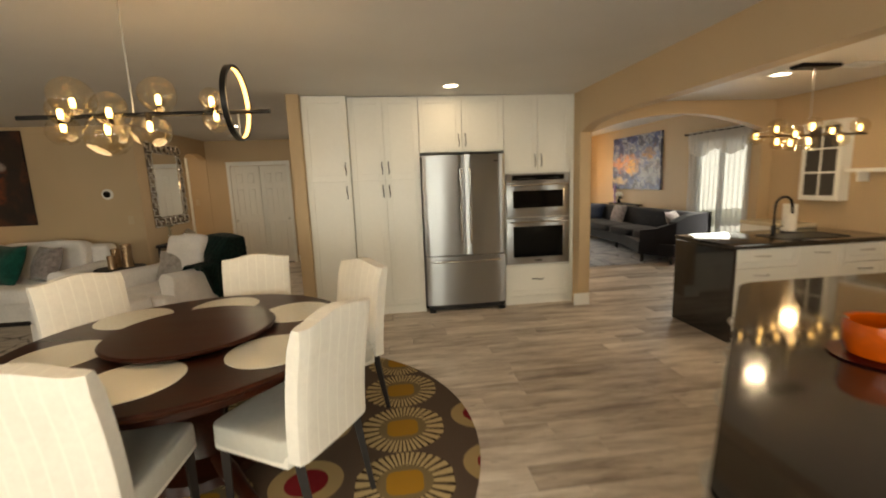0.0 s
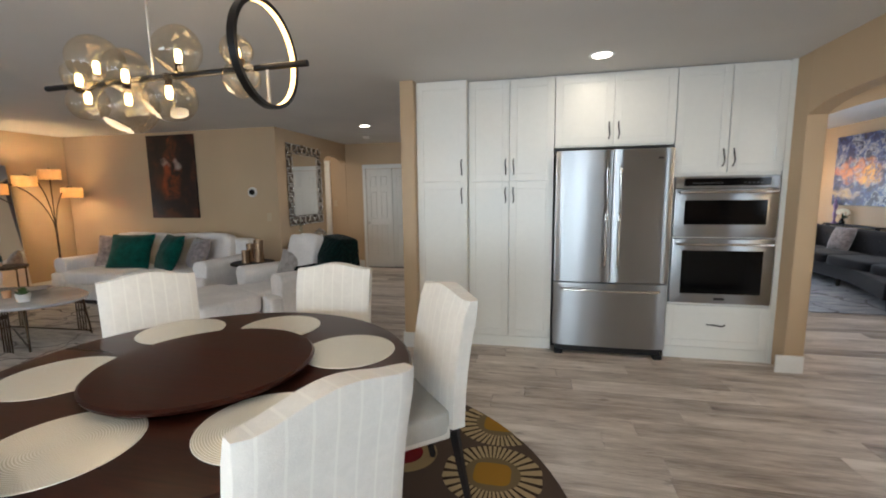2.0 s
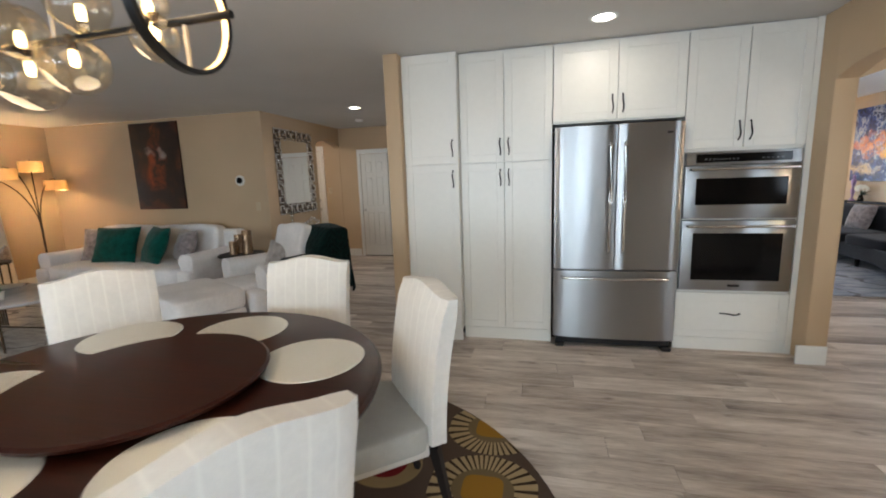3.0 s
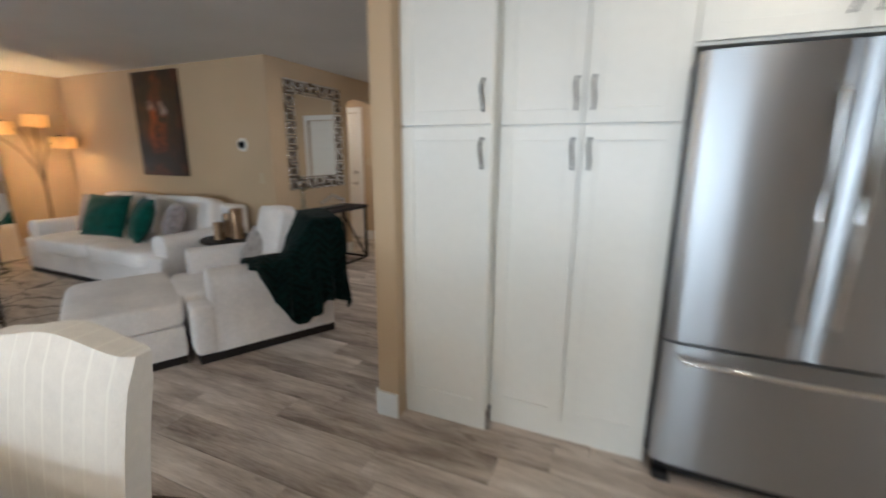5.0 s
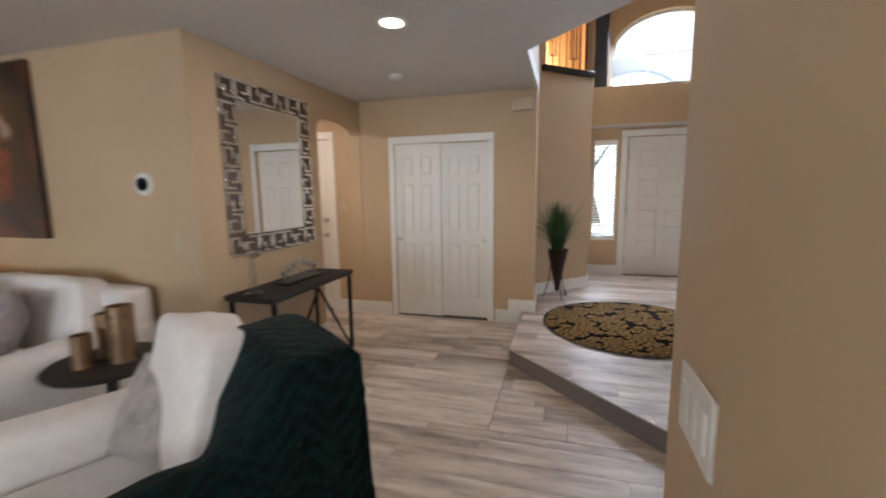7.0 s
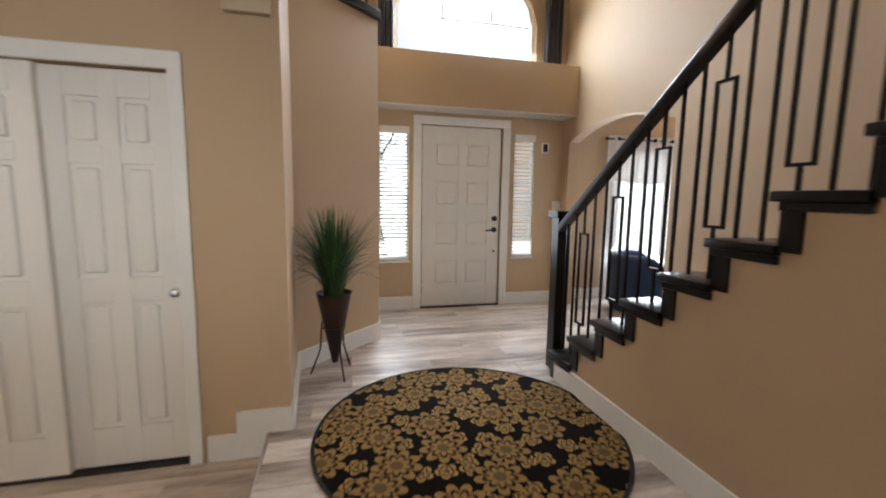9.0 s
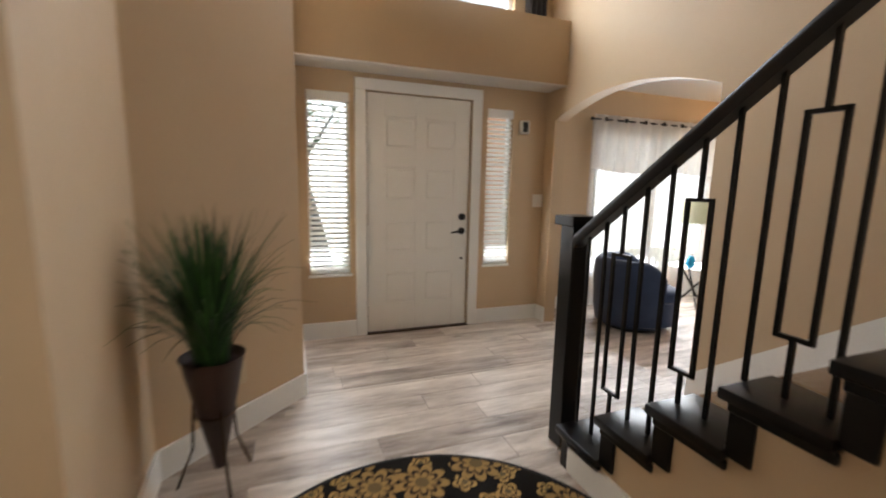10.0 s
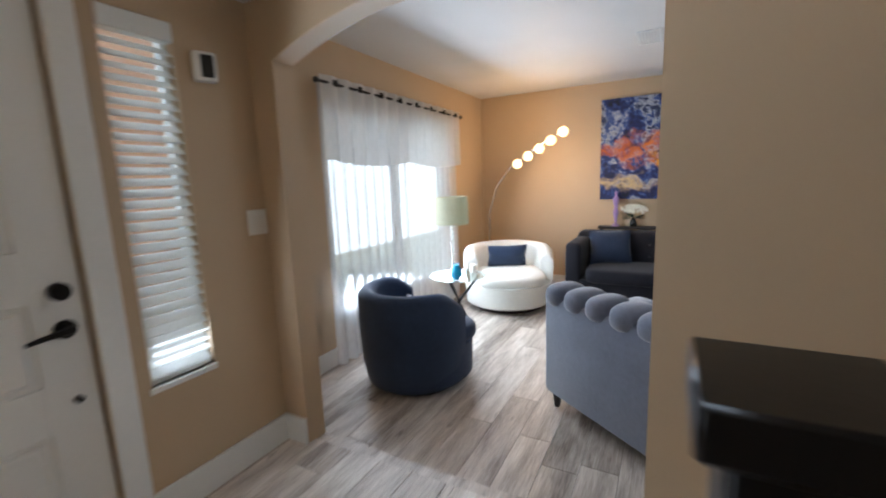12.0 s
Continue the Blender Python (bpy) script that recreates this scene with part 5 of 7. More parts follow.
for k in range(ring_n):
    a, b = va[k], va[(k + 1) % ring_n]
    for j in range(4):
        bm.faces.new((a[j], a[(j + 1) % 4], b[(j + 1) % 4], b[j]))
rg = part("ring", bm, BLACKMETAL, ch, "black metal ring")
bm = bmesh.new()
va = []
for k in range(ring_n):
    a = 2 * math.pi * k / ring_n
    d = Vector((0, math.cos(a), math.sin(a)))
    va.append([bm.verts.new(rc + d * (rr - 0.0065) + Vector((-0.010, 0, 0))), bm.verts.new(rc + d * (rr - 0.0065) + Vector((0.010, 0, 0)))])
for k in range(ring_n):
    a, b = va[k], va[(k + 1) % ring_n]
    bm.faces.new((a[0], a[1], b[1], b[0]))
ls = part("led_strip", bm, LEDWARM, rg, "warm lit strip inside the ring")
part("ring_strut", cyl(bmesh.new(), (-0.478, 2.72, 1.752), (-0.478, 2.72, 1.876), 0.006, n=8), NICKEL, ch)
lamp("chandelier_bulbs_west", "POINT", pose(-1.15, 2.72, 1.68), 5, BULB, radius=0.12)
lamp("chandelier_bulbs_mid", "POINT", pose(-0.82, 2.72, 1.68), 4.5, BULB, radius=0.1)
lamp("chandelier_ring", "POINT", pose(-0.478, 2.72, 1.91), 2.5, BULB, radius=0.12)

ch2 = thing("island_chandelier", "long bubble-glass chandelier hanging above the island", "chandelier")
part("bar", tube(bmesh.new(), [(3.15, 3.6, 1.755), (4.15, 3.6, 1.76)], 0.009, 10), BRONZE, ch2)
part("hanging_rod", cyl(bmesh.new(), (3.62, 3.6, 1.76), (3.62, 3.6, 2.285), 0.005, n=8), NICKEL, ch2)
part("canopy", boxes((3.45, 3.54, 2.27, 3.80, 3.66, 2.299), bevel=0.006), BLACKMETAL, ch2)
for k, (x, z, r) in enumerate(((3.18, 1.75, 0.055), (3.31, 1.70, 0.048), (3.36, 1.83, 0.068), (3.47, 1.78, 0.055), (3.49, 1.69, 0.05), (3.62, 1.84, 0.06), (3.66, 1.70, 0.06), (3.80, 1.80, 0.06), (3.95, 1.72, 0.06), (4.05, 1.82, 0.065))):
    bubble(ch2, x, 3.6 + 0.03 * (-1) ** k, z, r, z > 1.755, 1.757, k * 5.1 + 40)
lamp("island_bulbs", "POINT", pose(3.6, 3.6, 1.62), 9, BULB, radius=0.05)


# ---- dining ----
TC = Vector((-0.84, 2.71, 0))
rug = part("dining_rug", lathe(bmesh.new(), [(0.0, 0.002), (1.45, 0.002), (1.46, 0.006), (1.455, 0.011), (0.0, 0.012)], 96), BURSTRUG, None, "round rug", angle=60)
rug.location = (-0.79, 2.805, 0)
tagged(rug, "round taupe wool rug with gold sunburst ovals", "rug")

tb = thing("dining_table", "round dark mahogany pedestal dining table", "table", pose(TC.x, TC.y, 0.012))
part("tabletop", lathe(bmesh.new(), [(0.0, 0.70), (0.70, 0.70), (0.78, 0.705), (0.815, 0.722), (0.82, 0.738), (0.808, 0.748), (0.0, 0.748)], 96), MAHOGANY, tb)
part("apron", lathe(bmesh.new(), [(0.62, 0.62), (0.66, 0.62), (0.66, 0.70), (0.62, 0.70), (0.62, 0.62)], 64), MAHOGANY, tb)
part("pedestal", lathe(bmesh.new(), [(0.30, 0.05), (0.28, 0.09), (0.15, 0.14), (0.11, 0.24), (0.13, 0.40), (0.18, 0.50), (0.14, 0.58), (0.24, 0.64), (0.0, 0.66)], 40), MAHOGANY, tb)
for k in range(4):
    f = part("foot", tube(bmesh.new(), [(0.16, 0, 0.10), (0.30, 0, 0.09), (0.42, 0, 0.05), (0.50, 0, 0.03)], [0.05, 0.045, 0.035, 0.028], 10), MAHOGANY, tb)
    f.matrix_local = pose(0, 0, 0.002, 0, 0, 45 + 90 * k)
ls = thing("lazy_susan", "large round dark wood turntable on the table", "lazy susan", pose(-0.815, 2.715, 0.76))
part("tray", lathe(bmesh.new(), [(0.0, 0.016), (0.36, 0.016), (0.393, 0.022), (0.398, 0.034), (0.388, 0.042), (0.0, 0.042)], 80), MAHOGANY, ls)
part("bearing", lathe(bmesh.new(), [(0.12, 0.0), (0.12, 0.016), (0.0, 0.016)], 32), BLACKMETAL, ls)
first = None
for a, rad in ((32, 0.566), (91.6, 0.54), (140.6, 0.622), (197.9, 0.52), (271, 0.515), (328.8, 0.58)):
    p = TC + Vector((math.cos(radians(a)) * rad, math.sin(radians(a)) * rad, 0.7602))
    if first is None:
        first = part("placemat", lathe(bmesh.new(), [(0.0, 0.0), (0.195, 0.0), (0.198, 0.002), (0.195, 0.005), (0.0, 0.0055)], 64), PLACEMAT)
        tagged(first, "round woven pale gold placemat on the table", "placemat", "placemats on the table")
        first.matrix_world = pose(p.x, p.y, p.z)
    else:
        copy_thing(first, pose(p.x, p.y, p.z, 0, 0, a))


def dining_chair(m):
    """Parsons chair, facing +y from its origin at the floor under the seat's middle."""
    c = thing("dining_chair", "ivory striped parsons chair with dark tapered legs", "chair", m, "chairs round the table")
    bm = bmesh.new()
    n, w = 14, 0.235
    grid = {}
    for side, y0 in ((0, -0.25), (1, -0.165)):
        for i in range(n + 1):
            u = -1 + 2 * i / n
            top = 0.966 + 0.017 * (1 + math.cos(math.pi * min(1.0, abs(u) / 0.95)))
            for j in range(9):
                s = j / 8
                z = 0.40 + (top - 0.40) * s
                lean = -0.075 * s * s
                wide = w * (0.97 + 0.03 * s)
                edge = 0.012 * max(0.0, abs(u) - 0.9) / 0.1
                topr = 0.012 * max(0.0, s - 0.9) / 0.1
                y = y0 + lean + (edge + topr) * (1 if side == 0 else -1) - 0.012 * math.cos(u * math.pi / 2) * (1 if side == 0 else -1) * 0.6
                grid[side, i, j] = bm.verts.new((u * wide, y, z))
    for side in (0, 1):
        for i in range(n):
            for j in range(8):
                bm.faces.new([grid[side, i + a, j + b] for a, b in ((0, 0), (1, 0), (1, 1), (0, 1))])
    for i in range(n):
        for j in (0, 8):
            bm.faces.new((grid[0, i, j], grid[0, i + 1, j], grid[1, i + 1, j], grid[1, i, j]))
    for i in (0, n):
        for j in range(8):
            bm.faces.new((grid[0, i, j], grid[0, i, j + 1], grid[1, i, j + 1], grid[1, i, j]))
    part("backrest", bm, IVORY, c, "ivory striped upholstered back", angle=50)
    bm = soft(bmesh.new(), 0, 0.045, 0.435, 0.235, 0.225, 0.055, 0.22, 16)
    part("seat", bm, SEATGREY, c, "pale upholstered seat")
    part("seat_frame", boxes((-0.225, -0.17, 0.36, 0.225, 0.255, 0.42), bevel=0.012, seg=2), IVORY, c)
    for x in (-0.195, 0.195):
        for y, yb in ((0.225, 0.235), (-0.20, -0.275)):
            part("leg", tube(bmesh.new(), [(x, yb, 0.0), (x, (y + yb) / 2, 0.18), (x, y, 0.38)], [0.017, 0.021, 0.026], 4), ESPRESSO, c)
    return c


SEATGREY = fabric("pale_grey_seat_fabric", lin(196, 194, 186), 280)


def chair_at(bx, by, face):
    """Places a chair by the middle of its back's top and the angle that it faces."""
    v = Vector((math.cos(radians(face)), math.sin(radians(face))))
    x, y = bx + v.x * 0.28, by + v.y * 0.28
    return pose(x, y, 0.012, 0, 0, face - 90)


chair = dining_chair(chair_at(-0.81, 3.78, 277))
for bx, by, face in ((-1.76, 3.335, 324), (0.025, 3.30, 219), (-0.02, 2.218, 150), (-0.91, 1.79, 89)):
    copy_thing(chair, chair_at(bx, by, face))


# ---- living room ----
ux, uy = Vector((0.46, 0.885, 0)).normalized(), Vector((-0.885, 0.46, 0)).normalized()   # to the back, to its far side


def seat_frame(origin):
    """Axes of the angled chair: x to its far side, y to its back."""
    m = Matrix.Identity(4)
    for k in range(3):
        m[k][0], m[k][1], m[k][2], m[k][3] = uy[k], ux[k], (0, 0, 1)[k], origin[k]
    return m


def arm_profile(x0, x1, h):
    """Section of a rolled arm: straight sides under a wider, softly rounded top."""
    w, c = (x1 - x0) / 2, (x0 + x1) / 2
    out = [(c - w + 0.018, 0.07), (c - w + 0.016, h - 0.17)]
    for k in range(13):
        a = math.pi * (1.08 - 1.16 * k / 12)
        out.append((c + w * math.copysign(abs(math.cos(a)) ** 0.75, math.cos(a)), h - 0.095 + 0.095 * math.copysign(abs(math.sin(a)) ** 0.85, math.sin(a))))
    return out + [(c + w - 0.016, h - 0.17), (c + w - 0.018, 0.07)]


def arm(bm, x0, x1, y0, y1, h):
    """A rolled sofa arm, slightly sagging in the middle, with softened ends."""
    prof, c = arm_profile(x0, x1, h), (x0 + x1) / 2
    rings = []
    for k, s in enumerate((0.0, 0.03, 0.25, 0.5, 0.75, 0.97, 1.0)):
        pinch = 0.94 if k in (0, 6) else 1.0
        sag = -0.008 * math.sin(math.pi * s)
        rings.append([bm.verts.new((c + (x - c) * pinch, y0 + (y1 - y0) * s, z * (0.99 if k in (0, 6) else 1.0) + (sag if z > 0.3 else 0.0))) for x, z in prof])
    for ra, rb in zip(rings, rings[1:]):
        for k in range(len(prof)):
            j = (k + 1) % len(prof)
            bm.faces.new((ra[k], ra[j], rb[j], rb[k]))
    bm.faces.new(rings[0])
    bm.faces.new(rings[-1][::-1])
    return bm


def arm_piping(x0, x1, y, h):
    """The corded seam round an arm's front panel."""
    c = (x0 + x1) / 2
    return tube(bmesh.new(), [(c + (x - c) * 0.975, y, z * 0.995) for x, z in arm_profile(x0, x1, h)], 0.006, 6)


def plush_seat(name, label, category, m, width, depth, seats, arm_w=0.22, arm_h=0.62, back_h=0.86, seat_z=0.45, mat=None, nose=0.10, group="", cushion_z=0.63):
    """Deep seating; x along its width, y to its back, origin at one front floor corner."""
    mat = mat or LINEN
    s = thing(name, label, category, m, group)
    part("base", boxes((0.03, 0.05, 0.06, width - 0.03, depth - 0.02, 0.30), bevel=0.02, seg=2), mat, s)
    part("plinth", boxes((0.035, 0.055, 0.0, width - 0.035, depth - 0.025, 0.062)), ESPRESSO, s)
    for x in (0.0, width - arm_w):
        ar = part("arm", arm(bmesh.new(), x, x + arm_w, nose, depth - 0.04, arm_h), mat, s, angle=50)
        part("piping", arm_piping(x, x + arm_w, nose + 0.014, arm_h), mat, ar)
    part("back_frame", boxes((0.02, depth - 0.22, 0.28, width - 0.02, depth, back_h - 0.03), bevel=0.05, seg=3), mat, s)
    w = (width - 2 * arm_w) / seats
    for k in range(seats):
        x = arm_w + w * (k + 0.5)
        part("seat_cushion", soft(bmesh.new(), x, (depth - 0.25) / 2, seat_z - 0.085, w / 2 + 0.004, (depth - 0.22) / 2, 0.10, 0.3, 20, None, 0.012, k * 3), mat, s)
        cm = Matrix.Translation((x, depth - 0.27, cushion_z)) @ pose(0, 0, 0, -12, 0, 0)
        part("back_cushion", soft(bmesh.new(), 0, 0, 0.02, w / 2 + 0.002, 0.115, 0.26, 0.30, 20, cm, 0.03, k * 5 + 1), mat, s)
    if nose > 0.05:
        for x in (arm_w * 0.5, width - arm_w * 0.5):
            part("seat_nose", boxes((x - arm_w * 0.46, 0.03, 0.07, x + arm_w * 0.46, nose + 0.02, seat_z - 0.03), bevel=0.035, seg=3), mat, s)
    return s


def throw_pillow(name, m, w, h, t, mat, label, seed):
    p = part(name, pillow(bmesh.new(), w, h, t, 14, seed), mat, None, label, angle=80)
    p.matrix_world = m
    return tagged(p, label, "pillow", "sofa pillows")


plush_seat("loveseat", "light grey linen loveseat against the painted wall", "sofa", pose(-6.12, 5.72, 0), 2.50, 1.13, 2)
for x, y, z, rx, rz, w, h, mat, lab in ((-5.62, 6.32, 0.66, -22, 18, 0.54, 0.50, PATTERNGREY, "grey patterned satin pillow on the loveseat"), (-5.20, 6.18, 0.68, -24, 10, 0.64, 0.52, GREENV, "emerald green velvet pillow on the loveseat"),
                                        (-4.52, 6.16, 0.68, -24, -22, 0.54, 0.52, GREENV, "emerald green velvet pillow on the loveseat"), (-4.16, 6.28, 0.66, -22, -28, 0.50, 0.44, PATTERNGREY, "grey patterned satin pillow on the loveseat")):
    throw_pillow("throw_pillow", pose(x, y, z, rx, 0, rz), w, h, 0.20, mat, lab, x * 3)
plush_seat("sofa", "light grey linen sofa below the window", "sofa", pose(-5.72, 2.75, 0) @ pose(0, 0, 0, 0, 0, 90), 2.32, 1.25, 2)
throw_pillow("throw_pillow", pose(-6.35, 4.55, 0.66, -22, 0, 78), 0.54, 0.46, 0.2, GREENV, "emerald green velvet pillow on the sofa", 2)

armchair = plush_seat("armchair", "oversized light grey linen armchair", "armchair", seat_frame((-2.155, 4.955, 0)), 1.04, 1.05, 1, arm_w=0.24, arm_h=0.64, nose=0.16, back_h=0.84, cushion_z=0.70)
throw_pillow("fur_pillow", seat_frame((-2.155, 4.955, 0)) @ pose(0.62, 0.70, 0.62, -30, 0, -22), 0.52, 0.38, 0.18, FURGREY, "grey faux fur lumbar pillow on the armchair", 7)

ot = thing("ottoman", "light grey linen ottoman pushed to the armchair", "ottoman", seat_frame((-2.535, 4.455, 0)))
part("base", boxes((0.02, 0.02, 0.05, 0.96, 0.62, 0.27), bevel=0.02, seg=2), LINEN, ot)
part("plinth", boxes((0.025, 0.025, 0.0, 0.955, 0.615, 0.052)), ESPRESSO, ot)
part("cushion", soft(bmesh.new(), 0.49, 0.32, 0.36, 0.495, 0.325, 0.095, 0.26, 22, None, 0.01, 4), LINEN, ot)

# green throw draped over the armchair's near back corner and arm
bm = bmesh.new()


def smooth(a, c, s):
    k = min(1.0, max(0.0, (s - a) / (c - a)))
    return k * k * (3 - 2 * k)


ny, nv = 60, 44
grid = []
for i in range(ny + 1):
    s = i / ny
    y = 0.40 + 0.69 * s
    crest = 0.665 + 0.275 * smooth(0.66, 0.90, y)
    xin = 0.16 + 0.28 * smooth(0.66, 0.90, y)
    hem = 0.66 - 0.44 * smooth(0.40, 0.66, y) + 0.07 * math.sin(y * 15) + 0.10 * smooth(0.95, 1.15, y)
    inner = 0.05 + 0.22 * smooth(0.6, 0.9, y)
    row = []
    for j in range(nv + 1):
        t = j / nv
        if t < 0.2:
            k = t / 0.2
            x, z = xin + 0.03 - 0.03 * k, crest - inner * (1 - k)
            yy = y - 0.10 * (1 - k) * smooth(0.7, 0.9, y)
        elif t < 0.5:
            k = (t - 0.2) / 0.3
            x, z = xin * (1 - k) - 0.015 * k, crest + 0.02 * math.sin(math.pi * k) - 0.02 * k ** 3
            yy = y
        else:
            k = (t - 0.5) / 0.5
            z = crest - 0.02 - (crest - 0.02 - min(hem, crest - 0.03)) * k
            x = -0.02 - 0.03 * k
            yy = y + 0.03 * k * math.sin(y * 9)
        fall = max(0.0, t - 0.42) / 0.58
        f = (0.042 * math.sin(y * 30 + 1.5 * t) + 0.018 * math.sin(y * 67 + 3 * t)) * fall + 0.018 * noise.noise((y * 8, t * 6, 2.1))
        row.append(bm.verts.new((x - abs(f) * fall - 0.010, yy + 0.3 * f, z + 0.012 + 0.6 * f * (1 - fall))))
    grid.append(row)
# the flap behind the back
nb = 16
last = grid[-1]
for i in range(1, nb + 1):
    s = i / nb
    row = []
    for j in range(nv + 1):
        p = last[j].co
        t = j / nv
        drop = 0.42 * s * (1 - 0.5 * t)
        row.append(bm.verts.new((p.x + 0.02 * math.sin(9 * t + 4 * s), p.y + 0.012 * math.sin(min(1.0, s * 3) * math.pi / 2) + 0.012 * math.sin(14 * t), p.z - (drop if t < 0.55 else drop * 0.3))))
    grid.append(row)
for a, b_ in zip(grid, grid[1:]):
    for j in range(nv):
        bm.faces.new((a[j], b_[j], b_[j + 1], a[j + 1]))
th = part("throw_blanket", bm, THROWGREEN, None, "dark green plush throw", angle=80)
sol = th.modifiers.new("thickness", "SOLIDIFY")
sol.thickness = 0.014
th.matrix_world = seat_frame((-2.155, 4.955, 0))
tagged(th, "dark green plush throw draped over the armchair", "blanket")

et = thing("end_table", "round black end table between the seats", "side table", pose(-3.30, 6.28, 0))
part("tabletop", lathe(bmesh.new(), [(0.0, 0.53), (0.27, 0.53), (0.28, 0.54), (0.28, 0.55), (0.27, 0.56), (0.0, 0.56)], 48), ESPRESSO, et)
part("pedestal", lathe(bmesh.new(), [(0.17, 0.0), (0.16, 0.02), (0.03, 0.05), (0.03, 0.5), (0.08, 0.53)], 28), ESPRESSO, et)
for x, y, h, r in ((-3.21, 6.30, 0.30, 0.062), (-3.33, 6.18, 0.17, 0.048), (-3.36, 6.33, 0.24, 0.055)):
    c = part("candle_holder", lathe(bmesh.new(), [(0.0, 0.0), (r, 0.0), (r * 0.96, h * 0.5), (r, h), (r * 0.85, h), (r * 0.82, h - 0.05), (0.0, h - 0.05)], 28), MERCURY)
    c.location = (x, y, 0.56)
    tagged(c, "champagne mercury glass cylinder candle holder", "candle holder", "candle holders on the end table")

lr = part("living_rug", boxes((-6.6, 2.2, 0.001, -2.85, 5.78, 0.012), bevel=0.004), GREYRUG, None, "grey rug")
tagged(lr, "large grey and cream rug with crackled dark lines", "rug")

ct = thing("coffee_table", "oval grey marble coffee table on bronze rods", "coffee table", pose(-4.84, 4.50, 0.012))
part("tabletop", lathe(bmesh.new(), [(0.0, 0.40), (0.97, 0.40), (1.0, 0.41), (1.0, 0.43), (0.98, 0.437), (0.0, 0.437)], 72, (0, 0, 0), 0.82, 0.50), MARBLE, ct)
for sx in (-1, 1):
    for sy in (-1, 1):
        part("leg", tube(bmesh.new(), [(sx * 0.66, sy * 0.28, 0.0), (sx * 0.62, sy * 0.26, 0.40)], 0.010, 8), BRONZE, ct)
        for k in range(4):
            part("rod", cyl(bmesh.new(), (sx * 0.42 + k * 0.035, sy * 0.33, 0.16 * (k % 2 == 5)), (sx * 0.42 + k * 0.035, sy * 0.33, 0.40), 0.006, n=6), BRONZE, ct)
part("stretcher", tube(bmesh.new(), [(-0.66, -0.28, 0.03), (0, 0, 0.12), (0.66, 0.28, 0.03)], 0.008, 8), BRONZE, ct)
part("stretcher", tube(bmesh.new(), [(-0.66, 0.28, 0.03), (0, 0, 0.12), (0.66, -0.28, 0.03)], 0.008, 8), BRONZE, ct)
cb = part("silver_bowl", lathe(bmesh.new(), [(0.05, 0.0), (0.06, 0.008), (0.11, 0.03), (0.145, 0.075), (0.14, 0.075), (0.10, 0.035), (0.0, 0.012)], 36), CHROME)
cb.location = (-4.62, 4.60, 0.449)
tagged(cb, "polished silver bowl on the coffee table", "bowl")
pp = thing("potted_succulent", "small green plant in a white pot", "plant", pose(-4.43, 4.38, 0.449))
part("pot", lathe(bmesh.new(), [(0.045, 0.0), (0.06, 0.075), (0.05, 0.075), (0.0, 0.06)], 24), WHITEPLASTIC, pp)
bm = bmesh.new()
rng = random.Random(5)
for k in range(70):
    a, e = rng.uniform(0, 6.28), rng.uniform(0.5, 1.5)
    d = Vector((math.cos(a) * math.cos(e), math.sin(a) * math.cos(e), math.sin(e)))
    ln = rng.uniform(0.05, 0.09)
    tube(bm, [Vector((0, 0, 0.06)) + d * 0.01, Vector((0, 0, 0.06)) + d * ln * 0.6, Vector((0, 0, 0.06)) + d * ln], [0.004, 0.007, 0.001], 4)
part("leaves", bm, LEAF, pp)
for x, y in ((-4.78, 4.46), (-4.86, 4.34)):
    c = part("votive", lathe(bmesh.new(), [(0.03, 0.0), (0.036, 0.07), (0.032, 0.07), (0.028, 0.02), (0.0, 0.02)], 20), surface("peach_glass", lin(220, 170, 130), 0.2), None)
    c.location = (x, y, 0.449)
    tagged(c, "small peach glass votive candle", "candle")

lm = thing("standing_mirror", "tall frameless-edged mirror leaning on the wall", "mirror", pose(-6.88, 5.69, 0.0, 0, 0, -6) @ pose(0, 0, 0, 0, -7.5, 0))
part("mirror_glass", boxes((0.0, -0.37, 0.03, 0.006, 0.31, 1.93)), MIRROR, lm)
part("frame", boxes((-0.02, -0.385, 0.012, 0.001, 0.325, 1.945), bevel=0.004), NICKEL, lm)

nest = thing("nesting_table", "round black and bronze nesting side table", "side table", pose(-6.40, 5.42, 0))
part("tabletop", lathe(bmesh.new(), [(0.0, 0.55), (0.24, 0.55), (0.25, 0.555), (0.25, 0.565), (0.0, 0.57)], 44), ESPRESSO, nest)
for z in (0.02, 0.54):
    part("hoop", tube(bmesh.new(), [(0.24 * math.cos(k * math.pi / 18), 0.24 * math.sin(k * math.pi / 18), z) for k in range(36)], 0.009, 6, closed=True), BRONZE, nest)
for k in range(4):
    a = k * math.pi / 2 + 0.5
    part("leg", cyl(bmesh.new(), (0.24 * math.cos(a), 0.24 * math.sin(a), 0.0), (0.24 * math.cos(a), 0.24 * math.sin(a), 0.55), 0.009, n=8), BRONZE, nest)
cw = part("trinket_box", boxes((-0.06, -0.05, 0, 0.06, 0.05, 0.06), bevel=0.008, seg=2), surface("peach_ceramic", lin(206, 186, 170), 0.4))
cw.location = (-6.42, 5.35, 0.57)
tagged(cw, "small pale box on the side table", "box")

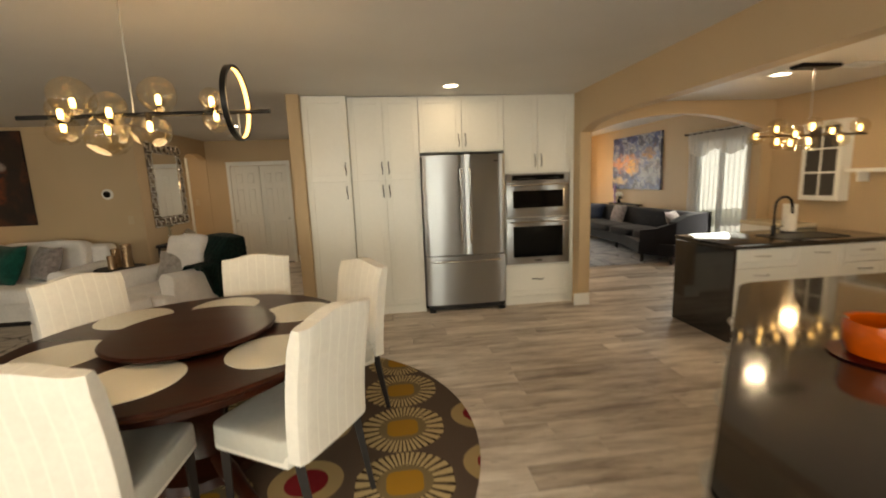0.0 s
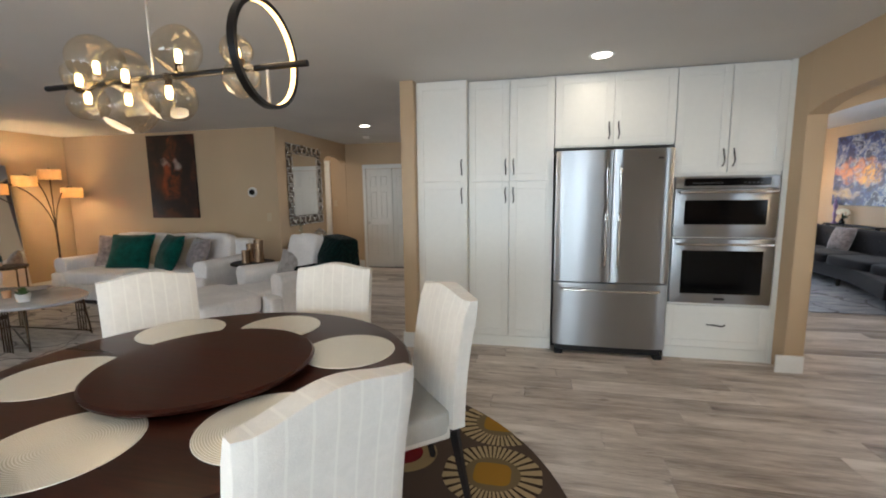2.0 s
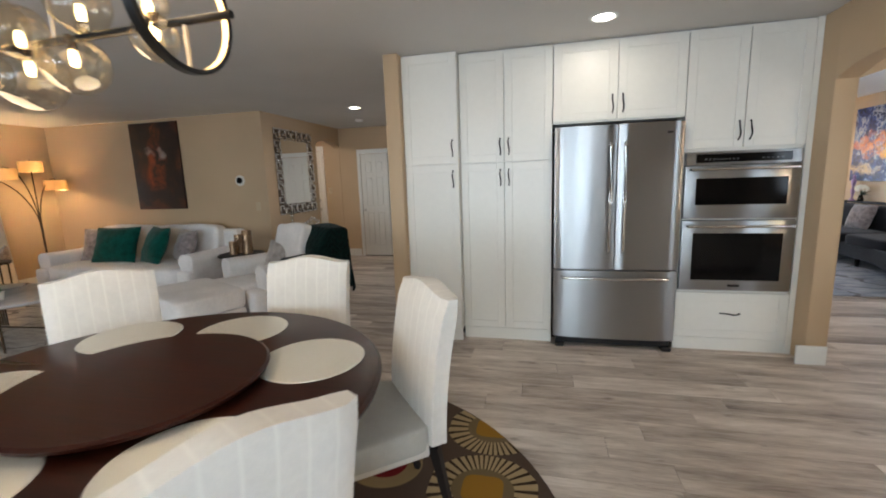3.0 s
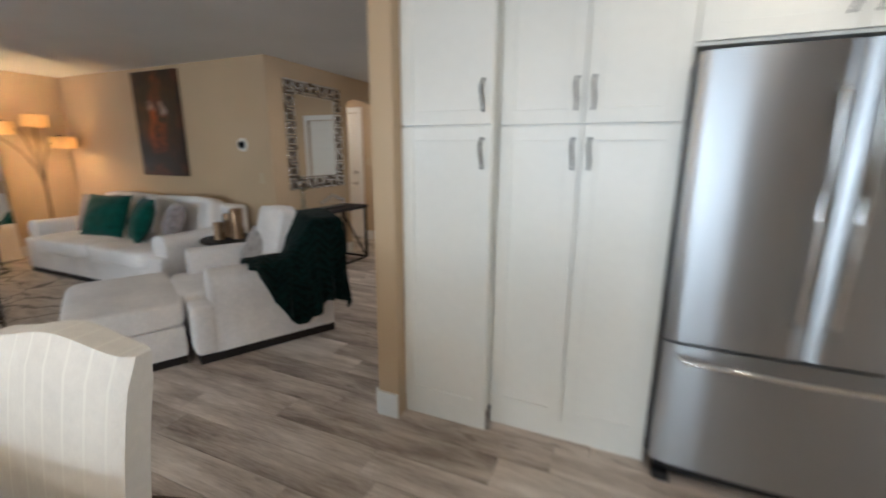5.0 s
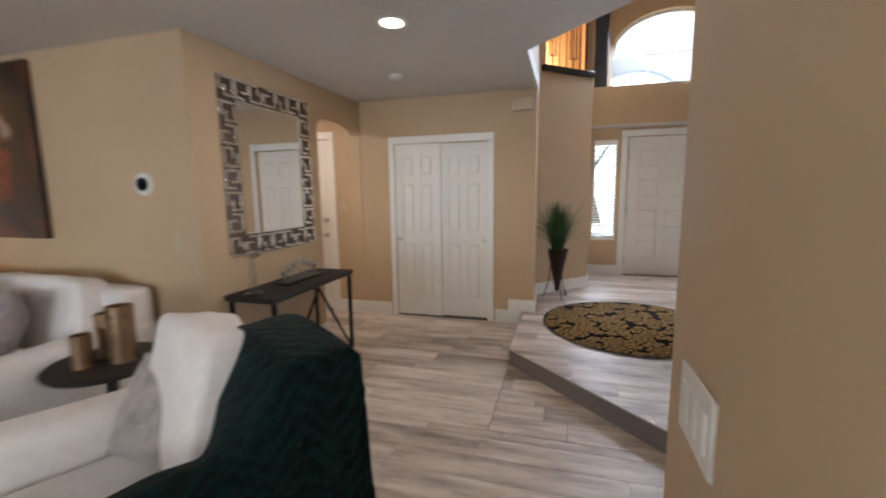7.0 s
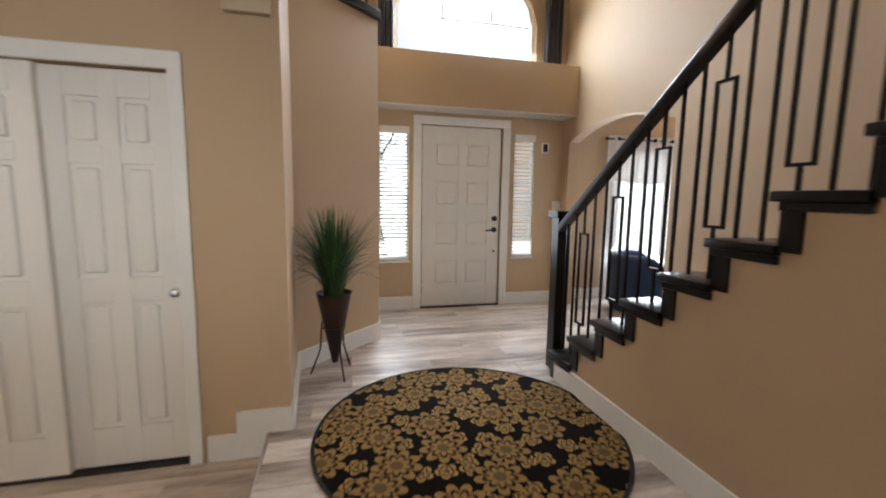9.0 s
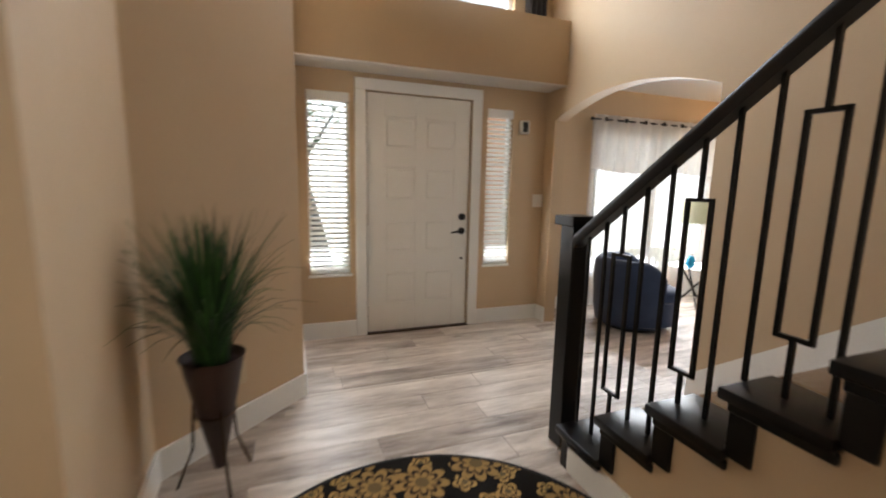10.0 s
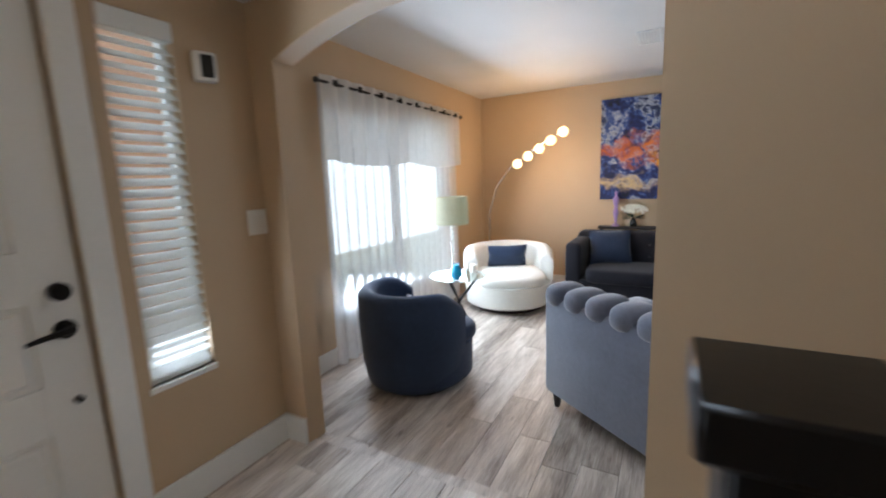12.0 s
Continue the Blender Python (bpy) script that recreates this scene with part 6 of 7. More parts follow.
fl = thing("arc_floor_lamp", "bronze floor lamp with four lit amber drum shades", "floor lamp", pose(-6.72, 6.33, 0))
part("base", lathe(bmesh.new(), [(0.16, 0.0), (0.16, 0.02), (0.15, 0.028), (0.02, 0.035), (0.0, 0.035)], 36), BRONZE, fl)
part("post", cyl(bmesh.new(), (0, 0, 0.03), (0, 0, 0.95), 0.014, n=12), BRONZE, fl)
for x, y, z in ((0.02, -0.70, 1.57), (0.05, -0.36, 1.69), (-0.03, 0.02, 1.80), (0.02, 0.27, 1.53)):
    pts = [(0, 0, 0.9)]
    for k in range(1, 9):
        s = k / 8
        pts.append((x * s ** 1.5, y * s ** 1.6, 0.9 + (z + 0.10 - 0.9) * math.sin(s * math.pi / 2) ** 0.9))
    pts.append((x, y, z + 0.03))
    part("stem", tube(bmesh.new(), pts, 0.007, 8), BRONZE, fl)
    part("shade", lathe(bmesh.new(), [(0.135, -0.075), (0.137, 0.0), (0.135, 0.075), (0.132, 0.075), (0.134, 0.0), (0.132, -0.075), (0.135, -0.075)], 36, (x, y, z)), LAMPSHADE, fl, "amber linen drum shade")
    part("bulb", lathe(bmesh.new(), [(0.0, -0.04), (0.02, -0.02), (0.026, 0.005), (0.012, 0.03), (0.0, 0.035)], 14, (x, y, z)), glow("lamp_bulb", (1.0, 0.75, 0.4, 1), 25), fl)
    lamp("floor_lamp_bulb", "POINT", pose(-6.72 + x, 6.33 + y, z - 0.01), 29, WARM, radius=0.03)

pf = thing("figure_painting", "tall dark abstract canvas with orange centre", "painting", pose(-5.05, 6.89, 1.75))
part("canvas", boxes((-0.425, -0.038, -0.63, 0.425, -0.002, 0.63), bevel=0.004), abstract_paint("dark_umber_abstract", [(0.3, lin(14, 9, 8)), (0.5, lin(40, 22, 14)), (0.62, lin(78, 38, 18)), (0.75, lin(30, 20, 16))], 2.6,
     [(0, 0.25, 0.30, 0.17, 0.34, lin(150, 66, 24)), (0, 0.12, 0.42, 0.09, 0.09, lin(168, 150, 140)), (0, 0.35, 0.45, 0.08, 0.10, lin(150, 140, 134)), (0, 0.30, 0.75, 0.10, 0.10, lin(140, 70, 26))]), pf)


def plate(name, m, w, h, mat, label, category, toggles=1):
    s = thing(name, label, category, m)
    part("plate", boxes((-w / 2, -0.006, -h / 2, w / 2, 0.0, h / 2), bevel=0.002), mat, s)
    for k in range(toggles):
        x = (k - (toggles - 1) / 2) * 0.046
        part("rocker", boxes((x - 0.016, -0.010, -0.033, x + 0.016, -0.005, 0.033), bevel=0.002), mat, s)
    return s


plate("light_switch", pose(-3.43, 6.89, 1.13), 0.075, 0.12, BEIGEPLASTIC, "almond light switch plate on the wall", "switch")
plate("light_switch", pose(-0.77, 5.44, 1.08, 0, 0, -90), 0.165, 0.12, WHITEPLASTIC, "white three-gang switch plate on the wall", "switch", 3)
plate("light_switch", pose(1.505, 11.5, 1.30), 0.12, 0.12, WHITEPLASTIC, "white two-gang switch plate beside the arch", "switch", 2)
plate("light_switch", pose(-3.50, 9.17, 1.28), 0.075, 0.12, BEIGEPLASTIC, "light switch plate beside the hall door", "switch")
dm = pose(-1.02, 10.255, 0.45, 0, 0, 43.6)
plate("wall_outlet", dm, 0.075, 0.12, BEIGEPLASTIC, "almond wall outlet above the baseboard", "outlet", 1)
tm = thing("thermostat", "round black and white wall thermostat", "thermostat", pose(-3.685, 6.89, 1.50, 90, 0, 0))
part("plate", lathe(bmesh.new(), [(0.0, 0.0), (0.075, 0.0), (0.074, 0.010), (0.0, 0.012)], 36), WHITEPLASTIC, tm)
part("dial", lathe(bmesh.new(), [(0.0, 0.012), (0.045, 0.012), (0.043, 0.026), (0.0, 0.028)], 32), OVENGLASS, tm)
cbx = thing("door_chime", "almond door chime box high on the wall", "door chime", pose(-1.43, 9.17, 2.28))
part("cover", boxes((-0.105, -0.045, -0.06, 0.105, 0.0, 0.06), bevel=0.008, seg=2), BEIGEPLASTIC, cbx)
sd = thing("smoke_detector", "white round smoke detector on the ceiling", "smoke detector", pose(-2.43, 8.29, CH))
part("cover", lathe(bmesh.new(), [(0.0, -0.035), (0.045, -0.035), (0.062, -0.02), (0.066, 0.0), (0.0, 0.0)], 32), WHITEPLASTIC, sd)
cam2 = thing("motion_sensor", "white security sensor with black face", "sensor", pose(1.315, 11.5, 1.97, 0, 0, -20))
part("cover", boxes((-0.045, -0.05, -0.06, 0.045, 0.0, 0.06), bevel=0.012, seg=2), WHITEPLASTIC, cam2)
part("lens", boxes((-0.018, -0.054, -0.045, 0.03, -0.046, 0.045), bevel=0.003), DARKPLASTIC, cam2)


# ---- console and wall mirror ----
cn = thing("console_table", "dark wood console table with crossed metal frame", "console table", pose(-3.235, 7.02, 0))
part("tabletop", boxes((0.0, 0.0, 0.69, 0.40, 1.09, 0.73), bevel=0.004), ESPRESSO, cn)
for y in (0.03, 1.05):
    for x in (0.015, 0.365):
        part("leg", boxes((x, y - 0.012, 0.0, x + 0.028, y + 0.016, 0.69), bevel=0.002), BLACKMETAL, cn)
    part("foot_rail", boxes((0.015, y - 0.012, 0.0, 0.393, y + 0.016, 0.025), bevel=0.002), BLACKMETAL, cn)
for x in (0.379,):
    part("brace", tube(bmesh.new(), [(x, 0.05, 0.02), (x, 0.56, 0.68)], 0.014, 4), BLACKMETAL, cn)
    part("brace", tube(bmesh.new(), [(x, 1.04, 0.02), (x, 0.56, 0.68)], 0.014, 4), BLACKMETAL, cn)
part("floor_rail", boxes((0.365, 0.03, 0.0, 0.393, 1.06, 0.025), bevel=0.002), BLACKMETAL, cn)
cd = thing("candelabra", "dark metal candelabra tray on the console", "candelabra", pose(-3.04, 7.62, 0.73))
part("tray", boxes((-0.06, -0.24, 0.0, 0.06, 0.24, 0.018), bevel=0.004), BLACKMETAL, cd)
for k in range(7):
    h = 0.05 + 0.085 * (1 - abs(k - 3) / 3.5)
    y = -0.2 + k * 0.0667
    part("candle_cup", lathe(bmesh.new(), [(0.008, 0.016), (0.006, h), (0.026, h + 0.004), (0.028, h + 0.045), (0.024, h + 0.045), (0.0, h + 0.012)], 16, (0, y, 0)), CHROME, cd)
hv = thing("hurricane_glass", "clear stacked-ball glass candlestick on the console", "candlestick", pose(-3.05, 7.10, 0.73))
part("stem", lathe(bmesh.new(), [(0.06, 0.0), (0.06, 0.012), (0.012, 0.02), (0.035, 0.06), (0.012, 0.10), (0.03, 0.14), (0.012, 0.18), (0.026, 0.215), (0.012, 0.25), (0.05, 0.27), (0.075, 0.285), (0.07, 0.285), (0.0, 0.275)], 28), CLEARGLASS, hv)

wm = thing("wall_mirror", "large wall mirror in a fretwork mirrored frame", "mirror", pose(-3.256, 7.125, 0.975))
MW, MH, BW = 1.03, 1.262, 0.165
# Brown sheet behind the frets: the shade in their gaps, put in as colour.
FRET_SHADE = surface("fret_gap_shade_brown", lin(84, 66, 48), 0.3, vary=0.1)
for b in ((0.0, 0.004, 0.004, 0.004, BW - 0.014, MH - 0.004), (0.0, MW - BW + 0.014, 0.004, 0.004, MW - 0.004, MH - 0.004), (0.0, BW - 0.014, 0.004, 0.004, MW - BW + 0.014, BW - 0.014), (0.0, BW - 0.014, MH - BW + 0.014, 0.004, MW - BW + 0.014, MH - 0.004)):
    part("backing", boxes(b), FRET_SHADE, wm, "brown backing standing in for the shade between the frets")
part("mirror_glass", boxes((0.0, BW, BW, 0.012, MW - BW, MH - BW)), MIRROR, wm)
part("inner_bead", boxes((0.0, BW - 0.014, BW - 0.014, 0.018, BW, MH - BW + 0.014), (0.0, MW - BW, BW - 0.014, 0.018, MW - BW + 0.014, MH - BW + 0.014), (0.0, BW, BW - 0.014, 0.018, MW - BW, BW), (0.0, BW, MH - BW, 0.018, MW - BW, MH - BW + 0.014), bevel=0.003), MIRROR, wm)


def key_cell(bm, cy, cz, s, turn):
    """One meander of the fret, s across."""
    t = s * 0.17
    rows = [(-0.5, -0.5, 0.5, -0.33), (-0.5, -0.33, -0.33, 0.5), (-0.33, 0.33, 0.2, 0.5), (0.03, -0.08, 0.2, 0.33), (0.33, -0.33, 0.5, 0.2)]
    for a, b, c, d in rows:
        for _ in range(turn):
            a, b, c, d = -d, a, -b, c
        box(bm, 0.003, cy + a * s, cz + b * s, 0.021, cy + c * s, cz + d * s, 0.0075)


ny, nz = 7, 8
for k in range(ny):
    for z, turn in ((BW / 2 - 0.01, k % 4), (MH - BW / 2 + 0.01, (k + 2) % 4)):
        part("fret", (lambda b: (key_cell(b, (k + 0.5) * MW / ny, z, MW / ny * 0.99, turn), b)[1])(bmesh.new()), MIRROR, wm)
for k in range(nz - 2):
    for y, turn in ((BW / 2 - 0.01, (k + 1) % 4), (MW - BW / 2 + 0.01, (k + 3) % 4)):
        part("fret", (lambda b: (key_cell(b, y, BW + (k + 0.5) * (MH - 2 * BW) / (nz - 2), (MH - 2 * BW) / (nz - 2) * 0.95, turn), b)[1])(bmesh.new()), MIRROR, wm)


# ---- entry ----
er = part("entry_rug", lathe(bmesh.new(), [(0.0, 0.002), (0.81, 0.002), (0.82, 0.006), (0.815, 0.011), (0.0, 0.012)], 80), DAMASK, None, "round rug", angle=60)
er.location = (-0.36, 8.95, F)
tagged(er, "round black and gold floral rug on the entry floor", "rug")
tagged(part("entry_rug_border", lathe(bmesh.new(), [(0.80, 0.0125), (0.818, 0.0125), (0.818, 0.0135), (0.80, 0.0135), (0.80, 0.0125)], 80), surface("black_binding", lin(20, 18, 17), 0.9), er), "black binding")

pl = thing("cone_planter", "dark woven cone planter with tall green grass", "planter", pose(-1.07, 9.85, F))
part("basket", lathe(bmesh.new(), [(0.0, 0.08), (0.02, 0.09), (0.075, 0.36), (0.118, 0.58), (0.124, 0.59), (0.118, 0.58), (0.10, 0.56), (0.0, 0.55)], 28), RATTAN, pl, "dark brown woven cone basket")
for k in range(3):
    a = k * 2.094 + 0.9
    c, s = math.cos(a), math.sin(a)
    part("stand_leg", tube(bmesh.new(), [(c * 0.17, s * 0.17, 0.0), (c * 0.10, s * 0.10, 0.18), (c * 0.085, s * 0.085, 0.38)], 0.006, 6), BRONZE, pl)
part("stand_ring", tube(bmesh.new(), [(0.075 * math.cos(k * math.pi / 12), 0.075 * math.sin(k * math.pi / 12), 0.34) for k in range(24)], 0.005, 6, closed=True), BRONZE, pl)
rng = random.Random(11)
for layer, (count, mat) in enumerate(((300, LEAFDARK), (320, LEAF))):
    bm = bmesh.new()
    for k in range(count):
        a = rng.uniform(0, 2 * math.pi)
        ln = rng.uniform(0.30, 0.66)
        out = rng.uniform(0.01, 0.34) * rng.uniform(0.4, 1.0) + (0.12 if k % 9 == 0 else 0.0)
        droop = rng.uniform(0.0, 0.9) * out
        base = Vector((math.cos(a) * rng.uniform(0, 0.07), math.sin(a) * rng.uniform(0, 0.07), 0.56))
        d = Vector((math.cos(a), math.sin(a), 0))
        side = Vector((-d.y, d.x, 0))
        w = rng.uniform(0.003, 0.006)
        prev = None
        for q in range(7):
            s = q / 6
            c = base + d * (out * s ** 1.6) + Vector((0, 0, ln * s - droop * s ** 3))
            ww = w * (1 - s ** 2.5) + 0.0004
            cur = (bm.verts.new(c - side * ww), bm.verts.new(c + side * ww), bm.verts.new(c + d * 0.0 + Vector((0, 0, -0.0015))))
            if prev:
                bm.faces.new((prev[0], prev[1], cur[1], cur[0]))
                bm.faces.new((prev[1], prev[2], cur[2], cur[1]))
                bm.faces.new((prev[2], prev[0], cur[0], cur[2]))
            prev = cur
    tagged(part("grass_blades", bm, mat, pl, "tall arching green grass blades"), kind="stuff")

# stairs
RISE, RUN, Y0 = 0.184, 0.247, 9.503
NSTEP = 10
st = thing("staircase", "carpeted staircase with black tread ends and stringer", "staircase", kind="structure")
for k in range(NSTEP):
    y, z = Y0 - k * RUN, F + (k + 1) * RISE
    bm = boxes((0.64, y - RUN - 0.02, z - RISE - 0.01, 1.529, y, z - 0.005))
    box(bm, 0.64, y - RUN - 0.03, z - 0.05, 1.529, y + 0.03, z, 0.02, 3)
    part("carpeted_step", bm, CARPET, st, "beige carpeted step")
    bm = boxes((0.40, y - RUN - 0.005, z - 0.035, 0.639, y + 0.03, z + 0.002), bevel=0.006, seg=2)
    part("tread_end", bm, BLACKPAINT, st, "black painted tread end")
    bm = boxes((0.418, y - 0.075, z - RISE - 0.02, 0.64, y, z - 0.035), (0.414, y - RUN - 0.01, z - 0.065, 0.43, y + 0.005, z - 0.035), bevel=0.003)
    part("stringer_step", bm, BLACKPAINT, st, "black stepped stringer")
bm = bmesh.new()
side = [(Y0 - 0.01, F)]
for k in range(NSTEP):
    y, z = Y0 - k * RUN - 0.012, F + (k + 1) * RISE - 0.036
    side += [(y, z), (y - RUN, z)]
side += [(7.06, side[-1][1]), (7.06, F)]
va = [bm.verts.new((0.43, y, z)) for y, z in side]
vb = [bm.verts.new((0.63, y, z)) for y, z in side]
bm.faces.new(va)
bm.faces.new(vb[::-1])
for k in range(len(side)):
    j = (k + 1) % len(side)
    bm.faces.new((va[k], vb[k], vb[j], va[j]))
tagged(part("wall_under_stairs", bm, TAN, None, "tan wall under the stairs", smooth=False), "tan painted wall under the stairs", "wall", kind="structure")
baseboard((0.43, 9.45), (0.43, 7.06), F)

rl = thing("stair_railing", "black railing with newel and rectangle-pattern balusters", "railing")
part("newel", boxes((0.48, 9.595, F, 0.58, 9.695, 1.255), bevel=0.005), BLACKPAINT, rl)
part("newel_cap", boxes((0.457, 9.572, 1.252, 0.603, 9.718, 1.300), bevel=0.004), BLACKPAINT, rl)


def rail_z(y):
    return 1.214 + (9.56 - y) * 0.738


bm = bmesh.new()
rp = [(9.596, rail_z(9.596)), (7.1, rail_z(7.1))]
sec = [(-0.028, -0.035), (0.028, -0.035), (0.034, 0.005), (0.026, 0.028), (0.0, 0.034), (-0.026, 0.028), (-0.034, 0.005)]
rings = [[bm.verts.new((0.51 + a, y, z + b)) for a, b in sec] for y, z in rp]
for k in range(len(sec)):
    j = (k + 1) % len(sec)
    bm.faces.new((rings[0][k], rings[0][j], rings[1][j], rings[1][k]))
bm.faces.new(rings[0])
bm.faces.new(rings[1][::-1])
part("handrail", bm, BLACKPAINT, rl, "thick black sloping handrail")


def tread_z(y):
    k = int((Y0 + 0.03 - y) / RUN)
    return F + (k + 1) * RISE + 0.002


def bar(bm, y, z0, z1, w=0.0065):
    box(bm, 0.51 - w, y - w, z0, 0.51 + w, y + w, z1)


spots = [(9.52, 0), (9.415, 0)]
for n in range(7):
    spots += [(9.32 - 0.32 * n, 1), (9.215 - 0.32 * n, 0), (9.11 - 0.32 * n, 0)]
for y, kind in spots:
    if y < 7.3:
        continue
    bm = bmesh.new()
    zt, zr = tread_z(y), rail_z(y) - 0.03
    if kind:
        w = 0.043
        top, low = zr - 0.20, zr - 0.795
        bar(bm, y, zt, low)
        bar(bm, y, top, zr)
        bar(bm, y - w, low, top)
        bar(bm, y + w, low, top)
        box(bm, 0.5035, y - w - 0.0065, low - 0.0065, 0.5165, y + w + 0.0065, low + 0.0065)
        box(bm, 0.5035, y - w - 0.0065, top - 0.0065, 0.5165, y + w + 0.0065, top + 0.0065)
        part("rectangle_baluster", bm, BLACKMETAL, rl, "black iron baluster with open rectangle")
    else:
        bar(bm, y, zt, zr)
        part("plain_baluster", bm, BLACKMETAL, rl)

# the loft opening over the angled wall
a0, a1 = Vector((-1.33, 9.96, 0)), Vector((-0.70, 10.56, 0))
ad = (a1 - a0).normalized()
am = Matrix.Identity(4)
for k in range(3):
    am[k][0], am[k][1], am[k][3] = ad[k], (-ad.y, ad.x, 0)[k], a0[k]
lo = thing("loft_railing", "dark loft ledge with black iron balusters", "railing", am)
part("ledge_cap", boxes((0.04, -0.05, 2.80, 0.86, 0.15, 2.868), bevel=0.006), BLACKPAINT, lo)
for k in range(7):
    part("baluster", boxes((0.13 + k * 0.11, 0.05, 2.868, 0.142 + k * 0.11, 0.062, 3.75)), BLACKMETAL, lo)
for x in (0.20, 0.53):
    part("square_loop", boxes((x, 0.05, 3.0, x + 0.012, 0.062, 3.4), (x + 0.09, 0.05, 3.0, x + 0.102, 0.062, 3.4), (x, 0.05, 3.0, x + 0.1, 0.062, 3.012), (x, 0.05, 3.39, x + 0.1, 0.062, 3.402)), BLACKMETAL, lo)
part("top_rail", boxes((0.10, 0.03, 3.75, 0.86, 0.09, 3.80), bevel=0.006), BLACKPAINT, lo)
tagged(part("loft_floor", prism(bmesh.new(), [(-1.42, 9.97), (-0.82, 10.56), (-0.82, 12.0), (-3.0, 12.0), (-3.0, 9.97)], 2.6, 2.74), CARPET, None, "loft floor", False), "beige loft floor", "floor", kind="structure")
wall("wall_loft_north", (-3.0, 11.6), (-0.7, 11.6), 2.74, 5.2)
wall("wall_loft_far", (-3.0, 9.3), (-3.0, 11.6), 2.74, 5.2)
wall("wall_loft_near", (-1.30, 9.29), (-3.0, 9.29), 2.55, 5.2, thick=0.06)
sc = thing("loft_sconce", "lit warm wall sconce in the loft", "wall lamp", pose(-1.6, 11.6, 3.35))
part("backplate", boxes((-0.05, -0.02, -0.08, 0.05, 0.0, 0.08), bevel=0.004), BRONZE, sc)
part("shade", lathe(bmesh.new(), [(0.05, -0.08), (0.065, 0.08), (0.06, 0.08), (0.045, -0.08), (0.05, -0.08)], 24, (0, -0.09, 0)), LAMPSHADE, sc)
part("bulb", lathe(bmesh.new(), [(0.0, -0.03), (0.02, 0.0), (0.0, 0.03)], 12, (0, -0.09, 0)), FILAMENT, sc)
lamp("loft_bulb", "POINT", pose(-1.6, 11.42, 3.35), 55, WARM, radius=0.04)

for x0, x1 in ((-0.66, -0.48), (1.20, 1.40)):
    bm = bmesh.new()
    n = 26
    prev = None
    for k in range(n + 1):
        s = k / n
        x = x0 + (x1 - x0) * s
        yy = 11.38 + 0.022 * math.sin(s * 4 * 2 * math.pi)
        cur = (bm.verts.new((x, yy, 2.835)), bm.verts.new((x, yy, 4.6)))
        if prev:
            bm.faces.new((prev[0], cur[0], cur[1], prev[1]))
        prev = cur
    c = part("dark_drape", bm, surface("dark_slate_velvet", lin(44, 44, 54), 0.7, vary=0.4, grain=30, blotch=8, sheen=0.4), None, "dark drape")
    sl = c.modifiers.new("thickness", "SOLIDIFY")
    sl.thickness = 0.012
    tagged(c, "dark patterned drape beside the arched window", "curtain", "entry drapes")

# ---- sitting room ----


def curtain(name, m, width, top, bottom, folds, mat, label, swag=0.0, seed=0.0):
    """A gathered cloth along x with its face to -y."""
    bm = bmesh.new()
    n, rows = folds * 10, 14
    grid = []
    for j in range(rows + 1):
        t = j / rows
        row = []
        for i in range(n + 1):
            s = i / n
            depth = 0.028 * (0.5 + 0.5 * t) * math.sin(s * folds * 2 * math.pi + seed + 0.8 * math.sin(t * 2))
            z = top + (bottom - top) * t
            if swag:
                z -= swag * t * abs(math.sin(s * math.pi * 2.0)) ** 0.8
            row.append(bm.verts.new((s * width + 0.008 * math.sin(s * folds * 4 * math.pi + t), depth, z)))
        grid.append(row)
    for j in range(rows):
        for i in range(n):
            bm.faces.new((grid[j][i], grid[j][i + 1], grid[j + 1][i + 1], grid[j + 1][i]))
    c = part(name, bm, mat, None, label, angle=80)
    c.matrix_world = m
    return tagged(c, label, "curtain", "sheer curtains")


curtain("sheer_curtain", pose(2.50, 11.99, 0), 1.12, 2.20, 0.04, 9, SHEER, "white sheer curtain panel in front of the window", seed=1)
curtain("sheer_curtain", pose(3.60, 12.0, 0), 1.12, 2.20, 0.04, 9, SHEER, "white sheer curtain panel in front of the window", seed=2.4)
curtain("curtain_valance", pose(2.48, 11.95, 0), 2.27, 2.25, 1.66, 14, VALANCE, "gathered white grommet valance on the rod", 0.05)
rod = thing("curtain_rod", "dark curtain rod with ball ends and grommets", "curtain rod", pose(0, 11.955, 2.20))
part("rod", cyl(bmesh.new(), (2.46, 0, 0), (4.78, 0, 0), 0.011, n=12), BLACKMETAL, rod)
for x in (2.45, 4.79):
    part("finial", lathe(bmesh.new(), [(0.0, -0.022), (0.016, -0.016), (0.022, 0.0), (0.016, 0.016), (0.0, 0.022)], 16, (x, 0, 0)), BLACKMETAL, rod)
for k in range(8):
    x = 2.62 + k * 0.285
    part("grommet", boxes((x - 0.022, -0.036, -0.024, x + 0.022, -0.020, 0.024), bevel=0.008, seg=2), BLACKMETAL, rod)
    part("grommet_bracket", cyl(bmesh.new(), (x, -0.02, 0), (x, 0.0, 0), 0.006, n=6), BLACKMETAL, rod)
east = pose(5.70, 7.80, 0, 0, 0, -90)
curtain("sheer_curtain", east @ pose(0, 0.03, 0), 1.36, 2.17, 0.04, 13, SHEER, "white sheer curtain over the glass door", seed=0.7)
curtain("curtain_valance", east, 1.36, 2.2, 1.92, 9, VALANCE, "swagged white valance over the glass door", 0.16)
rod2 = thing("curtain_rod", "dark curtain rod over the glass door", "curtain rod", east @ pose(0, 0.0, 2.17))
part("rod", cyl(bmesh.new(), (-0.05, 0, 0), (1.42, 0, 0), 0.011, n=12), BLACKMETAL, rod2)
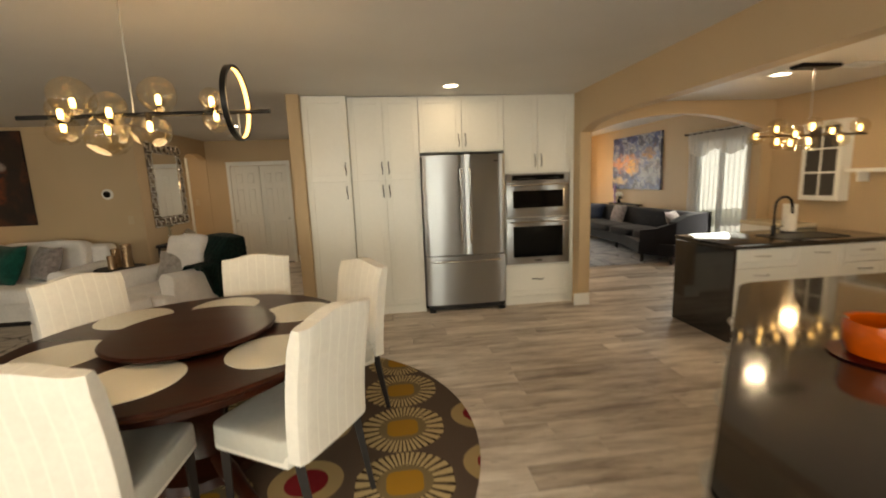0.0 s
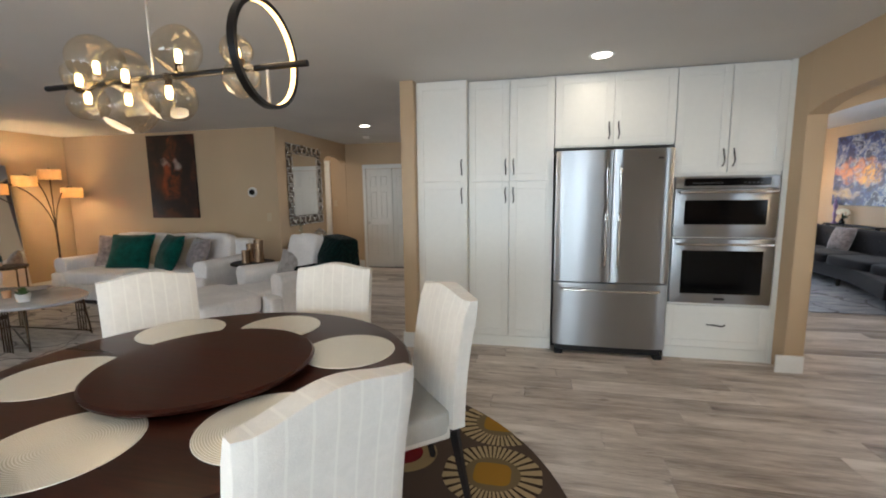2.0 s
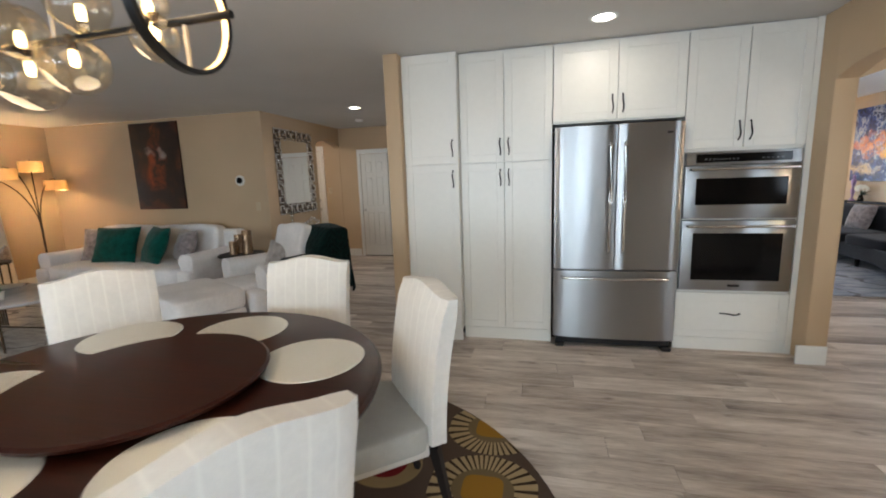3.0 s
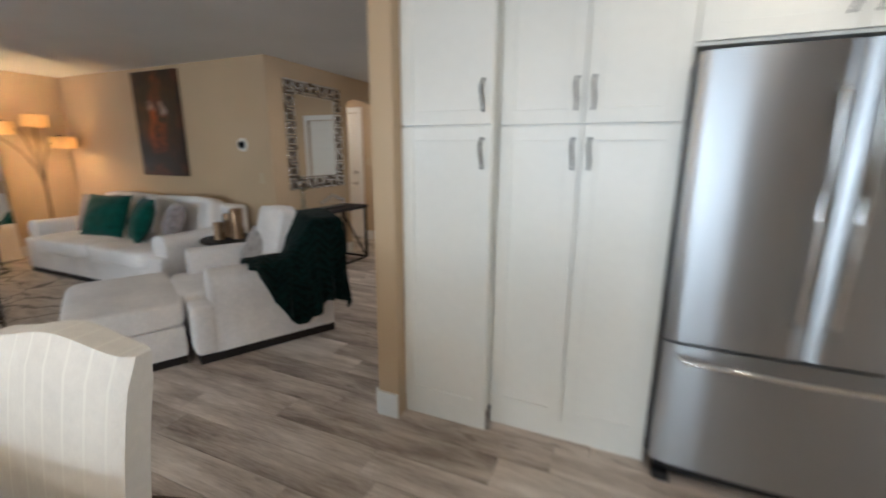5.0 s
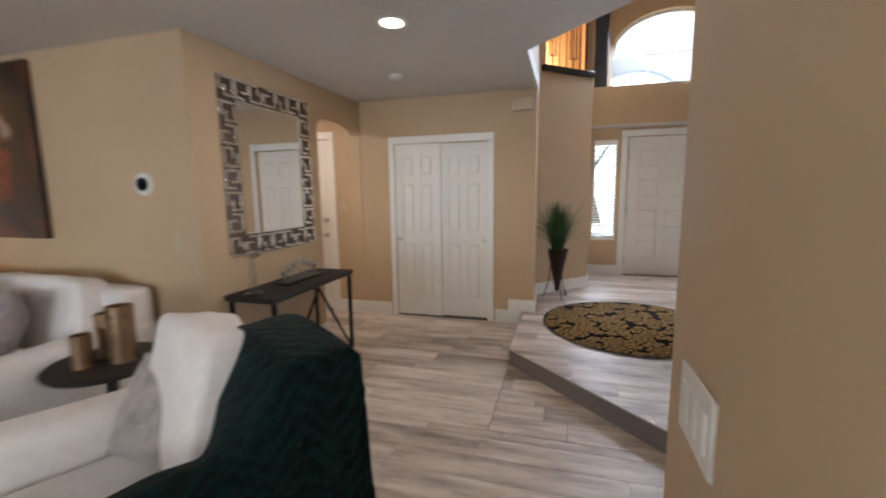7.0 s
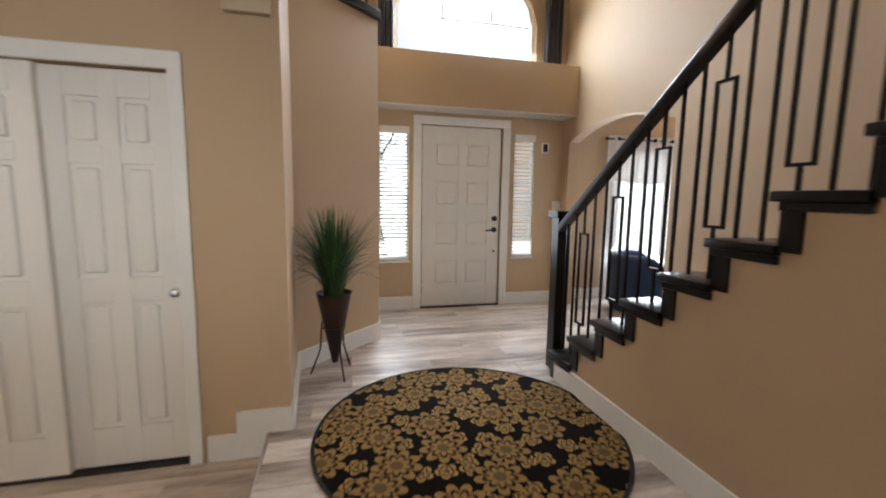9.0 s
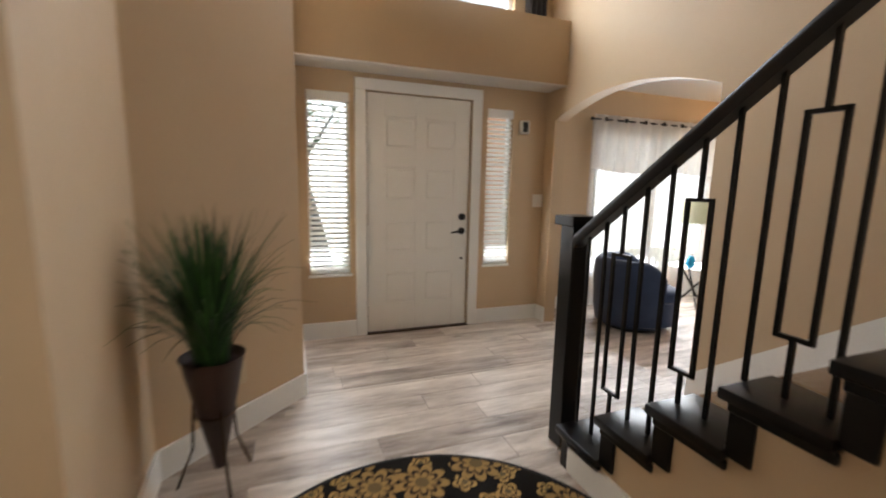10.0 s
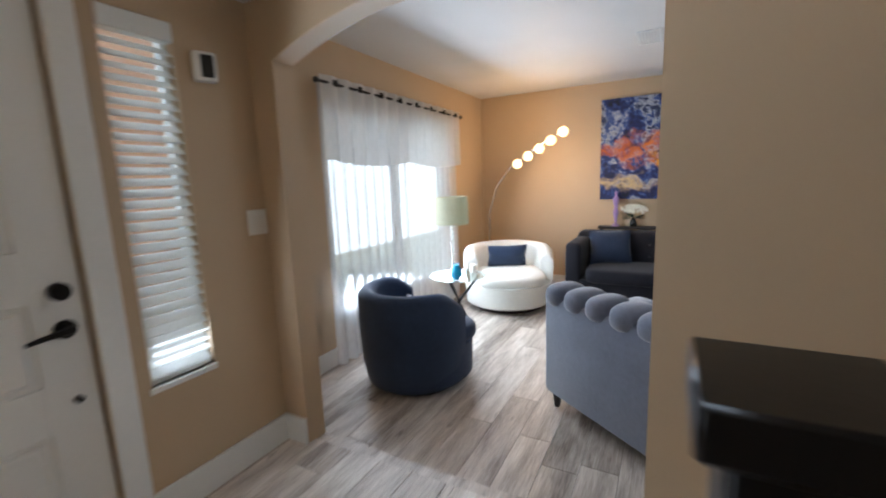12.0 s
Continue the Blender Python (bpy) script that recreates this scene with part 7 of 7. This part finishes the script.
for x in (-0.06, 1.43):
    part("finial", lathe(bmesh.new(), [(0.0, -0.022), (0.016, -0.016), (0.022, 0.0), (0.016, 0.016), (0.0, 0.022)], 16, (x, 0, 0)), BLACKMETAL, rod2)

ap = thing("abstract_painting", "large blue, orange and yellow abstract canvas", "painting", pose(5.78, 9.56, 1.76))
part("canvas", boxes((-0.045, -0.94, -0.60, -0.002, 0.94, 0.60), bevel=0.004), abstract_paint("blue_orange_abstract", [(0.34, lin(8, 12, 34)), (0.43, lin(20, 34, 88)), (0.49, lin(58, 84, 142)), (0.53, lin(176, 180, 186)), (0.56, lin(40, 52, 92)), (0.64, lin(16, 20, 44)), (0.75, lin(112, 122, 142))], 3.4,
     [(1, -0.35, -0.05, 0.40, 0.16, lin(150, 156, 168)), (1, 0.55, 0.22, 0.42, 0.20, lin(214, 112, 14)), (1, 0.34, 0.14, 0.26, 0.16, lin(236, 168, 20)), (1, 1.02, 0.24, 0.24, 0.10, lin(190, 92, 24)), (1, -0.25, 0.45, 0.24, 0.12, lin(190, 130, 30)), (1, 0.9, -0.16, 0.34, 0.12, lin(196, 168, 120))], 1.7), ap)


def tub_chair(name, label, m, outer, inner, h, seat_h, mat, arc=235, base=True):
    """A round barrel chair; its opening looks to +x."""
    c = thing(name, label, "armchair", m)
    bm = bmesh.new()
    n = 44
    half = radians(arc / 2)
    prof = [(outer - 0.03, 0.05), (outer, 0.2), (outer + 0.015, 0.5), (outer + 0.01, h - 0.05), (outer - 0.02, h - 0.012), ((outer + inner) / 2, h), (inner + 0.015, h - 0.015), (inner, h - 0.06), (inner + 0.005, seat_h - 0.06)]
    rings = []
    for k in range(n + 1):
        a = math.pi - half + 2 * half * k / n
        end = min(1.0, min(k, n - k) / 7)
        drop = 1 - 0.18 * (1 - end) ** 2
        rings.append([bm.verts.new((r * math.cos(a), r * math.sin(a), 0.05 + (z - 0.05) * (drop if z > 0.3 else 1))) for r, z in prof])
    for a, b in zip(rings, rings[1:]):
        for q in range(len(prof) - 1):
            bm.faces.new((a[q], b[q], b[q + 1], a[q + 1]))
        bm.faces.new((a[-1], b[-1], b[0], a[0]))
    bm.faces.new(rings[0])
    bm.faces.new(rings[-1][::-1])
    part("backrest", bm, mat, c, angle=60)
    part("seat_cushion", soft(bmesh.new(), 0.06, 0, seat_h - 0.07, inner + 0.06, inner + 0.02, 0.085, 0.55, 18), mat, c)
    part("base", lathe(bmesh.new(), [(outer - 0.06, 0.05), (outer - 0.01, 0.08), (outer - 0.005, seat_h - 0.12), (0.0, seat_h - 0.12)], 40, (0.03, 0, 0)), mat, c)
    part("plinth", lathe(bmesh.new(), [(outer - 0.10, 0.0), (outer - 0.08, 0.05), (0.0, 0.05)], 36), ESPRESSO, c)
    return c


tub_chair("tub_chair", "navy blue round tub chair near the window", pose(2.66, 11.36, 0, 0, 0, -28), 0.40, 0.30, 0.73, 0.44, NAVY)
tub_chair("tub_chair", "cream boucle round swivel chair in the corner", pose(4.72, 11.36, 0, 0, 0, 205), 0.50, 0.37, 0.70, 0.42, CREAMBOUCLE, 215)
throw_pillow("throw_pillow", pose(4.80, 11.40, 0.56, -18, 0, 118), 0.46, 0.28, 0.14, NAVY, "navy lumbar pillow on the cream chair", 3)
ov = part("water_bottle", lathe(bmesh.new(), [(0.035, 0.0), (0.036, 0.12), (0.02, 0.16), (0.016, 0.19), (0.0, 0.19)], 18), surface("white_bottle", lin(210, 212, 220), 0.3), None)
ov.matrix_world = pose(2.62, 11.42, 0.455, 0, 20, 0)
tagged(ov, "white plastic bottle resting on the navy chair", "bottle")

gt = thing("glass_side_table", "glass side table with crossed dark legs", "side table", pose(3.72, 11.52, 0))
part("tabletop", lathe(bmesh.new(), [(0.0, 0.54), (0.27, 0.54), (0.275, 0.545), (0.27, 0.552), (0.0, 0.552)], 44), CLEARGLASS, gt)
for k in range(3):
    a = k * 2.094
    part("leg", tube(bmesh.new(), [(0.22 * math.cos(a), 0.22 * math.sin(a), 0.0), (-0.20 * math.cos(a), -0.20 * math.sin(a), 0.54)], 0.012, 8), BLACKMETAL, gt)
tl = thing("table_lamp", "table lamp with ivory drum shade and blue glass base", "table lamp", pose(3.70, 11.56, 0.552))
part("base", lathe(bmesh.new(), [(0.06, 0.0), (0.06, 0.015), (0.02, 0.02), (0.012, 0.10), (0.012, 0.52), (0.0, 0.52)], 24), CLEARGLASS, tl)
part("shade", lathe(bmesh.new(), [(0.165, 0.50), (0.155, 0.76), (0.151, 0.76), (0.161, 0.50), (0.165, 0.50)], 36), IVORYSHADE, tl)
bb = part("blue_vase", lathe(bmesh.new(), [(0.03, 0.0), (0.055, 0.04), (0.05, 0.10), (0.03, 0.13), (0.035, 0.14), (0.0, 0.12)], 22), surface("turquoise_glass", lin(20, 140, 176), 0.1, vary=0.1, coat=0.5), None)
bb.location = (3.56, 11.46, 0.552)
tagged(bb, "small turquoise glass vase on the glass table", "vase")
cn2 = part("white_candle", lathe(bmesh.new(), [(0.03, 0.0), (0.03, 0.08), (0.0, 0.08)], 18), surface("wax", lin(228, 224, 212), 0.5), None)
cn2.location = (3.86, 11.42, 0.552)
tagged(cn2, "short white candle on the glass table", "candle")

al = thing("arc_lamp", "curved chrome arc lamp with five lit globes", "floor lamp", pose(5.45, 11.85, 0))
part("base", lathe(bmesh.new(), [(0.15, 0.0), (0.15, 0.025), (0.02, 0.035), (0.0, 0.035)], 32), CHROME, al)
pts = [(0, 0, 0.03), (-0.02, 0.02, 0.6), (-0.03, 0.01, 1.0), (-0.06, -0.10, 1.35), (-0.12, -0.32, 1.60), (-0.20, -0.62, 1.78), (-0.28, -0.95, 1.95)]
part("stem", tube(bmesh.new(), pts, [0.014, 0.014, 0.013, 0.012, 0.010, 0.009, 0.008], 10), CHROME, al)
for k in range(5):
    s = k / 4
    p = Vector((-0.14, -0.42, 1.64)).lerp(Vector((-0.30, -1.02, 1.97)), s)
    bm = bmesh.new()
    bmesh.ops.create_icosphere(bm, subdivisions=3, radius=0.058)
    for v in bm.verts:
        v.co = v.co + p
    part("globe", bm, glow("lit_opal_globe", (1.0, 0.74, 0.40, 1), 2.4), al, "lit frosted glass globe")
lamp("arc_lamp_bulbs", "POINT", pose(5.05, 11.1, 1.78), 22, WARM, radius=0.12)

# long charcoal sofa along the wall
sf = thing("sectional_sofa", "long tufted charcoal sofa with dark wood feet", "sofa", pose(0, 0, 0))
part("base", prism(bmesh.new(), [(4.40, 7.15), (4.72, 6.66), (5.62, 6.95), (5.62, 10.70), (4.78, 10.70), (4.74, 8.3), (4.55, 7.6)], 0.14, 0.34), CHARCOAL, sf)
for k in range(4):
    part("seat_cushion", soft(bmesh.new(), 5.03, 7.50 + k * 0.86, 0.39, 0.33, 0.43, 0.08, 0.3, 14), CHARCOAL, sf)
bm = boxes((5.36, 6.98, 0.3, 5.62, 10.70, 0.80), bevel=0.06, seg=3)
part("backrest", bm, CHARCOAL, sf)
for k in range(24):
    bm = bmesh.new()
    bmesh.ops.create_icosphere(bm, subdivisions=1, radius=0.014)
    for v in bm.verts:
        v.co = Vector((5.357, 7.2 + (k // 2) * 0.3, 0.52 + 0.14 * (k % 2))) + v.co
    part("tuft_button", bm, DARKPLASTIC, sf)
bm = bmesh.new()
armp = [(4.40, 7.13, 0.56), (4.55, 6.90, 0.60), (4.80, 6.75, 0.70), (5.1, 6.84, 0.80), (5.6, 6.98, 0.82)]
for (xa, ya, za), (xb, yb, zb) in zip(armp, armp[1:]):
    d = Vector((xb - xa, yb - ya, 0)).normalized()
    nn = Vector((-d.y, d.x, 0)) * 0.15
    v = [bm.verts.new(p) for p in ((xa, ya, 0.15), (xb, yb, 0.15), (xb, yb, zb), (xa, ya, za), (xa + nn.x, ya + nn.y, 0.15), (xb + nn.x, yb + nn.y, 0.15), (xb + nn.x, yb + nn.y, zb), (xa + nn.x, ya + nn.y, za))]
    for f in ((0, 1, 2, 3), (7, 6, 5, 4), (3, 2, 6, 7), (0, 3, 7, 4), (1, 5, 6, 2), (0, 4, 5, 1)):
        bm.faces.new([v[q] for q in f])
part("arm", bm, CHARCOAL, sf, "sloping charcoal sofa arm")
part("arm", boxes((4.76, 10.55, 0.15, 5.62, 10.72, 0.74), bevel=0.05, seg=3), CHARCOAL, sf)
for x, y in ((4.45, 7.12), (4.74, 6.76), (5.54, 7.02), (4.86, 10.62), (5.54, 10.62), (4.82, 8.6)):
    part("foot", tube(bmesh.new(), [(x, y, 0.0), (x, y, 0.15)], [0.022, 0.034], 8), ESPRESSO, sf)
throw_pillow("throw_pillow", pose(5.05, 7.16, 0.66, -24, 0, 35), 0.46, 0.40, 0.16, PATTERNGREY, "black and white patterned pillow on the charcoal sofa", 9)
throw_pillow("throw_pillow", pose(5.26, 9.35, 0.64, -18, 0, -85), 0.44, 0.40, 0.16, PATTERNGREY, "black and white patterned pillow on the charcoal sofa", 4)
throw_pillow("throw_pillow", pose(5.22, 10.3, 0.64, -18, 0, -70), 0.46, 0.40, 0.16, NAVY, "dark pillow on the charcoal sofa", 6)
frug = part("sitting_rug", boxes((3.0, 7.0, 0.001, 5.2, 9.9, 0.012), bevel=0.004), FORMALRUG, None, "rug")
tagged(frug, "pale grey patterned rug before the charcoal sofa", "rug")

# tufted chair with its back to the arch
bk = thing("tufted_armchair", "blue-grey velvet armchair with tufted rolled back", "armchair", pose(2.66, 10.40, 0, 0, 0, 232.5))
part("back", boxes((0.0, 0.0, 0.10, 1.02, 0.20, 0.74), bevel=0.03, seg=2), GREYVELVET, bk)
for k in range(6):
    part("tufted_roll", soft(bmesh.new(), 0.085 + k * 0.17, 0.10, 0.745, 0.088, 0.13, 0.075, 0.75, 12), GREYVELVET, bk)
for x in (0.0, 0.82):
    part("arm", boxes((x, 0.15, 0.10, x + 0.20, 0.82, 0.62), bevel=0.05, seg=3), GREYVELVET, bk)
part("seat_cushion", soft(bmesh.new(), 0.51, 0.50, 0.36, 0.32, 0.36, 0.10, 0.3, 14), GREYVELVET, bk)
part("base", boxes((0.03, 0.04, 0.09, 0.99, 0.80, 0.27), bevel=0.02), GREYVELVET, bk)
for x in (0.06, 0.96):
    for y in (0.06, 0.76):
        part("foot", tube(bmesh.new(), [(x, y, 0.0), (x, y, 0.10)], [0.018, 0.03], 8), ESPRESSO, bk)
ped = thing("sculpture_stand", "slim dark console table behind the sofa", "table", pose(5.69, 9.75, 0))
part("tabletop", boxes((-0.06, -0.5, 0.80, 0.08, 0.75, 0.83), bevel=0.003), ESPRESSO, ped)
for y in (-0.46, 0.71):
    part("leg", boxes((-0.02, y - 0.02, 0.0, 0.02, y + 0.02, 0.80)), ESPRESSO, ped)
fv = thing("flower_vase", "white blossoms with dark leaves in a dark vase", "flowers", pose(5.69, 10.10, 0.83))
part("vase", lathe(bmesh.new(), [(0.0, 0.0), (0.035, 0.0), (0.045, 0.03), (0.03, 0.075), (0.022, 0.09), (0.026, 0.10), (0.018, 0.095), (0.0, 0.06)], 20), surface("black_glaze", lin(18, 17, 20), 0.25), fv)
rng = random.Random(21)
bm, bl = bmesh.new(), bmesh.new()
for k in range(46):
    a, e = rng.uniform(0, 6.283), rng.uniform(-0.15, 1.4)
    c = Vector((0.045 * math.cos(a) * math.cos(e), 0.15 * math.sin(a) * math.cos(e), 0.185 + 0.07 * math.sin(e)))
    for q in range(5):
        t = q * 1.2566 + k
        u = Vector((rng.uniform(-0.4, 0.4), math.cos(t), math.sin(t))).normalized() * 0.026
        w = u.cross(Vector((1, 0.2, 0.1))).normalized() * 0.013
        bm.faces.new([bm.verts.new(c + d) for d in (Vector((0, 0, 0)), u * 0.55 + w, u, u * 0.55 - w)])
for k in range(16):
    a = rng.uniform(0, 6.283)
    d = Vector((0.4 * math.cos(a), math.sin(a), rng.uniform(-0.1, 0.7))).normalized()
    w = d.cross(Vector((0.3, 0, 1))).normalized() * 0.016
    o = Vector((0, 0, 0.10))
    bl.faces.new([bl.verts.new(o + q) for q in (Vector((0, 0, 0)), d * 0.07 + w, d * 0.15, d * 0.07 - w)])
tagged(part("blossoms", bm, surface("white_petals", lin(232, 228, 210), 0.6, vary=0.06), fv, "clustered white blossoms", False), kind="stuff")
tagged(part("leaves", bl, LEAFDARK, fv, "dark green leaves", False), kind="stuff")
part("stem", tube(bmesh.new(), [(0, 0, 0.05), (0, 0.01, 0.12), (0, 0.0, 0.18)], [0.012, 0.01, 0.008], 8), LEAFDARK, fv)
fg = part("ceramic_ornament", lathe(bmesh.new(), [(0.0, 0.0), (0.045, 0.0), (0.04, 0.015), (0.012, 0.04), (0.018, 0.10), (0.034, 0.17), (0.016, 0.23), (0.03, 0.29), (0.036, 0.34), (0.012, 0.38), (0.022, 0.41), (0.0, 0.44)], 20), surface("lilac_ceramic", lin(160, 130, 180), 0.3), None)
fg.location = (5.69, 10.30, 0.83)
tagged(fg, "lilac ceramic ornament on the console", "ornament")
vt = thing("ceiling_vent", "white slatted ceiling vent", "vent", pose(4.2, 9.93, 2.57))
part("frame", boxes((-0.19, -0.09, -0.008, 0.19, -0.07, 0.0), (-0.19, 0.07, -0.008, 0.19, 0.09, 0.0), (-0.19, -0.07, -0.008, -0.17, 0.07, 0.0), (0.17, -0.07, -0.008, 0.19, 0.07, 0.0)), TRIM, vt)
for k in range(6):
    part("slat", boxes((-0.17, -0.062 + k * 0.022, -0.007, 0.17, -0.05 + k * 0.022, -0.001)), TRIM, vt)
vt2 = thing("ceiling_vent", "white slatted kitchen ceiling vent", "vent", pose(4.05, 3.6, 2.30))
part("frame", boxes((-0.15, -0.08, -0.008, 0.15, -0.06, 0.0), (-0.15, 0.06, -0.008, 0.15, 0.08, 0.0), (-0.15, -0.06, -0.008, -0.13, 0.06, 0.0), (0.13, -0.06, -0.008, 0.15, 0.06, 0.0)), TRIM, vt2)
for k in range(5):
    part("slat", boxes((-0.13, -0.055 + k * 0.024, -0.007, 0.13, -0.041 + k * 0.024, -0.001)), TRIM, vt2)

# ---- floor planks ----
PW, PL, GAP = 0.182, 1.22, 0.0022
floor_ob = bpy.data.objects["floor"]
entry_ob = bpy.data.objects["entry_platform"]


def plank_rows(x0, x1, y0, y1, seed):
    r = random.Random(seed)
    y = y0
    while y < y1 - 0.01:
        ye = min(y + PW, y1)
        x = x0 - r.uniform(0, PL)
        while x < x1:
            a, b = max(x, x0), min(x + PL, x1)
            if b - a > 0.03:
                yield a, b, y, ye
            x += PL
        y += PW


def clip(poly, px, py, nx, ny):
    out = []
    for (ax, ay), (bx, by) in zip(poly, poly[1:] + poly[:1]):
        da, db = (ax - px) * nx + (ay - py) * ny, (bx - px) * nx + (by - py) * ny
        if da >= 0:
            out.append((ax, ay))
        if da * db < 0:
            s = da / (da - db)
            out.append((ax + (bx - ax) * s, ay + (by - ay) * s))
    return out


def plank_prism(bm, poly, z):
    h = 0.006
    cx = sum(p[0] for p in poly) / len(poly)
    cy = sum(p[1] for p in poly) / len(poly)
    a = [bm.verts.new((x, y, z - h)) for x, y in poly]
    b = [bm.verts.new((x, y, z - 0.0008)) for x, y in poly]
    c = [bm.verts.new((x + math.copysign(0.0012, cx - x), y + math.copysign(0.0012, cy - y), z)) for x, y in poly]
    bm.faces.new(c)
    for lo_, hi_ in ((a, b), (b, c)):
        for k in range(len(poly)):
            j = (k + 1) % len(poly)
            bm.faces.new((lo_[k], lo_[j], hi_[j], hi_[k]))


def lay(parent, area, z, seed, near, clips=(), limit=280, edge=None):
    rest = bmesh.new()
    made = 0
    for a, b, c, d in plank_rows(*area, seed):
        if edge:
            b = min(b, edge(c))
            if b - a < 0.02:
                continue
        poly = [(a + GAP / 2, c + GAP / 2), (b - GAP / 2, c + GAP / 2), (b - GAP / 2, d - GAP / 2), (a + GAP / 2, d - GAP / 2)]
        for cl in clips:
            poly = clip(poly, *cl) if poly else poly
        if len(poly) < 3:
            continue
        mx, my = (a + b) / 2, (c + d) / 2
        if made < limit and near[0] < mx < near[1] and near[2] < my < near[3]:
            bm = bmesh.new()
            plank_prism(bm, poly, z)
            part("plank", bm, PLANK, parent, smooth=False)
            made += 1
        else:
            plank_prism(rest, poly, z)
    ob = part("planks_beyond", rest, PLANK, parent, smooth=False)
    tagged(ob, kind="stuff")


# main level, the hall beside the entry, the entry, the sitting room
lay(floor_ob, (-7.15, 4.75, -2.3, 7.06), 0.0, 1, (-2.4, 3.2, 2.4, 7.06), edge=lambda y: 4.75 if y < 5.0 else 1.668 if y < 5.2 else -0.40)
lay(floor_ob, (-4.8, -1.40, 7.064, 9.17), 0.0, 2, (-3.0, -0.8, 7.0, 9.2), (), 60)
lay(floor_ob, (-1.398, -0.40, 7.064, 8.06), 0.0, 5, (-1.4, -0.4, 7.0, 8.06), [(-0.40, 7.06, -0.704, -0.711)], 20)
lay(entry_ob, (-1.40, 1.60, 7.06, 10.556), F, 3, (-1.4, 1.6, 8.0, 11.5), [(-1.40, 8.05, 0.704, 0.711), (-1.33, 9.96, 0.69, -0.724)], 120)
lay(entry_ob, (-0.72, 1.60, 10.56, 11.5), F, 6, (-1.4, 1.6, 8.0, 11.5), (), 60)
lay(floor_ob, (1.67, 5.78, 5.164, 12.1), 0.0, 4, (1.67, 4.2, 9.4, 12.0), (), 60)
bm = boxes((1.545, 9.77, 0.0, 1.665, 11.35, F - 0.004), bevel=0.003)
tagged(part("platform_nosing", bm, PLANK, None, "plank step nosing under the arch"), "grey plank step nosing under the arch", "trim", kind="structure")
bm = tube(bmesh.new(), [(-1.405, 9.15, F + 0.001), (-1.40, 8.05, F + 0.001), (-0.42, 7.08, F + 0.001)], 0.006, 6)
tagged(part("step_nosing", bm, surface("light_grey_vinyl_edge", lin(168, 158, 148), 0.4), None, "pale step nosing"), "pale nosing strip along the entry step", "trim", kind="structure")
